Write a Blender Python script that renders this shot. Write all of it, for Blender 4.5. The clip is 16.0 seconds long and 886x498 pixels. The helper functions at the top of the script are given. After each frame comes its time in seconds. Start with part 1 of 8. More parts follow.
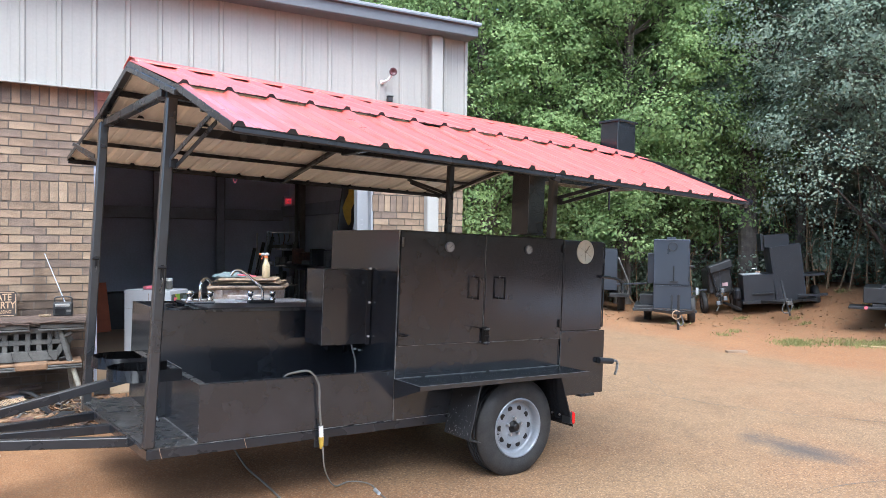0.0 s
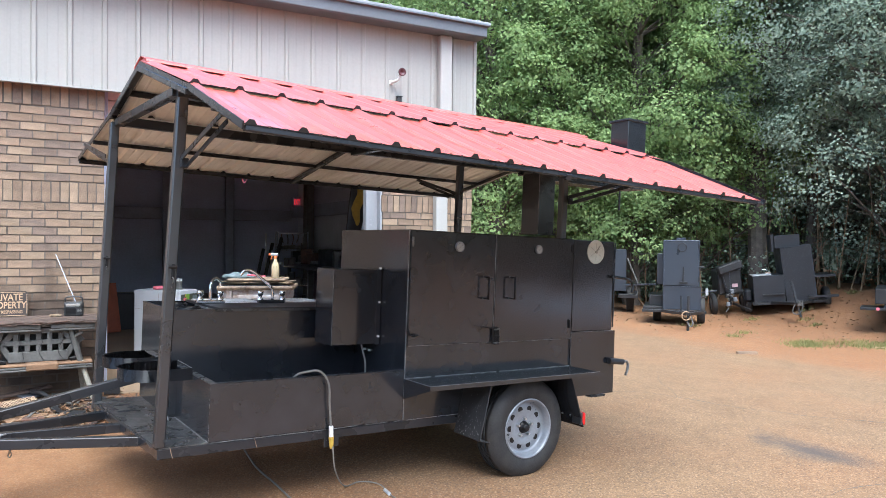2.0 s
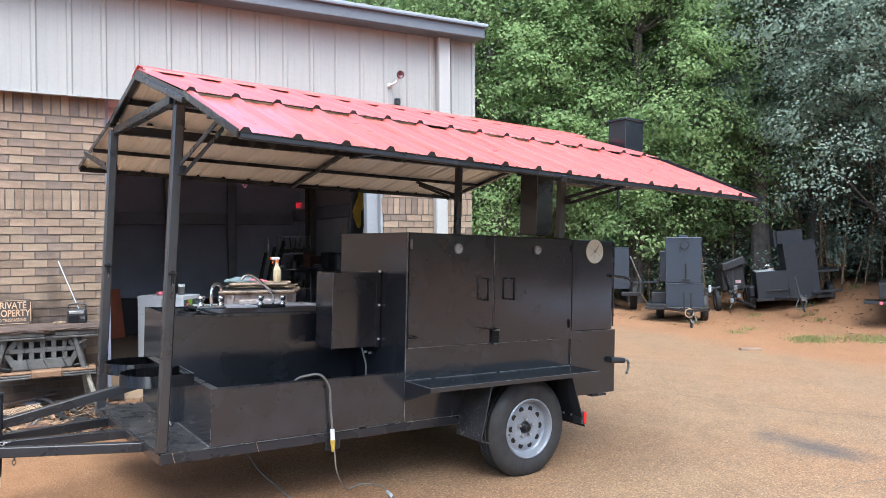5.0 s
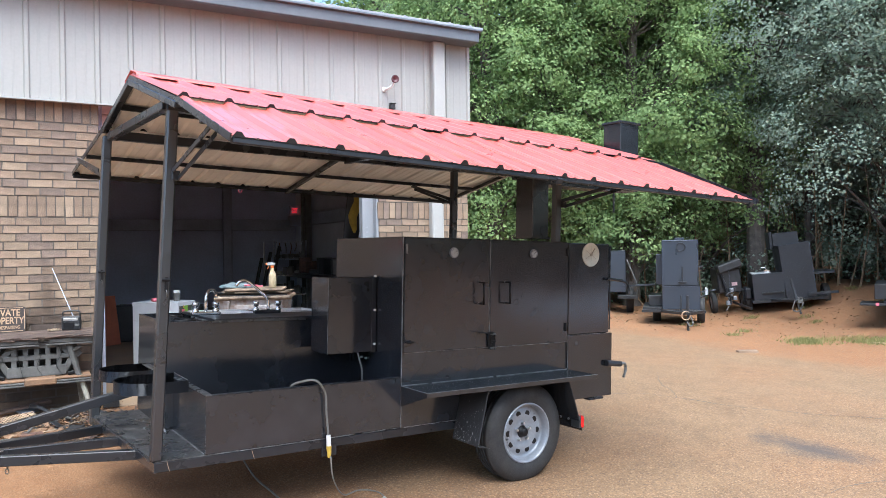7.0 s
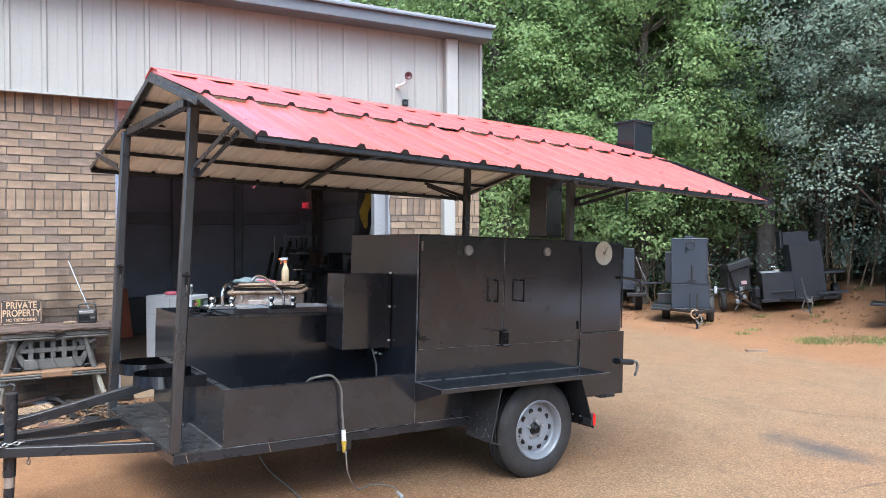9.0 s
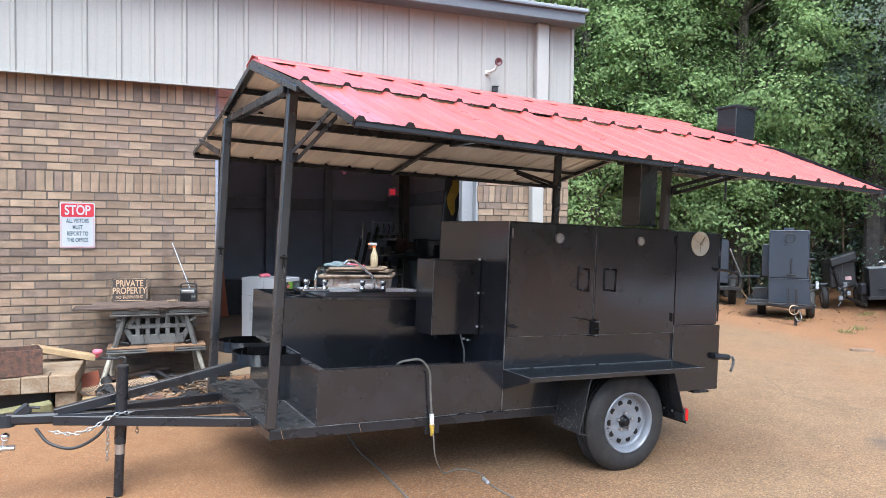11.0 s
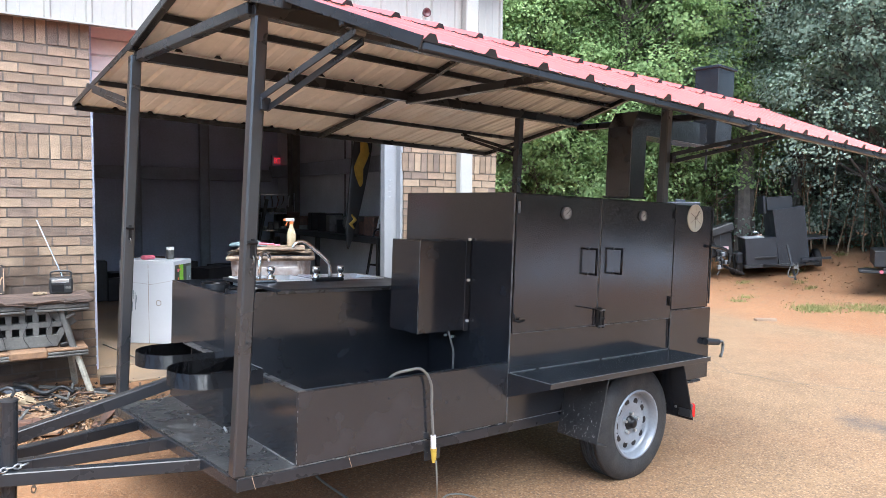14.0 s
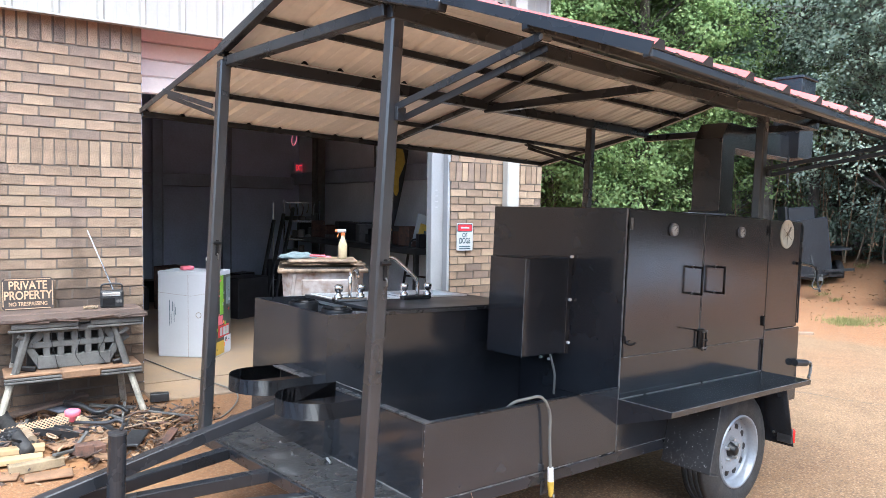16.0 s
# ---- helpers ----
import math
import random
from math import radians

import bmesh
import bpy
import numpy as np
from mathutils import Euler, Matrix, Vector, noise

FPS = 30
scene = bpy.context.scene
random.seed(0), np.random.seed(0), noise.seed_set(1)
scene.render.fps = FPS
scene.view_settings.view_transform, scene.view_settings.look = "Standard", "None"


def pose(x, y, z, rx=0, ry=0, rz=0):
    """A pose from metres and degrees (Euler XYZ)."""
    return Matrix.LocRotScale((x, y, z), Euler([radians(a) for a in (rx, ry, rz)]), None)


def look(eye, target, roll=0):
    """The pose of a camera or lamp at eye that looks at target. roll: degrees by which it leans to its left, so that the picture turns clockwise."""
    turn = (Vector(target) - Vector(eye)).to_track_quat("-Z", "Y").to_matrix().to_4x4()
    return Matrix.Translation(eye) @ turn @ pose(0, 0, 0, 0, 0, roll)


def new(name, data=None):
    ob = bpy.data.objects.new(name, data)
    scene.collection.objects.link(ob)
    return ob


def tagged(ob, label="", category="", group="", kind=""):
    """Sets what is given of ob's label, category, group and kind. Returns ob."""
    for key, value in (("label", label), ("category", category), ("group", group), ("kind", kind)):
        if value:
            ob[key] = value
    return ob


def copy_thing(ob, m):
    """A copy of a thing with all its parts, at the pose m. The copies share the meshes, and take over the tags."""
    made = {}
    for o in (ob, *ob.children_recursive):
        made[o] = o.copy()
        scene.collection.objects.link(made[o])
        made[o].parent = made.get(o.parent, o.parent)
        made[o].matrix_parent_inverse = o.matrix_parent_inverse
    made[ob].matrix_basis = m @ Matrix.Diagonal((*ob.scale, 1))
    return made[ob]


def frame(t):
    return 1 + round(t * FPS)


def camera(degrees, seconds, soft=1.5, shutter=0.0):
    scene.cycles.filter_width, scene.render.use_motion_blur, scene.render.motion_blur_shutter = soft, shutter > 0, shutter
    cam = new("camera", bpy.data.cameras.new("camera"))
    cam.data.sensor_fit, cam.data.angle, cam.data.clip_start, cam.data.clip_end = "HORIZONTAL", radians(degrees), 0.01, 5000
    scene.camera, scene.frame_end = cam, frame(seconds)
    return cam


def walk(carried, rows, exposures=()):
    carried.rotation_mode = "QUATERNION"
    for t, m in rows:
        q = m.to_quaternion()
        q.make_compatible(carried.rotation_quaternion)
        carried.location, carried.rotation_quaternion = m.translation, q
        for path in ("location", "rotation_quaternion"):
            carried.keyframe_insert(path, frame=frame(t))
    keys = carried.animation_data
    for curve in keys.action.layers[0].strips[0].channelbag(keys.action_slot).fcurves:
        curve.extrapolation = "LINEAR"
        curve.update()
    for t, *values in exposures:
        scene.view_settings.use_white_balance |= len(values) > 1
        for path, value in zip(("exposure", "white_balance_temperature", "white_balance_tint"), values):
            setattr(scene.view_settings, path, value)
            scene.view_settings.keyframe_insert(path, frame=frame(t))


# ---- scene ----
cam = camera(63.2, 16.0, 0.7)
PATH = [
    (0, (-1.645, -0.475, 1.68), (-0.663, 1.267, 1.652), 0.5),
    (0.5, (-1.649, -0.451, 1.67), (-0.671, 1.294, 1.647), 0.6),
    (1, (-1.652, -0.449, 1.664), (-0.679, 1.298, 1.643), 0.6),
    (1.5, (-1.655, -0.45, 1.674), (-0.686, 1.3, 1.649), 0.6),
    (2, (-1.652, -0.455, 1.67), (-0.689, 1.297, 1.645), 0.5),
    (2.5, (-1.647, -0.465, 1.672), (-0.689, 1.291, 1.645), 0.4),
    (3, (-1.642, -0.47, 1.674), (-0.688, 1.288, 1.643), 0.3),
    (3.5, (-1.642, -0.478, 1.682), (-0.691, 1.281, 1.649), 0.1),
    (4, (-1.639, -0.489, 1.683), (-0.691, 1.272, 1.654), -0.1),
    (6.5, (-1.619, -0.495, 1.683), (-0.656, 1.257, 1.665), -0.8),
    (7, (-1.616, -0.481, 1.681), (-0.654, 1.272, 1.669), -0.8),
    (7.5, (-1.612, -0.474, 1.682), (-0.651, 1.281, 1.671), -0.7),
    (8, (-1.626, -0.476, 1.681), (-0.656, 1.273, 1.669), -0.6),
    (8.2, (-1.643, -0.491, 1.698), (-0.67, 1.256, 1.681), -0.7),
    (10.3, (-1.696, -0.476, 1.689), (-0.877, 1.348, 1.65), 0.7),
    (10.5, (-1.701, -0.478, 1.685), (-0.908, 1.358, 1.644), 0.7),
    (11, (-1.716, -0.453, 1.688), (-0.98, 1.406, 1.629), 0.6),
    (11.5, (-1.683, -0.318, 1.673), (-0.983, 1.553, 1.578), -0.3),
    (12, (-1.647, -0.054, 1.697), (-0.96, 1.822, 1.592), -0.5),
    (12.5, (-1.69, 0.105, 1.703), (-0.869, 1.926, 1.608), 0.1),
    (13, (-1.848, 0.319, 1.725), (-0.747, 1.987, 1.652), 0.5),
    (13.5, (-1.96, 0.501, 1.701), (-0.839, 2.155, 1.617), 0.7),
    (14, (-2.013, 0.755, 1.688), (-0.922, 2.426, 1.555), 0.5),
    (14.5, (-2.178, 0.94, 1.672), (-1.093, 2.613, 1.52), 0.6),
    (15, (-2.377, 1.092, 1.689), (-1.292, 2.765, 1.527), 0.6),
    (15.5, (-2.402, 1.19, 1.681), (-1.322, 2.864, 1.506), 0.8),
    (16, (-2.383, 1.264, 1.726), (-1.275, 2.925, 1.611), 0.9),
]
EXPOSURES = [(0.0, 1.65, 5550, 4), (11.5, 1.59, 5550, 4), (13.5, 1.86, 5550, 4), (16.0, 2.02, 5550, 4)]
walk(cam, [(t, look(eye, target, roll)) for t, eye, target, roll in PATH], EXPOSURES)

# ---- light ----
world = bpy.data.worlds.new("world")
scene.world = world
world.use_nodes = True
SUN_UP, SUN_TURN = radians(60), radians(195)
sky = world.node_tree.nodes.new("ShaderNodeTexSky")
sky.sky_type, sky.sun_disc, sky.sun_elevation, sky.sun_rotation = "NISHITA", False, SUN_UP, SUN_TURN
sky.air_density, sky.dust_density, sky.ozone_density = 1.0, 4.0, 0.6
world.node_tree.links.new(sky.outputs[0], world.node_tree.nodes["Background"].inputs[0])
world.node_tree.nodes["Background"].inputs[1].default_value = 0.15
sun = new("sun", bpy.data.lights.new("sun", "SUN"))
sun.data.energy, sun.data.angle, sun.data.color = 1.5, radians(45), (1.0, 0.97, 0.93)
# the sky's sun stands at compass angle SUN_TURN from +y, clockwise
sun_way = Vector((math.sin(SUN_TURN) * math.cos(SUN_UP), math.cos(SUN_TURN) * math.cos(SUN_UP), math.sin(SUN_UP)))
sun.matrix_world = look(sun_way * 40, (0, 0, 0))


# ---- materials ----
def mat(name, col, rough=0.5, metal=0.0, var=0.15, scale=8.0, fine=60.0, bump=0.1, coat=0.0, col2=None, spec=0.5, object_space=True, vary=0.0, emit=0.0):
    """A painted or natural surface: two scales of noise drive its colour, its gloss and its fine relief."""
    m = bpy.data.materials.new(name)
    m.use_nodes = True
    nt = m.node_tree
    n, l = nt.nodes, nt.links
    p = n["Principled BSDF"]
    tc = n.new("ShaderNodeTexCoord")
    big, small = n.new("ShaderNodeTexNoise"), n.new("ShaderNodeTexNoise")
    big.inputs["Scale"].default_value, small.inputs["Scale"].default_value = scale, fine
    big.inputs["Detail"].default_value, small.inputs["Detail"].default_value = 5, 3
    out = tc.outputs["Object" if object_space else "Generated"]
    l.new(out, big.inputs["Vector"]), l.new(out, small.inputs["Vector"])
    mix = n.new("ShaderNodeMix")
    mix.data_type = "FLOAT"
    mix.inputs[0].default_value = 0.35
    l.new(big.outputs["Fac"], mix.inputs[2]), l.new(small.outputs["Fac"], mix.inputs[3])
    ramp = n.new("ShaderNodeValToRGB")
    a = col2 or tuple(c * (1 - var) for c in col)
    b = tuple(min(1, c * (1 + var)) for c in col)
    ramp.color_ramp.elements[0].position, ramp.color_ramp.elements[1].position = 0.32, 0.68
    ramp.color_ramp.elements[0].color, ramp.color_ramp.elements[1].color = (*a, 1), (*b, 1)
    l.new(mix.outputs[0], ramp.inputs[0])
    last = ramp.outputs[0]
    if vary:
        info, hsv, rng = n.new("ShaderNodeObjectInfo"), n.new("ShaderNodeHueSaturation"), n.new("ShaderNodeMapRange")
        rng.inputs[3].default_value, rng.inputs[4].default_value = 1 - vary, 1 + vary
        l.new(info.outputs["Random"], rng.inputs[0]), l.new(rng.outputs[0], hsv.inputs["Value"])
        l.new(last, hsv.inputs["Color"])
        last = hsv.outputs[0]
    l.new(last, p.inputs["Base Color"])
    rr = n.new("ShaderNodeMapRange")
    rr.inputs[1].default_value, rr.inputs[2].default_value = 0.3, 0.7
    rr.inputs[3].default_value, rr.inputs[4].default_value = max(0.02, rough * 0.75), min(1, rough * 1.25)
    l.new(mix.outputs[0], rr.inputs[0]), l.new(rr.outputs[0], p.inputs["Roughness"])
    p.inputs["Metallic"].default_value, p.inputs["Coat Weight"].default_value = metal, coat
    p.inputs["Specular IOR Level"].default_value = spec
    if bump:
        bp = n.new("ShaderNodeBump")
        bp.inputs["Strength"].default_value, bp.inputs["Distance"].default_value = bump, 0.01
        l.new(small.outputs["Fac"], bp.inputs["Height"]), l.new(bp.outputs[0], p.inputs["Normal"])
    if emit:
        p.inputs["Emission Color"].default_value, p.inputs["Emission Strength"].default_value = (*col, 1), emit
    return m


def stain_and_shade(m):
    """A stain on brickwork beside the door, with the workbench's shade painted in."""
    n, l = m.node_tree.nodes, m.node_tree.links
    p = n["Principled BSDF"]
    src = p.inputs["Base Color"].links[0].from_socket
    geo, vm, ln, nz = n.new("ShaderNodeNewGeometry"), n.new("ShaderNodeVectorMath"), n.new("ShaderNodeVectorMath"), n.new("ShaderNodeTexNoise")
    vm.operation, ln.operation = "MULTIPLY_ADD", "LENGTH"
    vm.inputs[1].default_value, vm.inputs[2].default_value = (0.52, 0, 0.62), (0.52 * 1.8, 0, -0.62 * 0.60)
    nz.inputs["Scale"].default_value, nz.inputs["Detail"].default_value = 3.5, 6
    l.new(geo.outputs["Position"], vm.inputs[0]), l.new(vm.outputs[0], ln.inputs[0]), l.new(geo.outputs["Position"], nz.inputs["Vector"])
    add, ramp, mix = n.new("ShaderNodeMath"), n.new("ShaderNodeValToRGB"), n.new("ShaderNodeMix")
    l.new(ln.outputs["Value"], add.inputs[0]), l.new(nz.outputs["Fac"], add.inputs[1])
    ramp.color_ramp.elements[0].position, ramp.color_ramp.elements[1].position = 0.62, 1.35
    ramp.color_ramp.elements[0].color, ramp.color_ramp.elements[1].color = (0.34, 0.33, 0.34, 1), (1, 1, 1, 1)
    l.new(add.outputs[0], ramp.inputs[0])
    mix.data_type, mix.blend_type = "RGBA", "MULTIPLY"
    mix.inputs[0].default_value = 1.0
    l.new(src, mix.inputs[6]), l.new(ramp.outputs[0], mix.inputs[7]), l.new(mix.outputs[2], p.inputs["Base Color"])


def leaf_mat(name, dark, light):
    m = bpy.data.materials.new(name)
    m.use_nodes = True
    n, l = m.node_tree.nodes, m.node_tree.links
    p = n["Principled BSDF"]
    geo, ramp = n.new("ShaderNodeNewGeometry"), n.new("ShaderNodeValToRGB")
    ramp.color_ramp.elements[0].color, ramp.color_ramp.elements[1].color = (*dark, 1), (*light, 1)
    l.new(geo.outputs["Random Per Island"], ramp.inputs[0]), l.new(ramp.outputs[0], p.inputs["Base Color"])
    p.inputs["Roughness"].default_value = 0.75
    p.inputs["Specular IOR Level"].default_value = 0.1
    tr, mx = n.new("ShaderNodeBsdfTranslucent"), n.new("ShaderNodeMixShader")
    l.new(ramp.outputs[0], tr.inputs["Color"])
    mx.inputs[0].default_value = 0.5
    l.new(p.outputs[0], mx.inputs[1]), l.new(tr.outputs[0], mx.inputs[2])
    l.new(mx.outputs[0], n["Material Output"].inputs["Surface"])
    return m


def paint_black(name, rough, wave, spec=0.8, tone=1.0):
    """Brushed-on black enamel over sheet steel: glossy, faintly wavy, with dust specks."""
    m = mat(name, (0.0150 * tone, 0.0164 * tone, 0.0195 * tone), rough, 0, 0.35, 2.2, 7.0, 0.0, spec=spec)
    n, l = m.node_tree.nodes, m.node_tree.links
    p = n["Principled BSDF"]
    tc, w, f = n.new("ShaderNodeTexCoord"), n.new("ShaderNodeTexNoise"), n.new("ShaderNodeTexNoise")
    w.inputs["Scale"].default_value, f.inputs["Scale"].default_value = 1.5, 160
    w.inputs["Detail"].default_value = 0.5
    l.new(tc.outputs["Object"], w.inputs["Vector"]), l.new(tc.outputs["Object"], f.inputs["Vector"])
    b1, b2 = n.new("ShaderNodeBump"), n.new("ShaderNodeBump")
    b1.inputs["Strength"].default_value, b1.inputs["Distance"].default_value = wave, 0.08
    b2.inputs["Strength"].default_value, b2.inputs["Distance"].default_value = 0.04, 0.002
    l.new(w.outputs["Fac"], b1.inputs["Height"]), l.new(f.outputs["Fac"], b2.inputs["Height"])
    l.new(b1.outputs[0], b2.inputs["Normal"]), l.new(b2.outputs[0], p.inputs["Normal"])
    return m


BLACK = paint_black("black_enamel", 0.15, 0.16, 0.72, 1.2)
TUBE = paint_black("black_tube_paint", 0.28, 0.05, 0.42, 1.15)
POST = paint_black("worn_post_paint", 0.3, 0.06, 1.0, 1.1)
COUNTER = paint_black("satin_counter_paint", 0.42, 0.05, 0.6, 1.3)
HOOP = paint_black("glossy_hoop_paint", 0.14, 0.03, 0.32, 0.9)
DULL = mat("dull_black_steel", (0.02, 0.021, 0.023), 0.42, 0, 0.5, 6, 70, 0.15)
GRIP = mat("black_grip_paint", (0.006, 0.006, 0.007), 0.4, 0, 0.3, 10, 90, 0.1, spec=0.3)
SEAM = mat("weld_bead", (0.17, 0.17, 0.168), 0.4, 0.3, 0.7, 18, 200, 0.5, col2=(0.02, 0.02, 0.02))
PLATE = mat("scuffed_deck_paint", (0.018, 0.0185, 0.0195), 0.3, 0, 0.5, 4, 45, 0.2, col2=(0.04, 0.04, 0.04), spec=0.75)


def scuffs(m):
    """Worn and scraped patches, and pale specks of weld spatter, in a black paint."""
    n, l = m.node_tree.nodes, m.node_tree.links
    p = n["Principled BSDF"]
    src = p.inputs["Base Color"].links[0].from_socket
    tc, wear, spat = n.new("ShaderNodeTexCoord"), n.new("ShaderNodeTexNoise"), n.new("ShaderNodeTexNoise")
    wear.inputs["Scale"].default_value, wear.inputs["Detail"].default_value, wear.inputs["Distortion"].default_value = 7.0, 8, 1.2
    spat.inputs["Scale"].default_value, spat.inputs["Detail"].default_value = 70.0, 2
    l.new(tc.outputs["Object"], wear.inputs["Vector"]), l.new(tc.outputs["Object"], spat.inputs["Vector"])
    gloss, pale, add, mix = n.new("ShaderNodeMapRange"), n.new("ShaderNodeMapRange"), n.new("ShaderNodeMapRange"), n.new("ShaderNodeMix")
    gloss.inputs[1].default_value, gloss.inputs[2].default_value, gloss.inputs[3].default_value, gloss.inputs[4].default_value = 0.40, 0.62, 0.2, 0.46
    l.new(wear.outputs["Fac"], gloss.inputs[0]), l.new(gloss.outputs[0], p.inputs["Roughness"])
    pale.inputs[1].default_value, pale.inputs[2].default_value, pale.inputs[4].default_value = 0.56, 0.72, 0.3
    add.inputs[1].default_value, add.inputs[2].default_value, add.inputs[4].default_value = 0.69, 0.74, 0.7
    l.new(wear.outputs["Fac"], pale.inputs[0]), l.new(spat.outputs["Fac"], add.inputs[0])
    both = n.new("ShaderNodeMath")
    both.operation = "MAXIMUM"
    l.new(pale.outputs[0], both.inputs[0]), l.new(add.outputs[0], both.inputs[1])
    mix.data_type = "RGBA"
    mix.inputs[7].default_value = (0.20, 0.20, 0.20, 1)
    l.new(both.outputs[0], mix.inputs[0]), l.new(src, mix.inputs[6]), l.new(mix.outputs[2], p.inputs["Base Color"])


scuffs(PLATE)
RED = mat("red_roof_paint", (0.56, 0.122, 0.10), 0.34, 0, 0.1, 1.5, 12, 0.02, coat=0.4)
UNDER = mat("beige_sheet_backing", (0.82, 0.80, 0.745), 0.4, 0, 0.1, 2.0, 22, 0.05)
RUBBER = mat("tyre_rubber", (0.013, 0.013, 0.014), 0.7, 0, 0.4, 12, 90, 0.2, col2=(0.024, 0.023, 0.022))
RIM = mat("silver_wheel_paint", (0.205, 0.22, 0.245), 0.33, 0.2, 0.15, 10, 80, 0.05)
CHROME = mat("chrome", (0.75, 0.76, 0.78), 0.12, 1.0, 0.05, 10, 60, 0.0)
ZINC = mat("zinc_steel", (0.5, 0.5, 0.5), 0.35, 0.9, 0.15, 15, 90, 0.1)
BRASS = mat("gauge_face", (0.50, 0.48, 0.39), 0.4, 0.2, 0.12, 20, 90, 0.05)
VENTMARK = mat("stained_vent_steel", (0.27, 0.25, 0.2), 0.5, 0.2, 0.3, 30, 90, 0.1)
LENS_RED = mat("red_lens", (0.55, 0.01, 0.01), 0.15, 0, 0.1, 30, 90, 0.05)
PORCELAIN = mat("white_sink_enamel", (0.78, 0.78, 0.76), 0.2, 0, 0.06, 10, 50, 0.02)
CORD = mat("grey_cord", (0.16, 0.155, 0.14), 0.6, 0, 0.2, 20, 90, 0.1)
YELLOW = mat("yellow_plastic", (0.46, 0.31, 0.045), 0.4, 0, 0.2, 15, 90, 0.05)
WHITE = mat("white_plastic", (0.75, 0.75, 0.73), 0.4, 0, 0.08, 8, 60, 0.05)
SIDING = mat("pale_grey_siding", (0.328, 0.322, 0.30), 0.45, 0, 0.06, 0.9, 40, 0.03, spec=0.35)
TRIM = mat("grey_gutter_paint", (0.115, 0.125, 0.14), 0.4, 0, 0.12, 2, 40, 0.05)
TRIMTOP = mat("light_roof_edge", (0.30, 0.31, 0.33), 0.45, 0, 0.12, 3, 40, 0.05)
LAMPRED = mat("dark_red_lamp", (0.075, 0.02, 0.024), 0.4, 0, 0.2, 20, 60, 0.05)
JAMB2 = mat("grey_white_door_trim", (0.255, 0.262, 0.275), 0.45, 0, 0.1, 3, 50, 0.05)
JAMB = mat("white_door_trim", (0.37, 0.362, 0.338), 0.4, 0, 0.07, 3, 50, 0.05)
MORTAR = mat("mortar", (0.118, 0.098, 0.08), 0.95, 0, 0.3, 6, 120, 0.4)
BRICK = mat("tan_brick", (0.226, 0.160, 0.109), 0.88, 0, 0.32, 9, 110, 0.5, vary=0.2)
BRICK2 = mat("brown_brick", (0.172, 0.126, 0.096), 0.88, 0, 0.35, 9, 110, 0.5, vary=0.2)
BRICK3 = mat("buff_brick", (0.268, 0.197, 0.133), 0.88, 0, 0.28, 9, 110, 0.5, vary=0.16)
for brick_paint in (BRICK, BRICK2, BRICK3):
    stain_and_shade(brick_paint)
DARKWALL = mat("garage_wall", (0.50, 0.54, 0.66), 0.75, 0, 0.2, 1.2, 30, 0.1)
PALEWALL = mat("garage_side_wall", (0.66, 0.68, 0.73), 0.7, 0, 0.15, 1.5, 30, 0.1)
GIRT = mat("garage_steel", (0.34, 0.365, 0.44), 0.6, 0, 0.25, 3, 30, 0.1)
CONC = mat("dusty_concrete", (0.262, 0.178, 0.106), 0.9, 0, 0.25, 1.6, 60, 0.3, col2=(0.20, 0.155, 0.115))
DOORSKIN = mat("overhead_door_paint", (0.80, 0.69, 0.63), 0.5, 0, 0.08, 2, 40, 0.05)
WOODOLD = mat("weathered_wood", (0.088, 0.06, 0.047), 0.85, 0, 0.5, 5, 60, 0.4, vary=0.35)
WOODNEW = mat("pale_lumber", (0.37, 0.26, 0.14), 0.7, 0, 0.18, 4, 50, 0.2, vary=0.15)
MOSSY = mat("mossy_timber", (0.15, 0.14, 0.065), 0.85, 0, 0.35, 6, 50, 0.3)
RUSTWOOD = mat("rusty_stained_board", (0.2, 0.118, 0.066), 0.85, 0, 0.35, 8, 60, 0.3)
SPECK = mat("grey_splashes", (0.32, 0.32, 0.31), 0.7, 0, 0.3, 30, 90, 0.0)
ORANGESHEET = mat("faded_orange_sheet", (0.42, 0.12, 0.06), 0.6, 0, 0.2, 8, 60, 0.1)
BLUEGREY = mat("slate_blue_plastic", (0.09, 0.10, 0.125), 0.5, 0, 0.25, 8, 60, 0.1)
STONE = mat("stained_stone", (0.235, 0.195, 0.14), 0.9, 0, 0.3, 7, 45, 0.8, col2=(0.15, 0.08, 0.033), vary=0.2)
RUST = mat("rusty_steel", (0.12, 0.062, 0.042), 0.85, 0.1, 0.5, 22, 80, 0.4, col2=(0.035, 0.028, 0.025))
GREYPL = mat("grey_plastic", (0.092, 0.09, 0.084), 0.6, 0, 0.45, 10, 60, 0.15)
PANELGREY = mat("pale_grey_plastic", (0.10, 0.10, 0.096), 0.6, 0, 0.35, 8, 50, 0.15)
PALEMET = mat("pale_leg_metal", (0.36, 0.335, 0.275), 0.5, 0.0, 0.45, 10, 70, 0.2)
SIGNRED = mat("sign_red", (0.40, 0.02, 0.035), 0.4, 0, 0.06, 6, 50, 0.0)
SIGNWHITE = mat("sign_white", (0.375, 0.395, 0.41), 0.4, 0, 0.05, 6, 50, 0.0)
SIGNINK = mat("sign_ink", (0.03, 0.06, 0.075), 0.5, 0, 0.2, 6, 50, 0.0)
SIGNTEAL = mat("sign_grey_blue_ink", (0.05, 0.095, 0.115), 0.5, 0, 0.2, 6, 50, 0.0)
SIGNDARK = mat("rusty_dark_sign", (0.02, 0.017, 0.016), 0.7, 0, 0.5, 14, 70, 0.2, col2=(0.042, 0.028, 0.02))
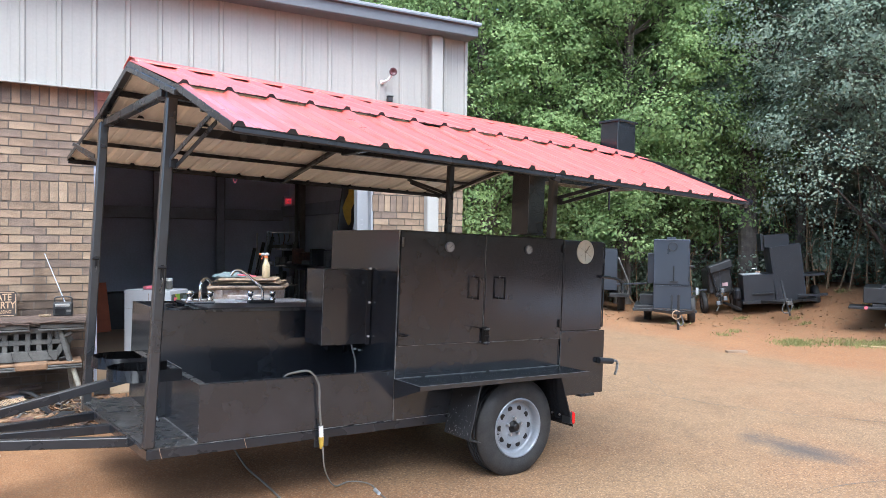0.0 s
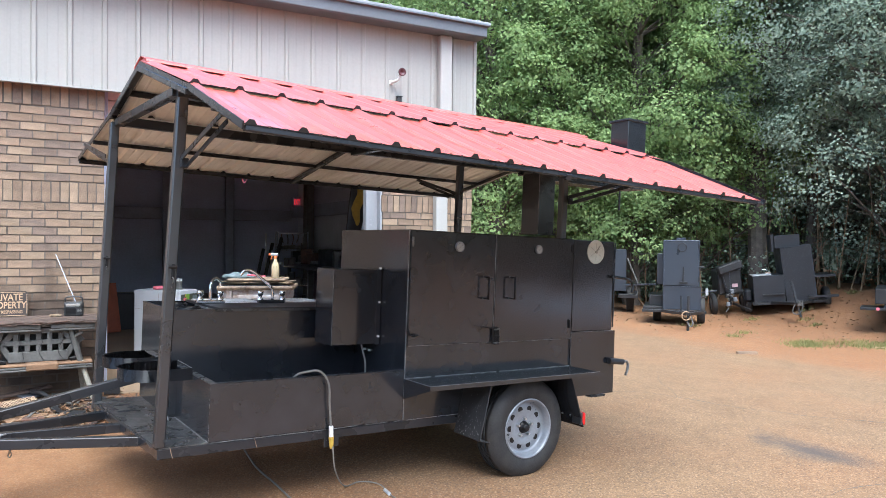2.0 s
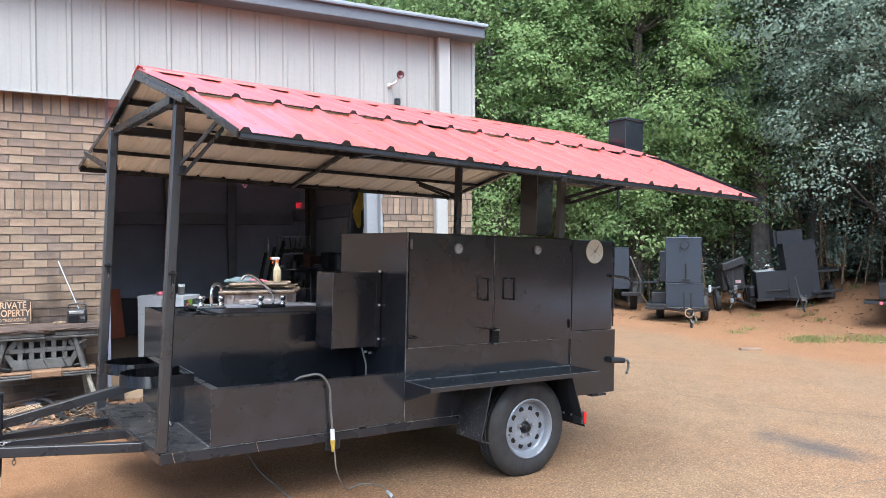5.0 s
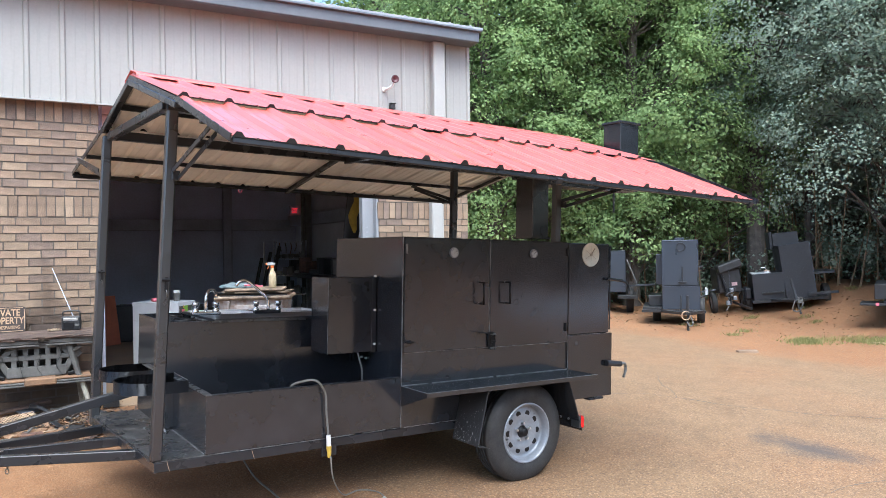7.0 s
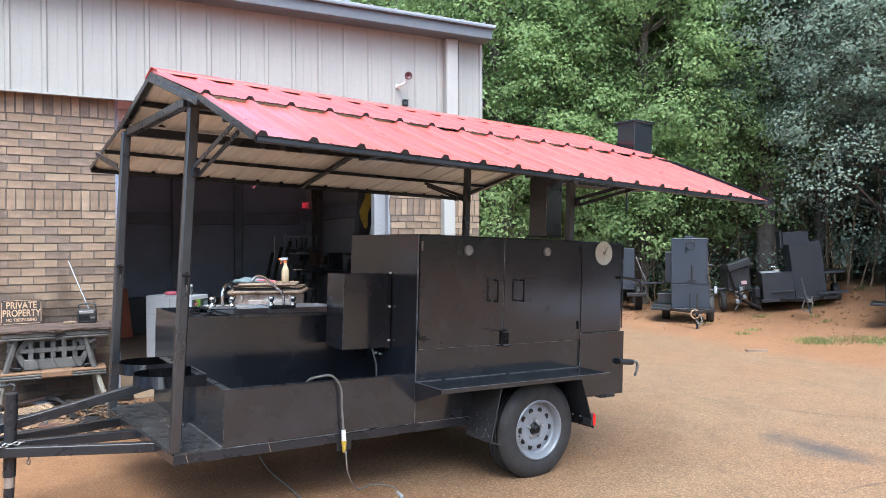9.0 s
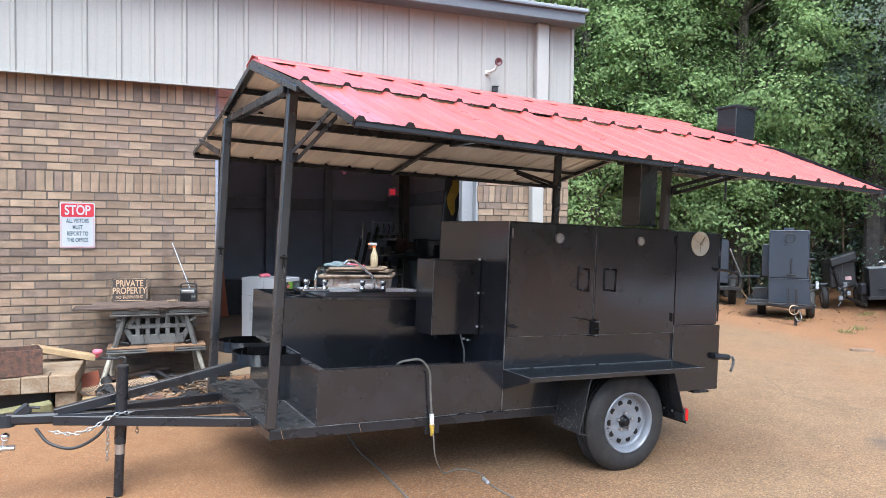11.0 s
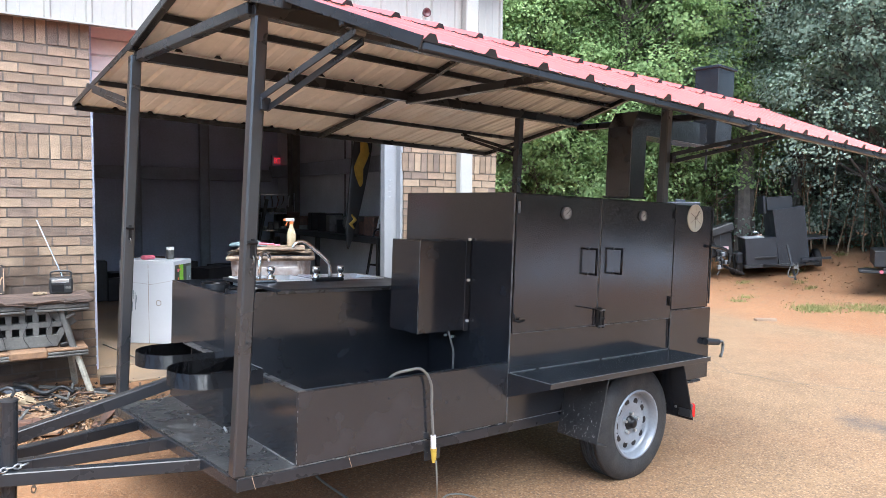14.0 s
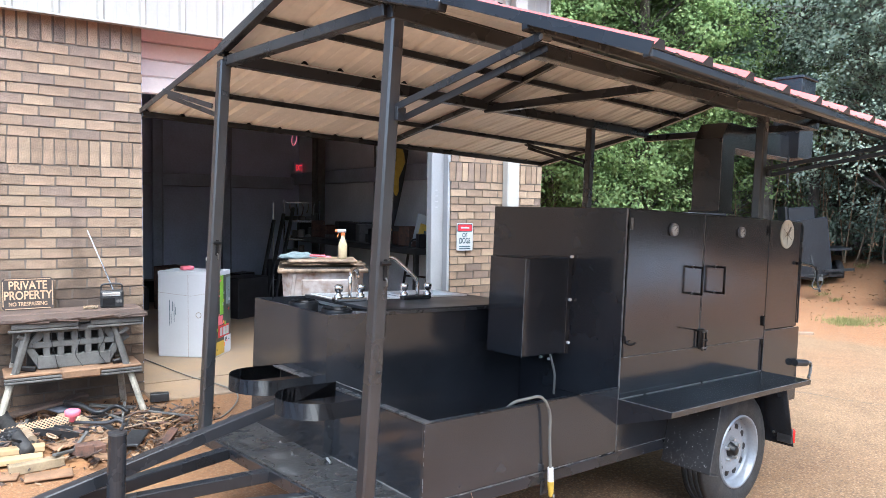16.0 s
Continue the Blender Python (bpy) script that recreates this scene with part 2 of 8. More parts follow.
CREAM = mat("cream_letters", (0.37, 0.25, 0.155), 0.7, 0, 0.35, 30, 90, 0.1)
CARD = mat("white_carton", (0.50, 0.52, 0.56), 0.7, 0, 0.05, 3, 40, 0.05)
GREEN = mat("green_print", (0.20, 0.42, 0.04), 0.5, 0, 0.3, 10, 60, 0.0)
PRINTDARK = mat("dark_print", (0.05, 0.06, 0.05), 0.5, 0, 0.6, 9, 50, 0.0)
PRINTRED = mat("red_print", (0.5, 0.04, 0.04), 0.5, 0, 0.2, 10, 60, 0.0)
BIN = mat("stained_plastic_lid", (0.33, 0.245, 0.17), 0.45, 0, 0.3, 8, 26, 0.2, col2=(0.06, 0.04, 0.03))
TUB = mat("stained_white_plastic", (0.56, 0.54, 0.54), 0.45, 0, 0.1, 7, 22, 0.1, col2=(0.22, 0.13, 0.07))
TEAL = mat("grey_green_cloth", (0.13, 0.17, 0.18), 0.9, 0, 0.25, 20, 120, 0.4)
PINK = mat("pink_plastic", (0.65, 0.15, 0.2), 0.4, 0, 0.1, 20, 90, 0.0)
BADGE = mat("faded_badge", (0.5, 0.33, 0.34), 0.5, 0, 0.2, 20, 90, 0.0)
AMBER = mat("yellow_bottle", (0.54, 0.45, 0.29), 0.3, 0, 0.08, 12, 60, 0.0)
ORANGE = mat("orange_plastic", (0.75, 0.2, 0.06), 0.4, 0, 0.1, 20, 90, 0.0)
EXIT = mat("exit_red", (0.9, 0.04, 0.06), 0.5, 0, 0.05, 20, 60, 0.0, emit=0.22)
# Edge highlights of the far smokers, painted as pale strips.
EDGEGREY = mat("worn_grey_edge", (0.045, 0.055, 0.075), 0.35, 0.2, 0.4, 12, 60, 0.1)
DARKSMOKER = mat("far_dark_smoker_paint", (0.019, 0.021, 0.026), 0.42, 0, 0.25, 3, 30, 0.1, spec=0.5)
# Blue in this base colour carries the sky's reflection on grey paint.
GREYSMOKER = mat("far_grey_smoker_paint", (0.021, 0.03, 0.045), 0.35, 0, 0.04, 0.8, 5, 0.0, spec=0.9)
BARK = mat("bark", (0.125, 0.106, 0.092), 0.95, 0, 0.4, 7, 40, 0.8)
LEAF_A = leaf_mat("leaf_bright", (0.19, 0.28, 0.115), (0.345, 0.45, 0.2))
# LEAF_B and LEAF_C are paled and blued to carry the haze.
LEAF_B = leaf_mat("leaf_dark", (0.175, 0.24, 0.172), (0.27, 0.34, 0.24))
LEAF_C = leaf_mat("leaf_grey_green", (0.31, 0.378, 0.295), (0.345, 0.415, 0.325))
# Leaves of the unseen trees, darkened so that the enamel reflects dark.
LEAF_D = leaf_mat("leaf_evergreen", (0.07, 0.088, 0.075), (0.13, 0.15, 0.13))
GRASS = leaf_mat("grass_blades", (0.19, 0.205, 0.075), (0.37, 0.365, 0.17))
TWIG = mat("dry_twigs", (0.22, 0.15, 0.09), 0.9, 0, 0.4, 10, 60, 0.3)


# ---- mesh helpers ----
def mesh_of(name, bm, *mats):
    me = bpy.data.meshes.new(name)
    bm.to_mesh(me)
    bm.free()
    for m in mats:
        me.materials.append(m)
    return me


def part(name, bm, material, parent=None, label="", kind=""):
    ob = new(name, mesh_of(name, bm, *(material if isinstance(material, (list, tuple)) else [material])))
    ob.parent = parent
    return tagged(ob, label, kind=kind)


def thing(name, label, category, m=None, group="", kind=""):
    ob = new(name)
    ob.empty_display_size = 0.1
    ob.matrix_world = m or Matrix()
    return tagged(ob, label, category, group, kind)


def single(name, bm, material, label, category="", m=None, group="", kind=""):
    ob = part(name, bm, material)
    ob.matrix_world = m or Matrix()
    return tagged(ob, label, category, group, kind)


def box(bm, lo, hi, bevel=0.0, m=None, seg=1):
    c = [(a + b) / 2 for a, b in zip(lo, hi)]
    s = [abs(b - a) for a, b in zip(lo, hi)]
    r = bmesh.ops.create_cube(bm, size=1.0, matrix=(m or Matrix()) @ Matrix.Translation(c) @ Matrix.Diagonal((*s, 1)))
    if bevel:
        es = list({e for v in r["verts"] for e in v.link_edges})
        bmesh.ops.bevel(bm, geom=es, offset=bevel, segments=seg, affect="EDGES", profile=0.5)
    return bm


def boxm(lo, hi, bevel=0.004, seg=1):
    return box(bmesh.new(), lo, hi, bevel, None, seg)


def frame_to(a, b, up=(0, 0, 1)):
    """A pose at a whose x axis points to b."""
    a, b = Vector(a), Vector(b)
    x = (b - a).normalized()
    u = Vector(up)
    if abs(x.dot(u)) > 0.98:
        u = Vector((0, 1, 0))
    y = u.cross(x).normalized()
    z = x.cross(y)
    return Matrix.Translation(a) @ Matrix((x, y, z)).transposed().to_4x4(), (b - a).length


def bar(bm, a, b, w=0.05, h=None, bevel=0.004, up=(0, 0, 1)):
    """A square tube from a to b."""
    m, n = frame_to(a, b, up)
    h = h or w
    return box(bm, (0, -w / 2, -h / 2), (n, w / 2, h / 2), bevel, m)


def barm(a, b, w=0.05, h=None, bevel=0.004, up=(0, 0, 1)):
    return bar(bmesh.new(), a, b, w, h, bevel, up)


def rod(bm, a, b, r=0.01, r2=None, seg=12):
    m, n = frame_to(a, b)
    turn = Matrix.Rotation(radians(90), 4, "Y")
    bmesh.ops.create_cone(bm, cap_ends=True, segments=seg, radius1=r, radius2=r if r2 is None else r2, depth=n, matrix=m @ Matrix.Translation((n / 2, 0, 0)) @ turn)
    return bm


def rodm(a, b, r=0.01, r2=None, seg=12):
    return rod(bmesh.new(), a, b, r, r2, seg)


def pipe(bm, pts, r=0.01, seg=8):
    """A bent round tube through the points."""
    pts = [Vector(p) for p in pts]
    rings = []
    for i, p in enumerate(pts):
        d = (pts[min(i + 1, len(pts) - 1)] - pts[max(i - 1, 0)]).normalized()
        u = Vector((0, 0, 1)) if abs(d.z) < 0.9 else Vector((0, 1, 0))
        s = u.cross(d).normalized()
        t = d.cross(s)
        rings.append([bm.verts.new(p + (s * math.cos(2 * math.pi * k / seg) + t * math.sin(2 * math.pi * k / seg)) * r) for k in range(seg)])
    for a, b in zip(rings, rings[1:]):
        for k in range(seg):
            f = bm.faces.new((a[k], a[(k + 1) % seg], b[(k + 1) % seg], b[k]))
            f.smooth = True
    bm.faces.new(rings[0][::-1]), bm.faces.new(rings[-1])
    return bm


def curve_pts(ctrl, n=8):
    """Catmull-Rom points through ctrl."""
    c = [Vector(p) for p in ctrl]
    c = [2 * c[0] - c[1]] + c + [2 * c[-1] - c[-2]]
    out = []
    for i in range(1, len(c) - 2):
        for k in range(n):
            t = k / n
            a, b, d, e = c[i - 1], c[i], c[i + 1], c[i + 2]
            out.append(0.5 * (2 * b + (d - a) * t + (2 * a - 5 * b + 4 * d - e) * t * t + (3 * b - a - 3 * d + e) * t ** 3))
    return out + [c[-2]]


def lathe(bm, prof, seg=32, m=None, smooth=True):
    """A turned body about the x axis; prof: (x, radius)."""
    m = m or Matrix()
    rings = [[bm.verts.new(m @ Vector((x, r * math.cos(2 * math.pi * k / seg), r * math.sin(2 * math.pi * k / seg)))) for k in range(seg)] for x, r in prof]
    for a, b in zip(rings, rings[1:]):
        for k in range(seg):
            f = bm.faces.new((a[k], a[(k + 1) % seg], b[(k + 1) % seg], b[k]))
            f.smooth = smooth
    return bm


def disc(bm, c, axis, r, thick, seg=24, bevel=0.0):
    a = Vector(c)
    return rod(bm, a, a + Vector(axis).normalized() * thick, r, r, seg)


def words(name, text, size, material, parent, m, depth=0.002, stretch=1.0):
    cu = bpy.data.curves.new("lettering", "FONT")
    cu.body, cu.size, cu.extrude, cu.align_x, cu.align_y = text, size, depth / 2, "CENTER", "CENTER"
    cu.offset = 0.021 * size
    tmp = bpy.data.objects.new("lettering", cu)
    scene.collection.objects.link(tmp)
    bpy.context.view_layer.update()
    me = bpy.data.meshes.new_from_object(tmp.evaluated_get(bpy.context.evaluated_depsgraph_get()))
    bpy.data.objects.remove(tmp)
    me.materials.clear()
    me.materials.append(material)
    me.transform(m @ Matrix.Diagonal((stretch, 1, 1, 1)))
    ob = new(name, me)
    ob.parent = parent
    return ob


def smooth_all(bm):
    for f in bm.faces:
        f.smooth = True
    return bm


def ground_at(x, y):
    """The yard's gentle fall away from the building, and the bank at the wood's edge."""
    d = max(0.0, math.hypot(x, y - 4) - 16)
    k = 1 / (1 + d * 0.08)
    h = -0.0466 - 0.0225 * x + 0.02 * y
    bank = lambda t: min(1.0, max(0.0, t)) ** 2 * (3 - 2 * min(1.0, max(0.0, t)))
    rise = 0.75 * bank((x - 0.35 * y - 8) / 4) * bank((math.hypot(x + 1.6, y + 0.4) - 15.5) / 4) * (y > -6)
    return max(-0.35, min(0.122, h)) * (k if d else 1) - (0.2 * (1 - k)) + rise


# ---- ground and building ----
def ground_mat():
    m = bpy.data.materials.new("dusty_asphalt")
    m.use_nodes = True
    n, l = m.node_tree.nodes, m.node_tree.links
    p = n["Principled BSDF"]
    geo = n.new("ShaderNodeNewGeometry")

    def noise_tex(scale, detail=5, rough=0.55):
        t = n.new("ShaderNodeTexNoise")
        t.inputs["Scale"].default_value, t.inputs["Detail"].default_value, t.inputs["Roughness"].default_value = scale, detail, rough
        l.new(geo.outputs["Position"], t.inputs["Vector"])
        return t.outputs["Fac"]

    def ramp(src, lo, hi, a=(0, 0, 0), b=(1, 1, 1)):
        r = n.new("ShaderNodeValToRGB")
        r.color_ramp.elements[0].position, r.color_ramp.elements[1].position = lo, hi
        r.color_ramp.elements[0].color, r.color_ramp.elements[1].color = (*a, 1), (*b, 1)
        l.new(src, r.inputs[0])
        return r.outputs[0]

    def mix(f, a, b, mode="MIX"):
        x = n.new("ShaderNodeMix")
        x.data_type, x.blend_type = "RGBA", mode
        for s, i in ((f, 0), (a, 6), (b, 7)):
            if isinstance(s, float):
                x.inputs[i].default_value = s
            elif isinstance(s, tuple):
                x.inputs[i].default_value = (*s, 1)
            else:
                l.new(s, x.inputs[i])
        return x.outputs[2]

    def math_node(op, a, b):
        x = n.new("ShaderNodeMath")
        x.operation = op
        for s, i in ((a, 0), (b, 1)):
            if isinstance(s, (int, float)):
                x.inputs[i].default_value = s
            else:
                l.new(s, x.inputs[i])
        return x.outputs[0]

    sep = n.new("ShaderNodeSeparateXYZ")
    l.new(geo.outputs["Position"], sep.inputs[0])
    asphalt = ramp(noise_tex(3.0), 0.3, 0.7, (0.184, 0.111, 0.055), (0.25, 0.157, 0.081))
    clay = ramp(noise_tex(1.3), 0.3, 0.75, (0.225, 0.09, 0.029), (0.30, 0.136, 0.052))
    # orange dust lies thick near the building and past the yard's edge
    wob = math_node("MULTIPLY", math_node("SUBTRACT", noise_tex(0.35, 4), 0.5), 7.0)
    past = math_node("ADD", math_node("SUBTRACT", math_node("ADD", sep.outputs[0], math_node("MULTIPLY", sep.outputs[1], 0.12)), 9.0), wob)
    edge = ramp(math_node("ADD", math_node("MULTIPLY", past, 0.5), 0.5), 0.2, 0.8)
    left = ramp(math_node("ADD", math_node("MULTIPLY", math_node("ADD", sep.outputs[0], wob), -0.25), 0.5), 0.0, 0.6)
    dust = ramp(noise_tex(0.8, 6), 0.35, 0.75)
    col = mix(mix(0.3, left, dust, "MULTIPLY"), asphalt, clay)
    col = mix(ramp(noise_tex(0.55, 6), 0.45, 0.75, (0, 0, 0), (0.5, 0.5, 0.5)), col, clay)
    col = mix(edge, col, clay)
    # stones of the worn surface, and dark oil stains
    vor = n.new("ShaderNodeTexVoronoi")
    vor.inputs["Scale"].default_value = 42
    l.new(geo.outputs["Position"], vor.inputs["Vector"])
    col = mix(ramp(vor.outputs["Distance"], 0.16, 0.36, (0.55, 0.55, 0.55), (0, 0, 0)), col, (0.42, 0.30, 0.19))
    grit = n.new("ShaderNodeTexVoronoi")
    grit.inputs["Scale"].default_value = 95
    l.new(geo.outputs["Position"], grit.inputs["Vector"])
    pick = n.new("ShaderNodeSeparateColor")
    l.new(grit.outputs["Color"], pick.inputs[0])
    col = mix(ramp(pick.outputs[0], 0.0, 0.45, (0.6, 0.6, 0.6), (0, 0, 0)), col, (0.11, 0.07, 0.042))
    col = mix(ramp(pick.outputs[1], 0.72, 1.0, (0, 0, 0), (0.6, 0.6, 0.6)), col, (0.42, 0.275, 0.155))
    pits = n.new("ShaderNodeTexVoronoi")
    pits.inputs["Scale"].default_value = 27
    l.new(geo.outputs["Position"], pits.inputs["Vector"])
    col = mix(ramp(pits.outputs["Distance"], 0.10, 0.24, (0.7, 0.7, 0.7), (0, 0, 0)), col, (0.10, 0.068, 0.045))
    col = mix(ramp(noise_tex(55, 2), 0.5, 0.68, (0, 0, 0), (0.55, 0.55, 0.55)), col, (0.085, 0.06, 0.045))
    col = mix(ramp(noise_tex(1.1, 6, 0.65), 0.66, 0.78, (0, 0, 0), (0.5, 0.5, 0.5)), col, (0.09, 0.07, 0.055))
    vm, ln = n.new("ShaderNodeVectorMath"), n.new("ShaderNodeVectorMath")
    vm.operation, ln.operation = "MULTIPLY_ADD", "LENGTH"
    vm.inputs[1].default_value, vm.inputs[2].default_value = (1.6, 0.9, 0), (-1.6 * 3.95, -0.9 * 3.35, 0)
    l.new(geo.outputs["Position"], vm.inputs[0]), l.new(vm.outputs[0], ln.inputs[0])
    ring = math_node("ADD", ln.outputs["Value"], math_node("MULTIPLY", noise_tex(2.5, 5), 0.9))
    col = mix(ramp(ring, 0.6, 1.35, (0.85, 0.85, 0.85), (0, 0, 0)), col, (0.062, 0.056, 0.052))
    # soft orange silt washed out in front of the wall
    silt = ramp(math_node("ADD", math_node("MULTIPLY", math_node("ADD", sep.outputs[0], math_node("MULTIPLY", wob, 0.25)), -0.5), 0.5), 0.15, 1.2)
    col = mix(mix(1.0, silt, ramp(noise_tex(2.2, 6), 0.25, 0.6, (0.3, 0.3, 0.3), (0.7, 0.7, 0.7)), "MULTIPLY"), col, ramp(noise_tex(5.0, 6), 0.3, 0.7, (0.175, 0.083, 0.032), (0.255, 0.135, 0.06)))
    # unseen pale blue patch, added to brighten the reflections in the doors
    vm2, ln2 = n.new("ShaderNodeVectorMath"), n.new("ShaderNodeVectorMath")
    vm2.operation, ln2.operation = "MULTIPLY_ADD", "LENGTH"
    vm2.inputs[1].default_value, vm2.inputs[2].default_value = (0.11, 0.10, 0), (-0.11 * 16.0, 0.10 * 6.5, 0)
    l.new(geo.outputs["Position"], vm2.inputs[0]), l.new(vm2.outputs[0], ln2.inputs[0])
    pale = math_node("ADD", ln2.outputs["Value"], math_node("MULTIPLY", noise_tex(0.5, 5), 1.2))
    col = mix(ramp(pale, 0.85, 1.5, (0.9, 0.9, 0.9), (0, 0, 0)), col, ramp(noise_tex(0.9, 5), 0.35, 0.65, (0.36, 0.43, 0.53), (0.47, 0.55, 0.65)))
    l.new(col, p.inputs["Base Color"])
    p.inputs["Roughness"].default_value = 0.85
    bp = n.new("ShaderNodeBump")
    bp.inputs["Strength"].default_value, bp.inputs["Distance"].default_value = 0.8, 0.01
    l.new(noise_tex(60, 4), bp.inputs["Height"]), l.new(bp.outputs[0], p.inputs["Normal"])
    return m


GROUND = ground_mat()


def build_ground():
    near = [-8 + 0.5 * i for i in range(61)]
    xs = [-900, -300, -120, -60, -30, -18, -12] + near + [24, 27, 32, 40, 60, 120, 300, 900]
    ys = [-900, -300, -120, -60, -30, -18] + [-12 + 0.5 * i for i in range(65)] + [22, 26, 32, 40, 60, 120, 300, 900]
    bm = bmesh.new()
    grid = [[bm.verts.new((x, y, ground_at(x, y) + 0.02 * (noise.noise((x * 0.4, y * 0.4, 0)) if math.hypot(x - 1, y - 4) > 5 else 0))) for y in ys] for x in xs]
    for i in range(len(xs) - 1):
        for j in range(len(ys) - 1):
            bm.faces.new((grid[i][j], grid[i + 1][j], grid[i + 1][j + 1], grid[i][j + 1])).smooth = True
    single("ground", bm, GROUND, "worn tan asphalt yard dusted with orange clay", "ground", kind="structure")


build_ground()
WALL_Y, EDGE_L, EDGE_R, CORNER = 7.6, -1.14, 1.93, 3.2
SILL, SLAB = 3.14, 0.14
WALL_TOP = 4.25

bm = boxm((-9.0, 7.9, -0.3), (3.0, 14.2, SLAB), 0)
box(bm, (EDGE_L, 7.3, -0.3), (EDGE_R, 7.9, SLAB - 0.004), 0.01)
single("floor", bm, CONC, "dusty concrete garage floor and door apron", "floor", kind="structure")
# brick wall cores (mortar), with the bricks in front of them
bm = boxm((-9.2, WALL_Y + 0.008, -0.3), (EDGE_L - 0.008, WALL_Y + 0.3, SILL + 0.1), 0)
wall_left = single("wall_front_west", bm, MORTAR, "tan brick wall with recessed mortar joints", "wall", kind="structure")
bm = boxm((EDGE_R + 0.008, WALL_Y + 0.008, -0.3), (CORNER - 0.008, WALL_Y + 0.3, SILL + 0.1), 0)
wall_pier = single("wall_front_pier", bm, MORTAR, "tan brick pier beside the garage door", "wall", kind="structure")


def siding_sheet(x0, x1, y, z0, z1, first, step=0.3085):
    """Ribbed wall sheet: raised ribs with two faint stiffeners between them."""
    prof = []
    k = math.floor((x0 - first) / step)
    x = first + k * step
    while x < x1 + step:
        for dx, d in ((-0.030, 0), (-0.016, 0.022), (0.016, 0.022), (0.030, 0), (0.092, 0), (0.098, 0.002), (0.112, 0.002), (0.118, 0), (0.186, 0), (0.192, 0.002), (0.206, 0.002), (0.212, 0)):
            if x0 < x + dx < x1:
                prof.append((x + dx, d))
        x += step
    prof = [(x0, 0)] + prof + [(x1, 0)]
    bm = bmesh.new()
    lo = [bm.verts.new((x, y - d, z0)) for x, d in prof]
    hi = [bm.verts.new((x, y - d, z1)) for x, d in prof]
    for i in range(len(prof) - 1):
        bm.faces.new((lo[i], lo[i + 1], hi[i + 1], hi[i]))
    return bm


bm = siding_sheet(-9.2, CORNER, 7.515, SILL, WALL_TOP, 1.625)
box(bm, (-9.2, 7.535, SILL + 0.002), (CORNER, 7.6, WALL_TOP), 0)
box(bm, (-9.2, 7.48, SILL - 0.012), (CORNER + 0.004, 7.534, SILL + 0.004), 0.002)
single("wall_siding", bm, SIDING, "pale grey ribbed metal siding above the brick", "wall", kind="structure")
bm = boxm((CORNER - 0.05, 7.62, SILL), (CORNER + 0.003, 14.3, WALL_TOP), 0)
box(bm, (CORNER - 0.2, 7.91, -0.3), (CORNER - 0.02, 14.3, SILL), 0)
single("wall_east", bm, SIDING, "pale grey metal side wall", "wall", kind="structure")
# the roof's edge: gutter box, drip cap and a thin slab behind
bm = boxm((-9.4, 7.24, 4.215), (3.19, 7.5, 4.36), 0.012)
box(bm, (-9.4, 7.2, 4.345), (3.21, 7.28, 4.368), 0.005)
trim = single("trim_gutter", bm, TRIM, "dark grey metal gutter along the roof edge", "gutter", kind="structure")
bm = boxm((-9.4, 7.22, 4.372), (3.23, 14.5, 4.40), 0.004)
for k in range(42):
    x = 3.05 - 0.302 * k
    box(bm, (x - 0.02, 7.22, 4.398), (x + 0.02, 14.5, 4.41), 0.004)
single("roof", bm, TRIMTOP, "light grey ribbed metal roof", "roof", kind="structure")
# downspout with a jog where the siding meets the brick
ds = thing("downspout", "white square metal downspout fixed to the wall", "downspout", pose(2.70, 7.46, 0))
part("upper_pipe", boxm((-0.082, -0.055, 3.1), (0.082, 0.052, 4.215), 0.012), JAMB, ds)
part("lower_pipe", boxm((-0.082, 0.03, 0.14), (0.082, 0.137, 3.05), 0.012), JAMB, ds)
part("offset", barm((0, -0.003, 3.13), (0, 0.083, 3.02), 0.164, 0.105, 0.012, (0, 1, 0)), JAMB, ds)
# door opening trim and the raised overhead door
jb = thing("door_1", "white trimmed garage opening with the overhead door rolled up", "garage door", kind="structure")
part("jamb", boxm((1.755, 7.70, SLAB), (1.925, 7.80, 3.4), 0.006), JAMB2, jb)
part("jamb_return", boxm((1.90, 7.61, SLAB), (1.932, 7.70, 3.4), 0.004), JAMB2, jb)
part("jamb", boxm((-1.135, 7.83, SLAB), (-1.10, 7.92, 3.4), 0.004), DARKWALL, jb)
for k in range(5):
    z = 2.66 + 0.15 * k
    part("door_panel", boxm((-1.12, 7.86 + 0.02 * k, z), (1.76, 7.90 + 0.02 * k, z + 0.146), 0.012), DOORSKIN, jb, "faded pinkish ribbed door panel")
# Four small bars stand in for faint digits on the jamb.
for k in range(4):
    part("handhole", boxm((1.80, 7.696, 1.72 + 0.06 * k), (1.83, 7.70, 1.735 + 0.06 * k), 0.001), TRIMTOP, jb)

# garage interior
bm = boxm((-9.2, 14.2, SLAB), (3.0, 14.4, 4.3), 0)
single("wall_back", bm, DARKWALL, "dark grey garage back wall in shade", "wall", kind="structure")
single("wall_west", boxm((-9.2, 7.9, SLAB), (-9.0, 14.2, 4.3), 0), DARKWALL, "dark garage side wall", "wall", kind="structure")
bm = boxm((2.94, 7.91, SLAB), (3.0, 14.2, 4.3), 0)
single("wall_inner_east", bm, PALEWALL, "pale grey garage side wall", "wall", kind="structure")
single("ceiling", boxm((-9.2, 7.6, 4.27), (3.19, 14.4, 4.33), 0), DARKWALL, "dark underside of the garage roof", "ceiling", kind="structure")
single("beam", boxm((-9.0, 14.0, 2.02), (2.75, 14.19, 2.24), 0.01), GIRT, "dark steel wall girt across the garage", "beam", kind="structure")
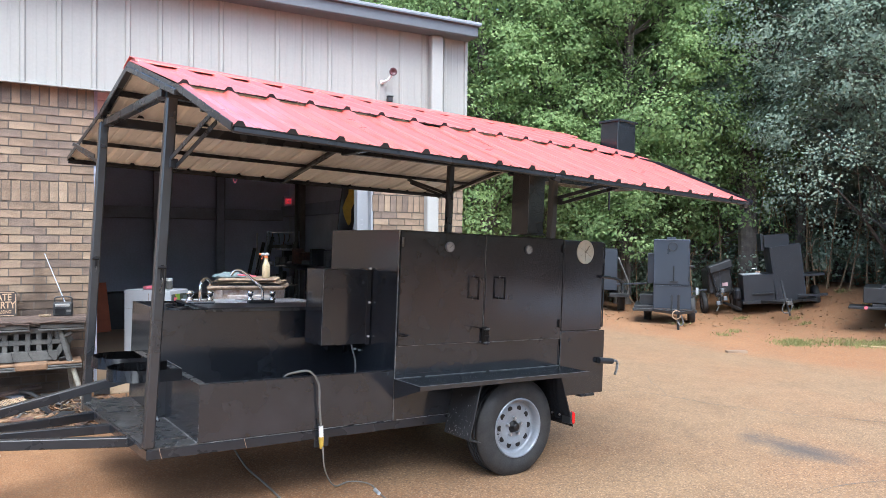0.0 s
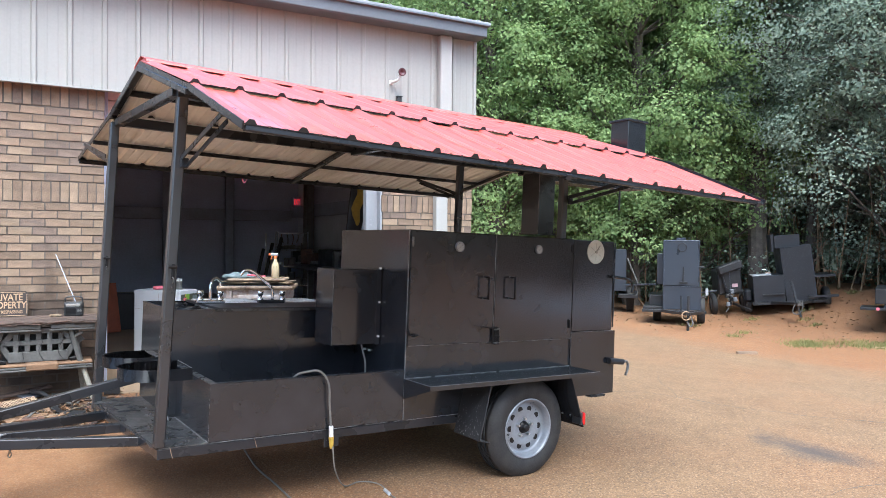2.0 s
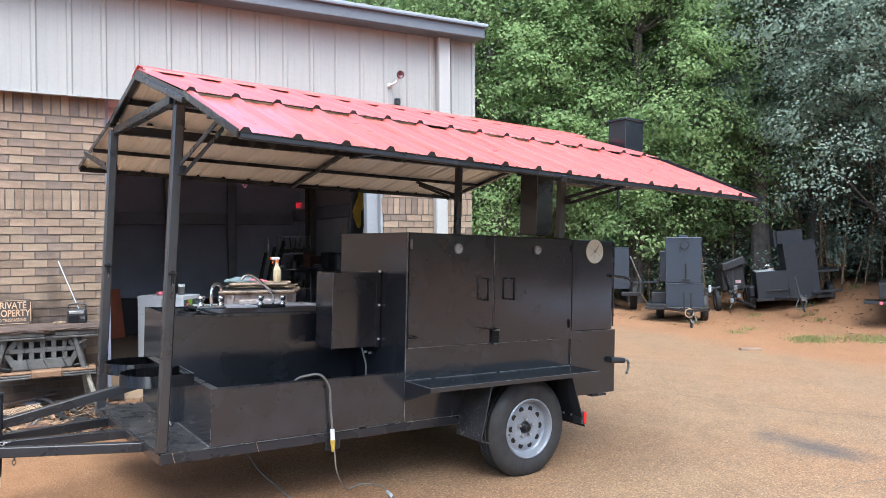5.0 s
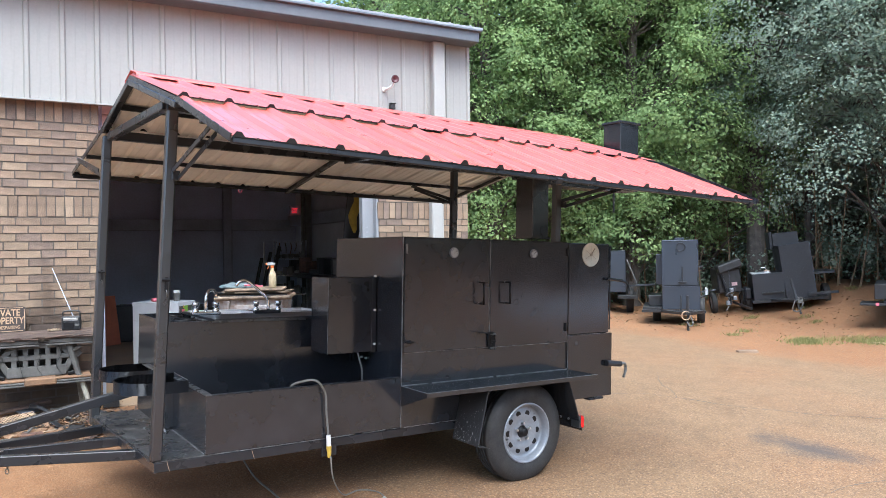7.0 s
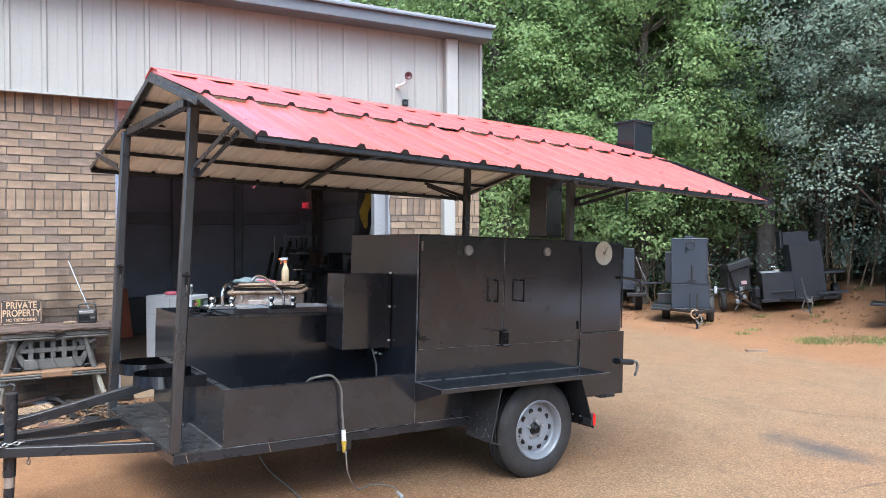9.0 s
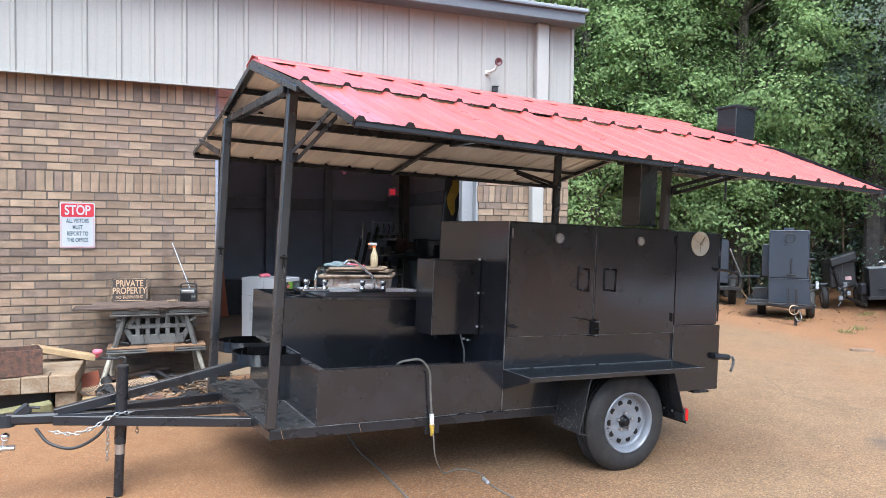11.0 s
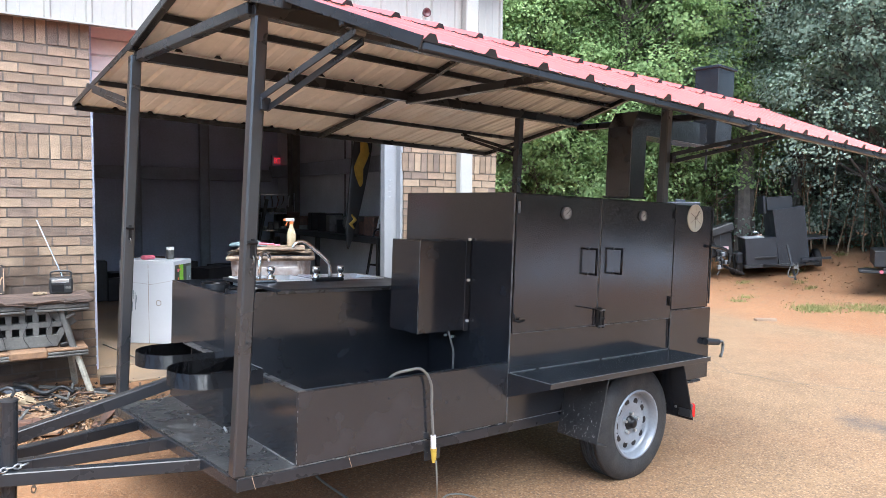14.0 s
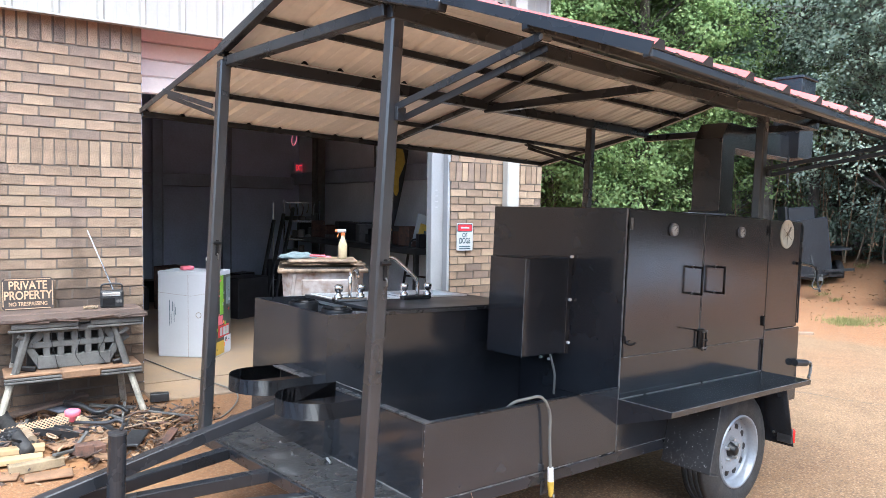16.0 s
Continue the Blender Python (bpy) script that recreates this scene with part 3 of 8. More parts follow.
single("beam", boxm((2.76, 7.92, 2.10), (2.935, 14.19, 2.32), 0.01), GIRT, "dark steel wall girt along the garage side", "beam", kind="structure")
bm = boxm((2.62, 12.60, SLAB), (2.75, 12.62, 4.26), 0.002)
box(bm, (2.62, 12.83, SLAB), (2.75, 12.85, 4.26), 0.002), box(bm, (2.675, 12.62, SLAB), (2.69, 12.83, 4.26), 0)
single("column", bm, GREYPL, "dark steel column against the garage wall", "column", kind="structure")
for k in range(3):
    x = -0.9 + 1.15 * k
    bm = boxm((x, 13.9, SLAB), (x + 0.012, 14.0, 4.26), 0.001)
    box(bm, (x + 0.15, 13.9, SLAB), (x + 0.162, 14.0, 4.26), 0.001), box(bm, (x + 0.012, 13.945, SLAB), (x + 0.15, 13.955, 4.26), 0)
    single("column", bm, GIRT, "dark steel stud column on the garage back wall", "column", kind="structure")

# ---- smoker trailer ----
TRAILER = pose(-1.132, 3.635, 0.478, 0, 2.0, 6.0)
trailer = thing("smoker_trailer", "glossy black barbecue smoker trailer with a red ribbed metal canopy", "trailer", TRAILER)
tp = lambda name, bm, material, label="", parent=None: part(name, bm, material, parent or trailer, label)
W = 1.44  # width over the posts

# deck and rails
tp("side_rail", boxm((0, 0, 0), (2.04, 0.04, 0.055), 0.004), TUBE)
tp("side_rail", boxm((0, W - 0.04, 0), (3.45, W, 0.055), 0.004), TUBE)
tp("front_rail", barm((0.022, 0.0, 0.0275), (-0.075, W, 0.0275), 0.055, 0.055, 0.004), TUBE)
tp("corner_gusset", barm((-0.10, W - 0.02, 0.03), (0.02, W - 0.02, 0.03), 0.04, 0.05, 0.004), TUBE)
deck = boxm((0.002, 0.002, 0.056), (0.30, W - 0.002, 0.062), 0.0)
for v in deck.verts:
    if v.co.x < 0.1:
        v.co.x -= 0.09 * v.co.y / W
tp("deck_plate", deck, PLATE, "scuffed black steel deck plate")
tp("floor_plate", boxm((0.27, 0.01, 0.04), (3.0, W - 0.01, 0.055), 0), DULL)
tp("skid_bracket", boxm((0.97, -0.004, -0.05), (1.07, 0.004, 0.02), 0.002), TUBE)
for u in (0.12, 0.16):
    tp("bolt", rodm((u, 0.22 + u * 5, 0.06), (u, 0.22 + u * 5, 0.07), 0.007, 0.005, 6), SEAM)

# trough
tp("trough_side", boxm((0.265, 0.0, 0.062), (1.53, 0.012, 0.388), 0.003), BLACK)
tp("trough_front", boxm((0.265, 0.012, 0.062), (0.277, 0.70, 0.388), 0.003), BLACK)
tp("trough_rim", boxm((0.262, 0.0, 0.386), (0.30, 0.70, 0.394), 0.002), PLATE)
tp("trough_rim", boxm((0.30, -0.002, 0.386), (1.53, 0.022, 0.392), 0.002), TUBE)
tp("skirt", boxm((1.53, 0.0, 0.05), (2.04, 0.012, 0.36), 0.003), BLACK)
bm = bmesh.new()
u = 0.28
while u < 2.0:
    step = random.uniform(0.03, 0.2)
    bar(bm, (u, -0.001, 0.059), (u + step, -0.001, 0.06 + random.uniform(-0.002, 0.002)), random.uniform(0.002, 0.005), 0.004, 0)
    u += step + random.choice((0.003, 0.01, 0.05))
tagged(tp("weld_bead", bm, SEAM), kind="stuff")
bm = bmesh.new()
w = 0.07
while w < 0.38:
    step = random.uniform(0.004, 0.03)
    bar(bm, (0.264, -0.001, w), (0.264, -0.001, w + step), random.uniform(0.0008, 0.0018), 0.002, 0)
    w += step + random.choice((0.006, 0.02, 0.05))
v = 0.02
while v < 0.66:
    step = random.uniform(0.01, 0.06)
    bar(bm, (0.262, v, 0.065), (0.260 + random.uniform(-0.003, 0.003), v + step, 0.065), random.uniform(0.003, 0.009), 0.004, 0)
    v += step * 0.8 + random.choice((0.0, 0.0, 0.012))
tagged(tp("weld_bead", bm, SEAM), kind="stuff")

# sink cabinet
tp("sink_cabinet", boxm((0.22, 0.705, 0.062), (1.53, 1.49, 0.70), 0), BLACK)
for a, b in (((0.22, 0.705, 0.70), (0.235, 1.49, 0.742)), ((0.235, 0.705, 0.70), (0.52, 0.718, 0.742)), ((0.235, 1.477, 0.70), (1.53, 1.49, 0.742)), ((0.52, 0.705, 0.70), (1.53, 0.718, 0.735))):
    tp("cabinet_rim", boxm(a, b, 0), BLACK)
bm = boxm((0.52, 0.70, 0.735), (1.53, 1.12, 0.752), 0.003)
for a, b in (((0.52, 1.12, 0.735), (0.552, 1.476, 0.752)), ((0.978, 1.12, 0.735), (1.022, 1.476, 0.752)), ((1.478, 1.12, 0.735), (1.53, 1.476, 0.752)), ((0.552, 1.468, 0.735), (1.478, 1.476, 0.752))):
    box(bm, a, b, 0.001)
tp("counter", bm, COUNTER, "satin black countertop round the sinks")
tp("counter_edge", boxm((0.50, 0.696, 0.728), (1.53, 0.704, 0.742), 0.002), PLATE)
tp("burner_well", boxm((0.24, 0.72, 0.60), (0.52, 1.47, 0.63), 0.003), GRIP)
for v in (0.88, 1.22):
    bm = bmesh.new()
    lathe(bm, [(0.0, 0.074), (0.085, 0.08), (0.092, 0.076), (0.085, 0.068), (0.0, 0.064)], 28, pose(0.375, v, 0.655, 0, -90, 0))
    br0 = tp("burner_ring", bm, GRIP, "cast iron burner ring")
    tp("burner_head", lathe(bmesh.new(), [(0.0, 0.04), (0.04, 0.04), (0.055, 0.03), (0.055, 0.001)], 20, pose(0.375, v, 0.65, 0, -90, 0)), GRIP, "", br0)
    for k in range(4):
        a = k * math.pi / 2 + 0.4
        tp("grate_bar", barm((0.375 + 0.035 * math.cos(a), v + 0.035 * math.sin(a), 0.745), (0.375 + 0.085 * math.cos(a), v + 0.085 * math.sin(a), 0.748), 0.009, 0.01, 0.003), GRIP, "", br0)
tp("gas_valve", rodm((0.27, 0.80, 0.715), (0.50, 0.80, 0.715), 0.012), GRIP)


def sink(u0, u1, v0, v1):
    bm = bmesh.new()
    for a, b in (((u0, v0, 0.742), (u1, v0 + 0.03, 0.758)), ((u0, v1 - 0.03, 0.742), (u1, v1, 0.758)), ((u0, v0 + 0.03, 0.742), (u0 + 0.03, v1 - 0.03, 0.758)), ((u1 - 0.03, v0 + 0.03, 0.742), (u1, v1 - 0.03, 0.758))):
        box(bm, a, b, 0.006)
    for a, b in (((u0 + 0.03, v0 + 0.03, 0.706), (u1 - 0.03, v1 - 0.03, 0.712)), ((u0 + 0.024, v0 + 0.024, 0.706), (u0 + 0.03, v1 - 0.024, 0.75)), ((u1 - 0.03, v0 + 0.024, 0.706), (u1 - 0.024, v1 - 0.024, 0.75)), ((u0 + 0.03, v1 - 0.03, 0.706), (u1 - 0.03, v1 - 0.024, 0.75))):
        box(bm, a, b, 0)
    return tp("sink_basin", bm, PORCELAIN, "white enamelled sink basin")


sink(0.55, 0.98, 1.13, 1.47), sink(1.02, 1.48, 1.13, 1.47)


def faucet(u, v, tall):
    f = tp("faucet", boxm((u - 0.10, v - 0.025, 0.752), (u + 0.10, v + 0.025, 0.775), 0.006), CHROME if not tall else DULL, "chrome two-handle faucet")
    for du in (-0.07, 0.07) if not tall else (-0.085, 0.085):
        tp("faucet_knob", lathe(bmesh.new(), [(0, 0.024), (0.012, 0.024), (0.02, 0.013), (0.03, 0.014), (0.036, 0.022), (0.062, 0.025), (0.07, 0.018), (0.07, 0.001)], 10, pose(u + du, v, 0.775, 0, -90, 0)), CHROME, "", f)
    if tall:
        pts = curve_pts([(u + 0.01, v, 0.77), (u + 0.0, v, 0.86), (u - 0.07, v + 0.02, 0.93), (u - 0.14, v + 0.04, 0.985), (u - 0.19, v + 0.05, 0.985), (u - 0.215, v + 0.06, 0.95)], 6)
    else:
        pts = curve_pts([(u, v, 0.77), (u, v, 0.87), (u + 0.02, v + 0.02, 0.915), (u + 0.055, v + 0.04, 0.925), (u + 0.085, v + 0.06, 0.905), (u + 0.09, v + 0.065, 0.87)], 6)
    tp("spout", pipe(bmesh.new(), pts, 0.011, 10), CHROME, "", f)


faucet(0.575, 1.08, False), faucet(1.02, 1.07, True)

# electrical box on the chamber's end
eb = tp("control_box", boxm((1.165, 0.345, 0.52), (1.50, 0.61, 1.035), 0.004), BLACK, "black steel control box")
tp("flange", boxm((1.495, 0.34, 0.515), (1.53, 0.615, 1.04), 0.002), BLACK, "", eb)
for w in (0.575, 0.81, 1.045):
    tp("bolt", rodm((1.515, 0.342, w), (1.515, 0.328, w), 0.008), PORCELAIN, "", eb)
tp("conduit", pipe(bmesh.new(), curve_pts([(1.40, 0.36, 0.52), (1.41, 0.345, 0.46), (1.425, 0.34, 0.40), (1.43, 0.345, 0.30)], 5), 0.006), CORD)
for u in (1.31, 1.375):
    tp("bolt", rodm((1.535, 0.55 - (u - 1.3), 0.46), (1.52, 0.55 - (u - 1.3), 0.46), 0.008), PORCELAIN)

# cooking chamber
tp("chamber", boxm((1.535, 0.004, 0.30), (3.03, 0.98, 1.315), 0.003), BLACK, "black welded steel cooking chamber")
tp("chamber_base", boxm((1.54, 0.02, 0.055), (2.04, 0.97, 0.36), 0), BLACK)
tp("corner_bead", barm((1.534, 0.001, 0.06), (1.534, 0.001, 1.312), 0.006, 0.006, 0), SEAM)


def door(u0, u1, w0, w1, name="chamber_door"):
    return tp(name, boxm((u0, -0.008, w0), (u1, 0.003, w1), 0.003), BLACK, "glossy black steel smoker door")


d1, d2 = door(1.545, 2.255, 0.548, 1.308), door(2.268, 3.032, 0.545, 1.308)
tp("hinge_strip", barm((2.261, -0.004, 0.55), (2.261, -0.004, 1.308), 0.012, 0.006, 0.002), TUBE)


def gauge(u, w, r, dr):
    """A bimetal dial: steel bezel, pale face with tick marks, and a needle."""
    turn = Matrix.Rotation(radians(-90), 4, "Z")
    g = tp("temperature_gauge", lathe(bmesh.new(), [(0, r * 0.9), (0.0, r), (0.012, r), (0.017, r * 0.95), (0.017, r * 0.86), (0.013, r * 0.84)], 28, Matrix.Translation((u, -0.008, w)) @ turn), RIM, "small round thermometer dial", dr)
    tp("dial_face", lathe(bmesh.new(), [(0.012, r * 0.86), (0.013, 0.001)], 28, Matrix.Translation((u, -0.008, w)) @ turn), SIGNWHITE, "", dr)
    bm = bmesh.new()
    for k in range(11):
        a = radians(215 - 25 * k)
        c, s_ = math.cos(a), math.sin(a)
        bar(bm, (u + r * 0.6 * c, -0.0225, w + r * 0.6 * s_), (u + r * 0.76 * c, -0.0225, w + r * 0.76 * s_), 0.0022, 0.002, 0)
    tp("dial_marks", bm, DULL, "", dr)
    tp("needle", barm((u - r * 0.2, -0.024, w - r * 0.18), (u + r * 0.5, -0.024, w + r * 0.4), r * 0.08, 0.002, 0), DULL, "", dr)
    return g


gauge(1.935, 1.215, 0.036, d1), gauge(2.665, 1.22, 0.033, d2)


def handle(u, w0, w1, dr):
    """A plain bar pull on two stand-offs."""
    v = -0.068
    tp("door_handle", pipe(bmesh.new(), [(u, v, w0 - 0.005), (u, v, w1 + 0.005)], 0.0075), GRIP, "black bar pull handle", dr)
    for w in (w0, w1):
        tp("handle_foot", rodm((u, v, w), (u, -0.008, w), 0.0065), GRIP, "", dr)
        tp("handle_nut", rodm((u, -0.008, w), (u, -0.016, w), 0.010, None, 6), SEAM, "", dr)


handle(2.158, 0.86, 1.01, d1), handle(2.397, 0.86, 1.01, d2)
lt = tp("door_latch", boxm((2.245, -0.018, 0.535), (2.30, -0.008, 0.655), 0.004), GRIP, "black steel toggle latch")
tp("latch_lever", barm((2.255, -0.034, 0.645), (2.12, -0.055, 0.665), 0.035, 0.006, 0.002), GRIP, "", lt)
for du in (0.0, 0.034):
    tp("latch_rod", rodm((2.255 + du, -0.034, 0.53), (2.255 + du, -0.034, 0.645), 0.0055), GRIP, "", lt)
for w in (0.545, 0.59, 0.64):
    tp("latch_pin", rodm((2.248, -0.036, w), (2.297, -0.036, w), 0.006), GRIP if w == 0.59 else SEAM, "", lt)
for u, w, mt in ((1.552, 1.235, SEAM), (3.02, 1.24, GRIP), (3.005, 0.66, GRIP)):
    hg = tp("hinge", rodm((u, -0.016, w - 0.032), (u, -0.016, w + 0.032), 0.007), mt)
    tp("hinge_leaf", boxm((u - 0.01, -0.012, w - 0.024), (u + 0.014, -0.008, w + 0.024), 0.001), GRIP, "", hg)
tp("door_hook", pipe(bmesh.new(), curve_pts([(1.545, -0.012, 0.66), (1.548, -0.02, 0.625), (1.575, -0.03, 0.615), (1.61, -0.03, 0.622)], 4), 0.006), GRIP)
tp("rail_strip", barm((1.56, -0.006, 0.632), (1.60, -0.006, 0.632), 0.006, 0.004, 0), GRIP)

# firebox
tp("firebox", boxm((3.03, 0.004, 0.10), (3.485, 0.98, 1.31), 0.003), BLACK, "black steel firebox")
fd = door(3.04, 3.49, 0.598, 1.308, "firebox_door")
tp("firebox_panel", boxm((3.036, -0.010, 0.088), (3.53, 0.003, 0.592), 0.003), BLACK)
VENT = Matrix.Translation((3.275, -0.008, 1.222)) @ Matrix.Rotation(radians(-90), 4, "Z")
tp("draft_vent", lathe(bmesh.new(), [(0, 0.095), (0.004, 0.095), (0.006, 0.09), (0.004, 0.085), (0.0045, 0.001)], 40, VENT), BRASS, "round cream draft vent disc", fd)
for a in (30, 90, 150):
    c, s_ = 0.07 * math.cos(radians(a)), 0.07 * math.sin(radians(a))
    tp("vent_spoke", barm((3.275 - c, -0.0135, 1.222 - s_), (3.275 + c, -0.0135, 1.222 + s_), 0.003, 0.0012, 0), VENTMARK, "", fd)
tp("vent_knob", disc(bmesh.new(), (3.275, -0.012, 1.222), (0, -1, 0), 0.010, 0.010, 14), VENTMARK, "", fd)
tp("vent_pointer", barm((3.275, -0.016, 1.222), (3.315, -0.016, 1.272), 0.008, 0.003, 0), VENTMARK, "", fd)
tp("door_bar", rodm((3.45, -0.03, 1.03), (3.62, -0.03, 1.015), 0.012), TUBE, "", fd)
tp("door_bar_grip", pipe(bmesh.new(), curve_pts([(3.60, -0.03, 1.015), (3.66, -0.04, 1.0), (3.68, -0.05, 0.95), (3.67, -0.05, 0.90)], 4), 0.011), TUBE, "", fd)
tp("rear_edge", barm((3.495, -0.012, 0.62), (3.495, -0.012, 1.30), 0.012, 0.01, 0.002), TUBE)
tp("hitch_hook", rodm((3.45, -0.03, 0.352), (3.60, -0.04, 0.338), 0.024), DULL)
tp("hitch_hook_tip", pipe(bmesh.new(), curve_pts([(3.585, -0.05, 0.345), (3.64, -0.055, 0.335), (3.645, -0.055, 0.28), (3.62, -0.055, 0.23)], 4), 0.011), SEAM)
tp("drain_plate", boxm((3.27, -0.02, 0.068), (3.43, 0.05, 0.086), 0.004), TUBE)

# Thin pale strips: worn seams and edge highlights painted in one colour.
for a, b in (((1.548, -0.0085, 0.547), (2.25, -0.0085, 0.547)), ((2.27, -0.0085, 0.544), (3.03, -0.0085, 0.544)), ((3.036, -0.0105, 0.593), (3.5, -0.0105, 0.593)), ((2.258, -0.0085, 0.60), (2.258, -0.0085, 1.30)), ((1.5, 0.344, 0.52), (1.5, 0.344, 1.035)), ((1.164, 0.344, 0.52), (1.164, 0.344, 1.035)), ((3.034, -0.009, 0.34), (3.034, -0.009, 0.60))):
    tp("worn_edge", barm(a, b, 0.0035, 0.003, 0), SEAM)
# work shelf
sh = tp("work_shelf", boxm((1.532, -0.31, 0.322), (3.04, -0.004, 0.332), 0.003), BLACK, "folding black steel work shelf")
tp("shelf_lip", boxm((1.53, -0.316, 0.304), (3.04, -0.308, 0.334), 0.002), BLACK, "", sh)
bm = bmesh.new()
side = [(-0.004, 0.332), (-0.31, 0.332), (-0.31, 0.304), (-0.004, 0.20)]
lo_, hi_ = [bm.verts.new((1.529, v, w)) for v, w in side], [bm.verts.new((1.536, v, w)) for v, w in side]
bm.faces.new(lo_[::-1]), bm.faces.new(hi_)
for k in range(4):
    bm.faces.new((lo_[k], lo_[(k + 1) % 4], hi_[(k + 1) % 4], hi_[k]))
bmesh.ops.recalc_face_normals(bm, faces=bm.faces)
tp("shelf_gusset", bm, BLACK, "", sh)
tp("worn_edge", barm((1.532, -0.31, 0.3335), (1.532, -0.004, 0.3335), 0.004, 0.003, 0), SEAM, "", sh)
tp("worn_edge", barm((1.532, -0.316, 0.3345), (3.04, -0.316, 0.3345), 0.003, 0.003, 0), SEAM, "", sh)
bm = bmesh.new()
x = 1.54
while x < 3.0:
    step = random.uniform(0.05, 0.26)
    bar(bm, (x, -0.006, 0.334), (min(3.03, x + step), -0.006, 0.334), random.uniform(0.003, 0.007), 0.005, 0)
    x += step + random.choice((0.0, 0.004, 0.03))
tagged(tp("weld_bead", bm, SEAM, "", sh), kind="stuff")

# fenders, wheel, axle
for name, top, bot in (("front_fender", (2.04, 0.31), (1.955, -0.06)), ("rear_fender", (2.78, 0.31), (2.915, -0.07))):
    fn = tp(name, barm((top[0], -0.145, top[1]), (bot[0], -0.145, bot[1]), 0.29, 0.008, 0.002, (1, 0, 0)), DULL if name[0] == "f" else BLACK, "splashed black steel fender plate")
tp("fender_top", boxm((2.03, -0.29, 0.30), (2.81, 0.0, 0.308), 0.002), BLACK)
tp("mud_lip", barm((1.955, -0.145, -0.06), (2.05, -0.145, -0.085), 0.29, 0.006, 0.002), DULL)
for v in (-0.10, -0.18):
    tp("bolt", rodm((2.895, v, 0.005), (2.88, v, 0.0), 0.008), ZINC)
tl = tp("tail_light", boxm((2.905, -0.29, -0.055), (2.94, -0.20, 0.035), 0.01), LENS_RED, "red plastic tail lamp")
tp("lamp_base", boxm((2.885, -0.288, -0.05), (2.907, -0.198, 0.04), 0.004), DULL, "", tl)


bm = bmesh.new()
r5 = random.Random(4)
for k in range(110):
    t = r5.betavariate(2.6, 1.1)
    u, w = 2.04 - 0.085 * t - 0.0075, 0.31 - 0.37 * t
    v = -0.01 - 0.27 * r5.random()
    s_, a = r5.uniform(0.0005, 0.0014), r5.gauss(0, 0.9)
    L = s_ * r5.choice((1, 3, 5, 9))
    bar(bm, (u, v, w), (u - 0.22 * L * math.cos(a), v + L * math.sin(a), w - L * math.cos(a)), s_, 0.002, 0)
tp("paint_specks", bm, SPECK, "pale splashes on the fender", None)
tagged(bpy.data.objects["paint_specks"], "pale splashes on the fender", kind="stuff")


def wheel_parts(m, parent_add, r=0.35, w=0.2):
    """A trailer wheel; its axle runs along local x, the outer face is at x = 0."""
    half = w / 2
    prof = []
    for x, rr in ((0.012, 0.6), (0.002, 0.67), (-0.002, 0.78), (0.006, 0.88), (0.02, 0.95), (0.035, 0.985)):
        prof.append((x, rr * r))
    x = 0.04
    while x < w - 0.04:
        prof += [(x, r), (x + 0.022, r), (x + 0.024, r - 0.008), (x + 0.03, r - 0.008), (x + 0.032, r)]
        x += 0.032
    prof += [(w - 0.035, 0.985 * r), (w - 0.02, 0.95 * r), (w - 0.004, 0.86 * r), (w, 0.74 * r), (w - 0.01, 0.62 * r)]
    tyre = parent_add("tyre", lathe(bmesh.new(), prof, 56, m), RUBBER, "black trailer tyre with worn grooves")
    rimr = 0.6 * r
    parent_add("rim", lathe(bmesh.new(), [(0.012, rimr + 0.004), (0.0, rimr), (0.004, rimr * 0.955), (0.018, rimr * 0.935), (0.024, rimr * 0.905), (0.044, rimr * 0.89), (0.054, rimr * 0.87), (0.064, rimr * 0.82), (0.056, rimr * 0.76), (0.05, rimr * 0.5), (0.06, rimr * 0.42), (0.062, rimr * 0.3), (0.06, 0.001)], 48, m), RIM, "silver steel spoke rim")
    for k in range(10):
        a = 2 * math.pi * k / 10
        c, s_ = rimr * 0.64 * math.cos(a), rimr * 0.64 * math.sin(a)
        parent_add("vent_hole", rodm(m @ Vector((0.07, c, s_)), m @ Vector((0.0522, c, s_)), rimr * 0.10, None, 16), GRIP)
    parent_add("hub", lathe(bmesh.new(), [(0.06, 0.044), (0.05, 0.04), (0.046, 0.031), (0.026, 0.029), (0.02, 0.022), (0.02, 0.001)], 20, m), GRIP, "greasy black hub cap")
    for k in range(5):
        a = 2 * math.pi * k / 5 + 0.3
        c, s_ = 0.062 * math.cos(a), 0.062 * math.sin(a)
        parent_add("lug_nut", rodm(m @ Vector((0.06, c, s_)), m @ Vector((0.036, c, s_)), 0.011, 0.009, 6), ZINC)
    parent_add("valve", rodm(m @ Vector((0.05, rimr * 0.80, -0.03)), m @ Vector((0.02, rimr * 0.82, -0.03)), 0.005), DULL)
    return tyre


WM = Matrix.Translation((2.483, -0.178, -0.058)) @ Matrix.Rotation(radians(90), 4, "Z")
wheel_near = new("wheel")
wheel_near.parent = trailer
wheel_parts(WM, lambda n_, b_, m_, lab="": part(n_, b_, m_, wheel_near, lab))
wheel_far = new("wheel")
wheel_far.parent = trailer
WF = Matrix.Translation((2.46, W + 0.17, -0.055)) @ Matrix.Rotation(radians(-90), 4, "Z")
wheel_parts(WF, lambda n_, b_, m_, lab="": part(n_, b_, m_, wheel_far, lab))
tp("axle", rodm((2.46, 0.0, -0.055), (2.46, W, -0.055), 0.035), DULL)
tp("cross_beam", boxm((2.3, 0.05, -0.02), (2.36, W - 0.05, 0.04), 0.004), TUBE)

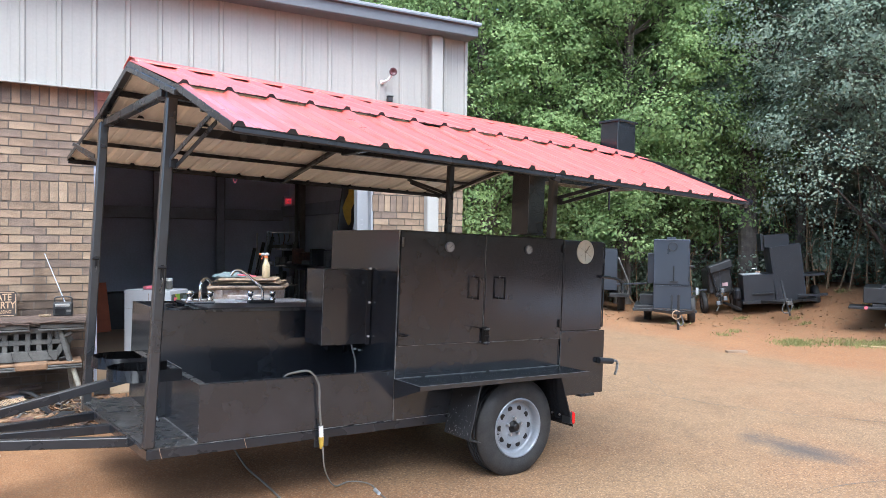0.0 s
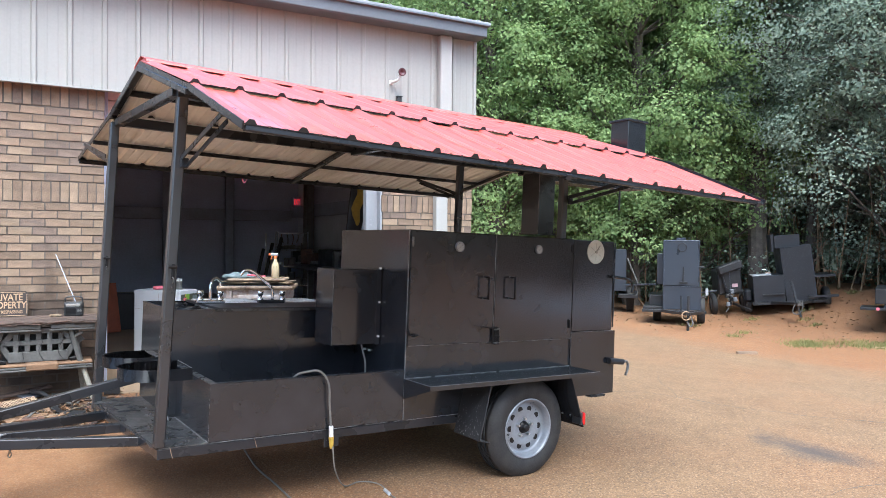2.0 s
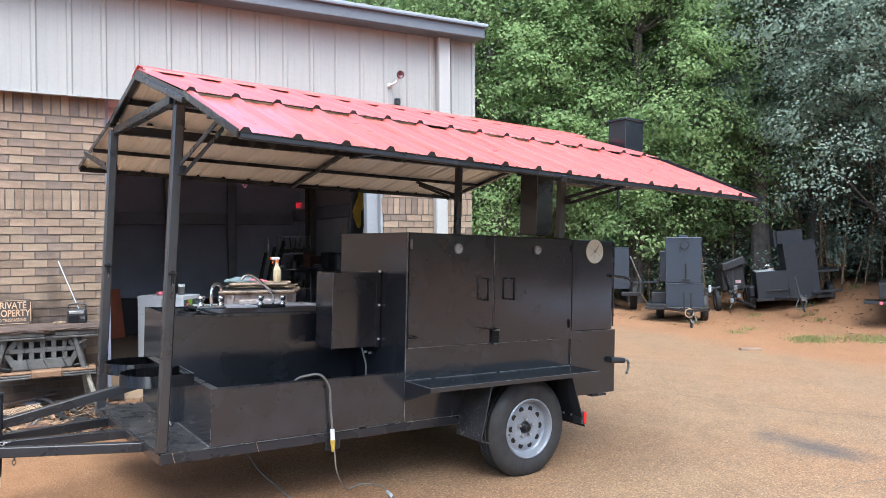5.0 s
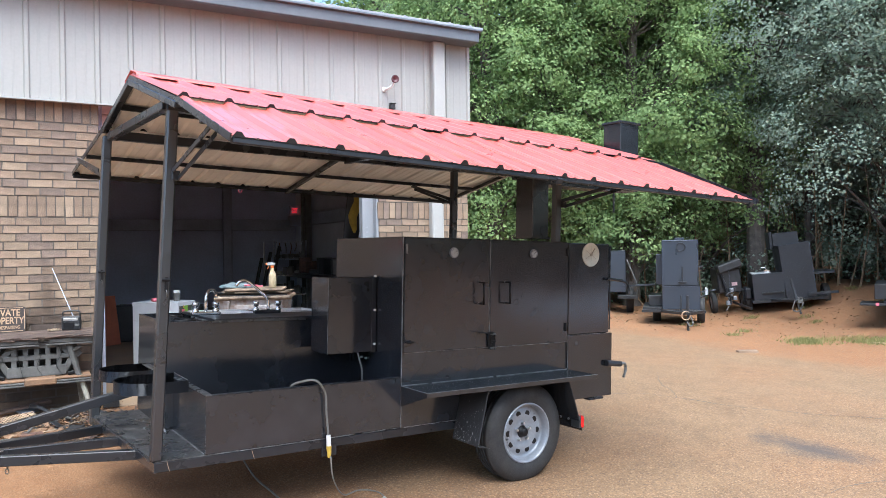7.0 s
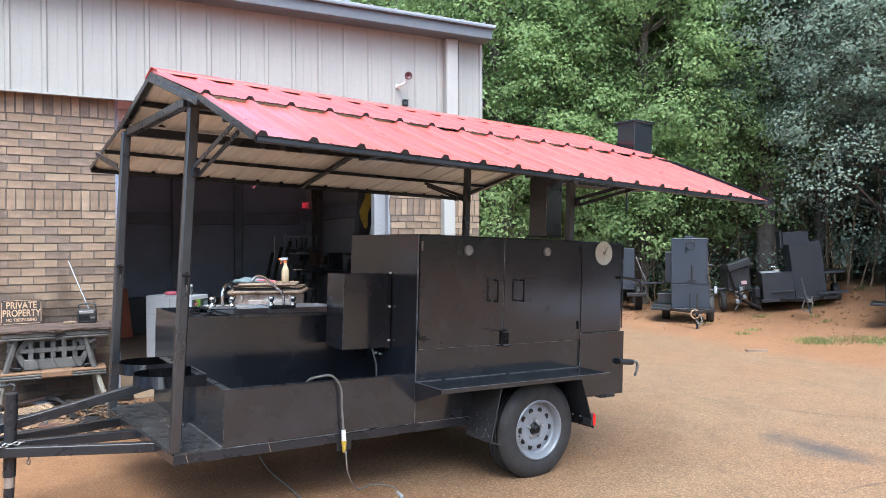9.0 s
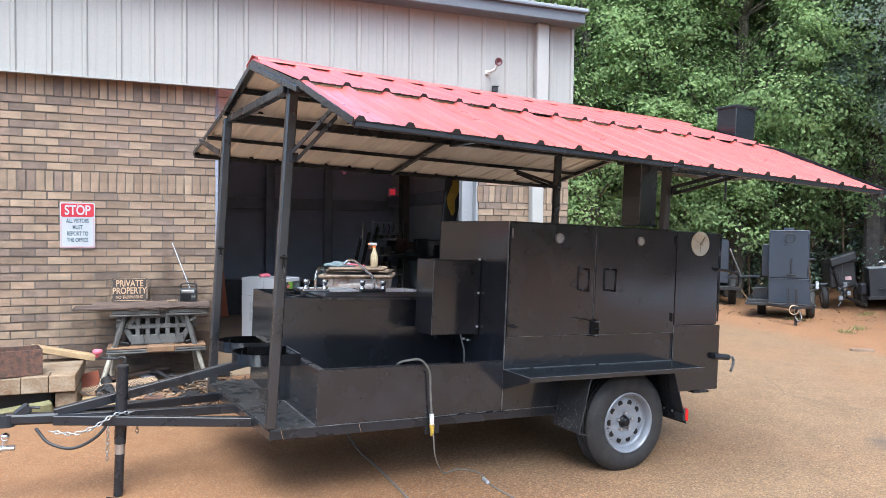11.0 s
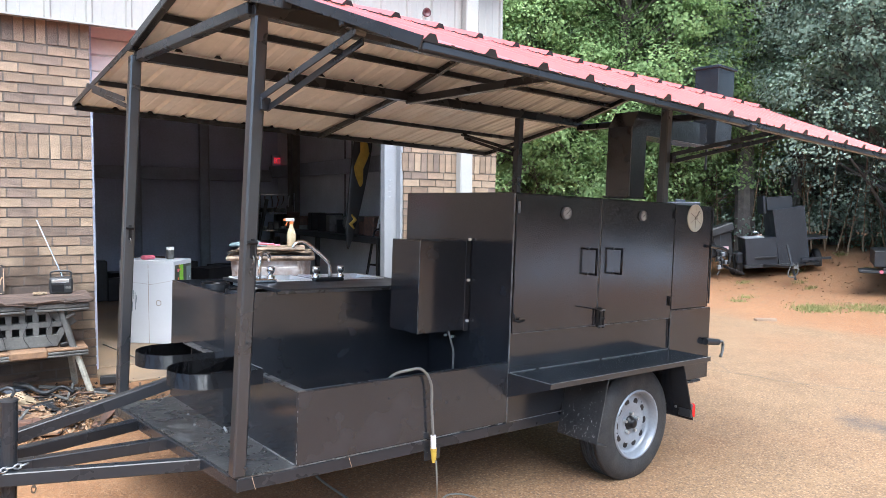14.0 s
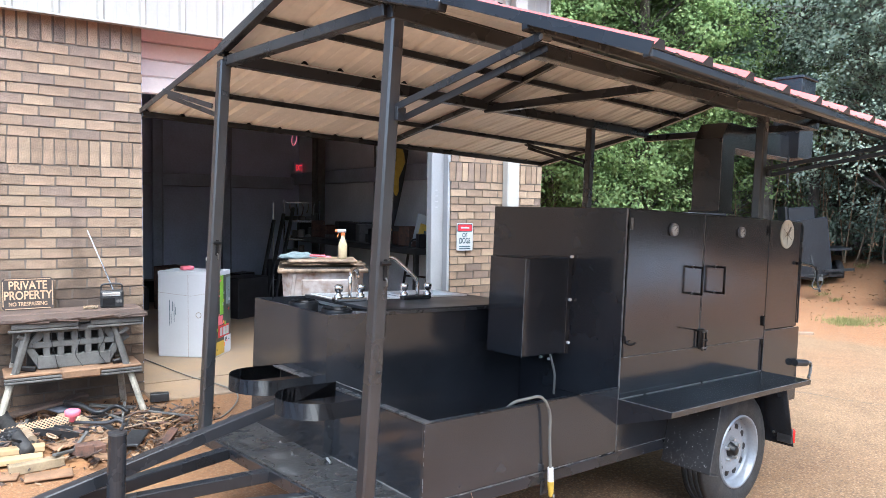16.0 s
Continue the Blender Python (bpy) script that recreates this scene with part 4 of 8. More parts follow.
# posts
for u, u2, v, w0 in ((0.008, 0.06, 0.03, 0.06), (-0.075, -0.032, W - 0.03, 0.0), (2.93, 2.94, 0.03, 1.31), (2.93, 2.945, W - 0.03, 0.06)):
    tp("post", barm((u, v, w0), (u2, v, 1.99), 0.058, 0.058, 0.008, (0, 1, 0)), POST)
for u, v, w in ((0.038, 0.0, 1.03), (-0.052, W - 0.06, 1.04)):
    hs = tp("post_hasp", boxm((u - 0.008, v - 0.006, w - 0.06), (u + 0.01, v + 0.002, w + 0.022), 0.003), GRIP, "black steel post hasp")
    tp("hasp_pin", rodm((u - 0.026, v - 0.009, w + 0.006), (u + 0.018, v - 0.009, w + 0.006), 0.008, None, 12), GRIP, "", hs)
    tp("hasp_loop", pipe(bmesh.new(), curve_pts([(u, v - 0.006, w - 0.05), (u, v - 0.018, w - 0.058), (u, v - 0.018, w - 0.075), (u, v - 0.004, w - 0.082)], 4), 0.003), GREYPL, "", hs)
for w in (0.62, 0.10):
    tp("bolt", rodm((0.03, -0.010, w), (0.03, 0.004, w), 0.007), DULL)

# canopy frame; (v, w) of the roof's section
RIDGE, KINK, EAVE = (0.70, 2.264), (-0.33, 1.955), (-1.165, 1.625)
FKINK, FEAVE = (1.43, 2.06), (2.585, 1.835)
U0, U1 = -0.005, 3.71


def section(v):
    pts = [EAVE, KINK, RIDGE, FKINK, FEAVE]
    for (a, wa), (b, wb) in zip(pts, pts[1:]):
        if a <= v <= b:
            return wa + (wb - wa) * (v - a) / (b - a)


cn = new("canopy")
cn.parent = trailer


def cp(name, bm, material, label=""):
    """A canopy part; the near wing hangs slightly twisted, higher at its front end, and the front is out of square."""
    for v in bm.verts:
        out = (KINK[0] - v.co.y) / (KINK[0] - EAVE[0])
        if out > 0:
            v.co.z += out * (0.036 - 0.0125 * v.co.x)
        if v.co.y > 0:
            v.co.x -= 0.032 * v.co.y * (1 - v.co.x / 3.7)
    return part(name, bm, material, cn, label)



cp("beam", barm((U0 + 0.03, 0.03, 1.985), (U1 - 0.03, 0.03, 1.985), 0.062), TUBE)
cp("beam", barm((U0 + 0.03, W - 0.03, 2.0), (U1 - 0.03, W - 0.03, 2.02), 0.062), TUBE)
for v, s_ in ((-0.72, 0.03), (0.36, 0.035), (1.05, 0.035), (2.03, 0.03), (0.70, 0.04)):
    w = section(v) - 0.03
    cp("purlin", barm((U0, v, w), (U1, v, w), s_), TUBE)
cp("eave_tube", barm((U0 + 0.006, EAVE[0] + 0.02, EAVE[1] - 0.018), (U1, EAVE[0] + 0.02, EAVE[1] - 0.018), 0.028, 0.026), TUBE)
cp("eave_tube", barm((U0, FEAVE[0] - 0.02, FEAVE[1] - 0.024), (U1, FEAVE[0] - 0.02, FEAVE[1] - 0.024), 0.03, 0.035), TUBE)
for u in (0.0, 1.82, 3.64):
    for p, q in ((EAVE, KINK), (KINK, RIDGE), (RIDGE, FKINK), (FKINK, FEAVE)):
        if u == 0.0 and (p == EAVE or q == FEAVE):
            continue
        cp("rafter", barm((u, p[0], p[1] - 0.034), (u, q[0], q[1] - 0.034), 0.04, 0.035), TUBE)
    cp("cross_tie", barm((u + 0.03, 0.03, 1.985), (u + 0.03, W - 0.03, 1.985), 0.05), TUBE)
for u in (U0 - 0.004, U1 + 0.004):
    for p, q in ((EAVE, KINK), (KINK, RIDGE), (RIDGE, FKINK), (FKINK, FEAVE)):
        cp("rake_trim", barm((u, p[0], p[1] - 0.012), (u, q[0], q[1] - 0.006), 0.006, 0.034, 0), TUBE)
# folding braces of the wings
for u, v0, v1, w0 in ((0.06, 0.0, -0.76, 1.615), (2.96, 0.0, -0.76, 1.62), (-0.03, W, 2.05, 1.74), (2.93, W, 2.05, 1.72)):
    w1 = section(v1) - 0.05
    cp("brace", barm((u, v0, w0 + 0.012), (u - 0.03, v1, w1 + 0.004), 0.006, 0.026, 0), TUBE)
    cp("brace_arm", barm((u + 0.028, v0, w0 - 0.03), (u - 0.002, v1, w1 - 0.024), 0.006, 0.024, 0), TUBE)
    cp("brace_pin", rodm((u - 0.036, v1, w1), (u + 0.004, v1, w1), 0.009), GREYPL)
    cp("brace_wear", barm((u + 0.031, v0 + (v1 - v0) * 0.35, w0 - 0.03 + (w1 - w0) * 0.35 + 0.011), (u + 0.012, v0 + (v1 - v0) * 0.8, w0 - 0.03 + (w1 - w0) * 0.8 + 0.011), 0.004, 0.004, 0), SEAM)
    part("brace_clip", boxm((u - 0.008, min(v0, v0 + 0.02 * (1 if v0 else -1)), w0 - 0.04), (u + 0.034, max(v0, v0 + 0.02 * (1 if v0 else -1)), w0 + 0.012), 0.003), TUBE, cn)


def roof_sheet(p, q, u0, u1, name="roof_sheet", lift=0.0, rib=0.2286):
    """One ribbed steel sheet from the upper edge p to the lower edge q: red above, beige below."""
    d = Vector((0, q[0] - p[0], q[1] - p[1]))
    nrm = Vector((0, -d.z, d.y)).normalized()
    if nrm.z < 0:
        nrm = -nrm
    prof = [(u0, 0)]
    k = 0
    while True:
        x = u0 + 0.03 + k * rib
        if x + 0.03 > u1:
            break
        for dx, h in ((-0.026, 0), (-0.011, 0.02), (0.011, 0.02), (0.026, 0), (0.07, 0), (0.075, 0.003), (0.085, 0.003), (0.09, 0), (0.14, 0), (0.145, 0.003), (0.155, 0.003), (0.16, 0)):
            if prof[-1][0] < x + dx < u1:
                prof.append((x + dx, h))
        k += 1
    prof.append((u1, 0))
    bm = bmesh.new()
    rows = []
    steps = 5
    for s_ in range(steps + 1):
        t = s_ / steps
        base = Vector((0, p[0], p[1])) + d * t + nrm * lift
        sag = 0.004 * math.sin(t * 9 + u0)
        rows.append([(bm.verts.new(base + Vector((u, 0, 0)) + nrm * (h + sag * (h == 0) * 0.3)), bm.verts.new(base + Vector((u, 0, 0)) + nrm * (h - 0.004))) for u, h in prof])
    for a, b in zip(rows, rows[1:]):
        for i in range(len(prof) - 1):
            bm.faces.new((a[i][0], a[i + 1][0], b[i + 1][0], b[i][0])).material_index = 0
            bm.faces.new((a[i][1], b[i][1], b[i + 1][1], a[i + 1][1])).material_index = 1
    last = rows[-1]
    for i in range(len(prof) - 1):
        bm.faces.new((last[i][0], last[i + 1][0], last[i + 1][1], last[i][1])).material_index = 2
    # foam closures in the open rib ends
    for i in range(len(prof) - 3):
        if prof[i][1] == 0 and prof[i + 1][1] == 0.02:
            bm.faces.new([last[q][1] for q in (i, i + 1, i + 2, i + 3)]).material_index = 2
    for r_ in (0, len(prof) - 1):
        for a, b in zip(rows, rows[1:]):
            bm.faces.new((a[r_][0], b[r_][0], b[r_][1], a[r_][1])).material_index = 0
    cp(name, bm, [RED, UNDER, TUBE], "red ribbed steel roof sheet with a beige underside")


for k in range(4):
    a, b = U0 + 0.914 * k, min(U1, U0 + 0.914 * (k + 1) + 0.012)
    up = 0.001 * (k % 2)
    roof_sheet(RIDGE, KINK, a, b, lift=0.016 + up)
    roof_sheet((KINK[0] + 0.02, KINK[1] + 0.008), EAVE, a, b, lift=-0.004 + up)
    roof_sheet(RIDGE, FKINK, a, b, lift=-0.002 + up)
    roof_sheet(FKINK, FEAVE, a, b, lift=-0.003 + up)
bm = bmesh.new()
for s_ in (-1, 1):
    sl = 0.311 if s_ < 0 else 0.293
    vv = [bm.verts.new((u, 0.70 + s_ * dv, RIDGE[1] + 0.044 - sl * dv - dz)) for u in (U0, U1 + 0.01) for dv, dz in ((0, 0), (0.14, 0.0), (0.145, 0.012))]
    bm.faces.new((vv[0], vv[1], vv[4], vv[3])), bm.faces.new((vv[1], vv[2], vv[5], vv[4]))
bmesh.ops.remove_doubles(bm, verts=bm.verts, dist=0.001)
bmesh.ops.recalc_face_normals(bm, faces=bm.faces)
bmesh.ops.solidify(bm, geom=bm.faces[:], thickness=0.003)
cp("ridge_cap", bm, RED, "red folded ridge cap")

# chimney duct and stack
bm = bmesh.new()
side = [(2.92, 1.345), (3.09, 1.345), (3.09, 1.79), (3.87, 1.79), (3.87, 1.95), (2.99, 1.95), (2.92, 1.84)]
lo, hi = [bm.verts.new((u, 0.29, w)) for u, w in side], [bm.verts.new((u, 0.49, w)) for u, w in side]
bm.faces.new(lo), bm.faces.new(hi[::-1])
for i in range(7):
    bm.faces.new((lo[(i + 1) % 7], lo[i], hi[i], hi[(i + 1) % 7]))
fl = tp("flue", bm, BLACK, "black square sheet-steel flue with a chamfered elbow")
tp("flue_collar", boxm((2.905, 0.275, 1.345), (3.105, 0.505, 1.36), 0.003), BLACK, "", fl)
tp("drip_rod", rodm((3.86, 0.285, 1.80), (3.86, 0.285, 1.60), 0.009), TUBE, "", fl)
for a, b in (((3.09, 0.288, 1.789), (3.86, 0.288, 1.789)), ((2.921, 0.289, 1.36), (2.921, 0.289, 1.84))):
    tp("worn_edge", barm(a, b, 0.004, 0.003, 0), SEAM, "", fl)
stk = tp("chimney", boxm((3.87, 0.22, 1.79), (4.10, 0.42, 2.39), 0.004), BLACK, "black square chimney stack")
for a, b in (((3.855, 0.205, 2.38), (4.115, 0.222, 2.40)), ((3.855, 0.418, 2.38), (4.115, 0.435, 2.40)), ((3.855, 0.222, 2.38), (3.872, 0.418, 2.40)), ((4.098, 0.222, 2.38), (4.115, 0.418, 2.40))):
    tp("stack_rim", boxm(a, b, 0.003), BLACK, "", stk)

# tongue
for a, b in (((0.02, 0.36, 0.02), (-1.08, 0.67, 0.045)), ((0.02, 0.74, 0.02), (-1.08, 0.70, 0.045)), ((0.02, 1.16, 0.02), (-1.08, 0.73, 0.045)), ((0.23, 0.88, 0.335), (-1.08, 0.70, 0.075))):
    tp("tongue_tube", barm(a, b, 0.05, 0.055), TUBE)
cpn = tp("coupler", barm((-1.05, 0.70, 0.05), (-1.33, 0.70, 0.06), 0.07, 0.06, 0.012), TUBE, "black ball coupler")
tp("coupler_latch", barm((-1.27, 0.70, 0.07), (-1.205, 0.70, 0.125), 0.05, 0.06, 0.01), TUBE, "", cpn)
tp("latch_lever", barm((-1.23, 0.70, 0.125), (-1.15, 0.69, 0.115), 0.03, 0.01, 0.002), TUBE, "", cpn)
tp("coupler_nose", rodm((-1.32, 0.70, 0.02), (-1.32, 0.70, 0.085), 0.05, 0.042, 18), TUBE, "", cpn)
jk = tp("tongue_jack", rodm((-0.73, 0.62, -0.11), (-0.73, 0.62, 0.35), 0.033, None, 20), TUBE, "black round tongue jack")
tp("jack_leg", rodm((-0.73, 0.62, -0.42), (-0.73, 0.62, -0.11), 0.027, None, 18), TUBE, "", jk)
tp("jack_band", rodm((-0.73, 0.62, -0.17), (-0.73, 0.62, -0.112), 0.0285, None, 18), ZINC, "", jk)
tp("jack_foot", boxm((-0.80, 0.55, -0.436), (-0.66, 0.69, -0.424), 0.003), TUBE, "", jk)
tp("jack_cap", rodm((-0.73, 0.62, 0.346), (-0.73, 0.62, 0.354), 0.0345, 0.0335, 20), DULL, "", jk)
tp("jack_crank", pipe(bmesh.new(), curve_pts([(-0.725, 0.60, 0.365), (-0.715, 0.60, 0.39), (-0.735, 0.615, 0.402), (-0.77, 0.645, 0.388), (-0.864, 0.725, 0.385)], 5), 0.007), DULL, "", jk)
tp("crank_knob", lathe(bmesh.new(), [(0, 0.001), (0, 0.011), (0.018, 0.011), (0.022, 0.027), (0.042, 0.028), (0.046, 0.02), (0.046, 0.001)], 14, pose(-0.864, 0.725, 0.388, 0, -90, 0)), PINK, "faded pink plastic crank knob", jk)


def chain(name, pts, r=0.0035, pitch=0.03):
    bm = bmesh.new()
    path = curve_pts(pts, 14)
    acc, out = 0.0, [path[0]]
    for a, b in zip(path, path[1:]):
        acc += (b - a).length
        if acc >= pitch * 0.72:
            out.append(b)
            acc = 0.0
    for k, (a, b) in enumerate(zip(out, out[1:])):
        m, n_ = frame_to(a, b)
        m = m @ Matrix.Rotation(radians(90 * (k % 2) + 20), 4, "X")
        ring = []
        for j in range(9):
            t = 2 * math.pi * j / 8
            ring.append(m @ Vector((n_ / 2 + pitch * 0.52 * math.cos(t), 0.009 * math.sin(t), 0)))
        pipe(bm, ring, r, 5)
    return tp(name, bm, ZINC, "galvanised safety chain")


chain("safety_chain", [(-0.665, 0.60, 0.078), (-0.70, 0.578, 0.078), (-0.76, 0.562, 0.078), (-0.81, 0.535, 0.06), (-0.88, 0.54, 0.015), (-0.98, 0.57, -0.02), (-1.10, 0.64, -0.012)], 0.0042, 0.036)
chain("safety_chain", [(-0.80, 0.58, 0.03), (-0.80, 0.575, -0.03), (-0.80, 0.575, -0.19)])
chain("safety_chain", [(-0.64, 0.60, 0.02), (-0.64, 0.60, -0.06)])
tp("brake_cable", pipe(bmesh.new(), curve_pts([(-0.70, 0.70, 0.12), (-0.78, 0.60, 0.05), (-0.86, 0.58, -0.05), (-0.98, 0.60, -0.11), (-1.10, 0.64, -0.08), (-1.17, 0.68, 0.0)], 8), 0.009), DULL)

# gas bottle hoops
for v, w in ((0.51, 0.357), (0.99, 0.360)):
    bm = bmesh.new()
    pts = [(0.262, v - 0.17)] + [(0.05 - 0.17 * math.sin(a), v - 0.17 * math.cos(a)) for a in [math.pi * k / 24 for k in range(25)]] + [(0.218 if v > 0.7 else 0.262, v + 0.17)]
    ins = [bm.verts.new((x, y, w)) for x, y in pts], [bm.verts.new((x, y, w + 0.07)) for x, y in pts]
    for i in range(len(pts) - 1):
        bm.faces.new((ins[0][i], ins[0][i + 1], ins[1][i + 1], ins[1][i])).smooth = True
    bmesh.ops.solidify(bm, geom=bm.faces[:], thickness=0.006)
    hoop = tp("bottle_hoop", bm, HOOP, "black flat-bar gas bottle hoop")
    if v > 0.7:
        tp("hoop_tab", boxm((0.172, v - 0.165, w + 0.062), (0.219, v + 0.162, w + 0.068), 0.001), PLATE, "scuffed steel angle", hoop)
    bm = bmesh.new()
    y, x0 = v - 0.16, 0.172 if v > 0.7 else 0.262
    while y < v + 0.15:
        step = random.uniform(0.01, 0.04)
        bar(bm, (x0 + random.uniform(-0.003, 0.003), y, w + 0.069), (x0 + random.uniform(-0.003, 0.003), y + step, w + 0.069), random.uniform(0.002, 0.006), 0.003, 0)
        y += step * 0.9
    tagged(tp("weld_bead", bm, SEAM, "", hoop), kind="stuff")
cn_ = tp("clamp", rodm((0.20, 0.62, 0.062), (0.20, 0.62, 0.075), 0.02, 0.014, 10), GRIP, "small black clamp with a bright screw")
tp("screw", rodm((0.20, 0.60, 0.07), (0.20, 0.635, 0.085), 0.006, None, 8), ZINC, "", cn_)

# power lead along the trough and over the ground
pl = tp("power_lead", pipe(bmesh.new(), curve_pts([(0.76, 0.10, 0.30), (0.78, 0.03, 0.395), (0.83, -0.02, 0.425), (0.91, -0.035, 0.425), (0.97, -0.035, 0.35), (0.985, -0.03, 0.22), (1.0, -0.03, 0.08)], 8), 0.007), CORD, "grey power lead hung over the trough")
tp("connector", rodm((1.0, -0.03, 0.085), (1.003, -0.032, 0.02), 0.014, None, 14), WHITE, "", pl)
tp("plug", rodm((1.003, -0.032, 0.02), (1.006, -0.036, -0.05), 0.0165, 0.011, 14), YELLOW, "yellow plug", pl)
for u in (0.03, 0.5):
    tp("tag_wire", pipe(bmesh.new(), curve_pts([(u + 0.03, 0.0, 0.06), (u + 0.035, -0.01, 0.03), (u + 0.045, -0.01, 0.0)], 4), 0.0014, 5), CREAM)


# ---- signs on the wall ----
def plate(bm, x0, x1, z0, z1, y0, y1, r=0.02):
    """A thin plate with rounded corners, facing -y."""
    pts = []
    for cx, cz, a0 in ((x1 - r, z1 - r, 0), (x0 + r, z1 - r, 90), (x0 + r, z0 + r, 180), (x1 - r, z0 + r, 270)):
        pts += [(cx + r * math.cos(radians(a0 + 22.5 * k)), cz + r * math.sin(radians(a0 + 22.5 * k))) for k in range(5)]
    f, b = [bm.verts.new((x, y0, z)) for x, z in pts], [bm.verts.new((x, y1, z)) for x, z in pts]
    bm.faces.new(f), bm.faces.new(b[::-1])
    for i in range(len(pts)):
        j = (i + 1) % len(pts)
        bm.faces.new((f[j], f[i], b[i], b[j]))
    bmesh.ops.recalc_face_normals(bm, faces=bm.faces)
    return bm


FACE = Matrix.Rotation(radians(90), 4, "X")  # lettering that faces -y
st = thing("visitor_sign", "white and red metal stop sign screwed to brick", "sign", pose(-2.463, 7.585, 1.673))
part("sign_plate", plate(bmesh.new(), -0.158, 0.158, -0.228, 0.228, -0.004, 0.0), SIGNWHITE, st)
part("red_field", plate(bmesh.new(), -0.147, 0.147, 0.085, 0.217, -0.006, -0.004, 0.014), SIGNRED, st)
bm = bmesh.new()
for a, b in (((-0.15, -0.0055, -0.219), (-0.145, -0.004, 0.08)), ((0.145, -0.0055, -0.219), (0.15, -0.004, 0.08)), ((-0.145, -0.0055, -0.22), (0.145, -0.004, -0.214))):
    box(bm, a, b)
part("red_border", bm, SIGNRED, st)
words("lettering", "STOP", 0.135, SIGNWHITE, st, Matrix.Translation((0, -0.0075, 0.148)) @ FACE, 0.002, 0.72)
for k, (t, f) in enumerate((("ALL VISITORS", 0.58), ("MUST", 0.62), ("REPORT TO", 0.62), ("THE OFFICE", 0.62))):
    words("lettering", t, 0.058, SIGNTEAL, st, Matrix.Translation((0, -0.0055, 0.045 - 0.064 * k)) @ FACE, 0.002, f)
for z in (0.205, -0.205):
    part("screw", disc(bmesh.new(), (0, -0.006, z), (0, -1, 0), 0.006, 0.003, 10), ZINC, st)

dg = thing("dog_sign", "small white warning sign with a red heading on brick", "sign", pose(2.11, 7.585, 1.415))
part("sign_plate", plate(bmesh.new(), -0.105, 0.105, -0.148, 0.148, -0.004, 0.0, 0.015), SIGNWHITE, dg)
part("heading", plate(bmesh.new(), -0.09, 0.09, 0.062, 0.132, -0.006, -0.004, 0.012), SIGNRED, dg)
part("heading_border", plate(bmesh.new(), -0.097, 0.097, 0.055, 0.139, -0.005, -0.004, 0.012), SIGNINK, dg)
part("heading_bar", boxm((-0.055, -0.008, 0.089), (0.055, -0.006, 0.106), 0.002), SIGNWHITE, dg)
words("lettering", "OF", 0.065, SIGNTEAL, dg, Matrix.Translation((0, -0.0055, 0.015)) @ FACE, 0.002, 0.8)
words("lettering", "DOGS", 0.085, SIGNINK, dg, Matrix.Translation((0, -0.0055, -0.045)) @ FACE, 0.002, 0.62)
for z in (-0.105, -0.128):
    part("text_bar", boxm((-0.075, -0.0055, z - 0.006), (0.075, -0.004, z + 0.006), 0.001), SIGNTEAL if z > -0.11 else SIGNINK, dg)

# wall horn and small lamp on the siding
hn = thing("wall_horn", "dark red flood lamp on a white bracket", "lamp", pose(2.03, 7.5, 3.62))
part("bracket", pipe(bmesh.new(), curve_pts([(-0.04, 0.0, -0.05), (-0.03, -0.06, -0.05), (0.0, -0.10, -0.03), (0.025, -0.12, 0.02)], 5), 0.016, 10), WHITE, hn)
part("bracket_plate", boxm((-0.07, -0.01, -0.08), (-0.015, 0.012, -0.025), 0.01), WHITE, hn)
part("lamp_head", lathe(bmesh.new(), [(0.0, 0.001), (0.0, 0.03), (0.04, 0.045), (0.06, 0.048), (0.06, 0.038), (0.03, 0.001)], 24, Matrix.Translation((0.03, -0.11, 0.05)) @ Matrix.Rotation(radians(-95), 4, "Z")), LAMPRED, hn, "dark red lamp head")
sc = thing("wall_sensor", "small black sensor box on the siding", "sensor", pose(2.08, 7.5, 3.37) @ Matrix.Scale(0.65, 4))
part("housing", boxm((-0.05, -0.07, -0.055), (0.05, 0.012, 0.05), 0.012), DULL, sc)
part("hood", boxm((-0.055, -0.085, 0.045), (0.055, 0.0, 0.058), 0.004), DULL, sc)

# ---- folding workbench and what stands on it ----
wb = thing("workbench", "weathered folding workbench with planks on top", "workbench", pose(-1.72, 7.24, ground_at(-1.7, 7.2)))
TOPZ = 0.78
part("top_board", boxm((-0.74, -0.235, TOPZ - 0.03), (0.49, 0.0, TOPZ), 0.008), WOODOLD, wb, "long weathered plank")
part("top_board", boxm((-0.60, 0.01, TOPZ - 0.026), (0.50, 0.28, TOPZ + 0.004), 0.008), WOODOLD, wb)
for x0, x1 in ((-0.40, 0.02), (0.10, 0.46)):
    part("jaw", boxm((x0, -0.215, TOPZ - 0.075), (x1, -0.165, TOPZ - 0.032), 0.006), GREYPL, wb)
    part("jaw_rail", boxm((x0 - 0.02, -0.22, TOPZ - 0.095), (x1, -0.19, TOPZ - 0.078), 0.004), GREYPL, wb)
for s_ in (-1, 1):
    x = 0.36 * s_ - 0.02
    part("upper_leg", barm((x * 0.78, -0.16, TOPZ - 0.09), (x * 1.02, -0.20, 0.37), 0.045, 0.04, 0.006), GREYPL, wb)
    part("leg", barm((x * 1.02, -0.19, 0.40), (x * 1.36, -0.27, -0.01), 0.042, 0.042, 0.012), PALEMET, wb, "pale worn metal leg")
    part("leg", barm((x * 0.98, 0.10, 0.42), (x * 1.15, 0.22, 0.0), 0.042, 0.042, 0.006), PALEMET, wb)
    part("upper_leg", barm((x * 0.9, 0.12, TOPZ - 0.03), (x * 0.98, 0.10, 0.42), 0.045, 0.045, 0.006), GREYPL, wb)
bm = bmesh.new()
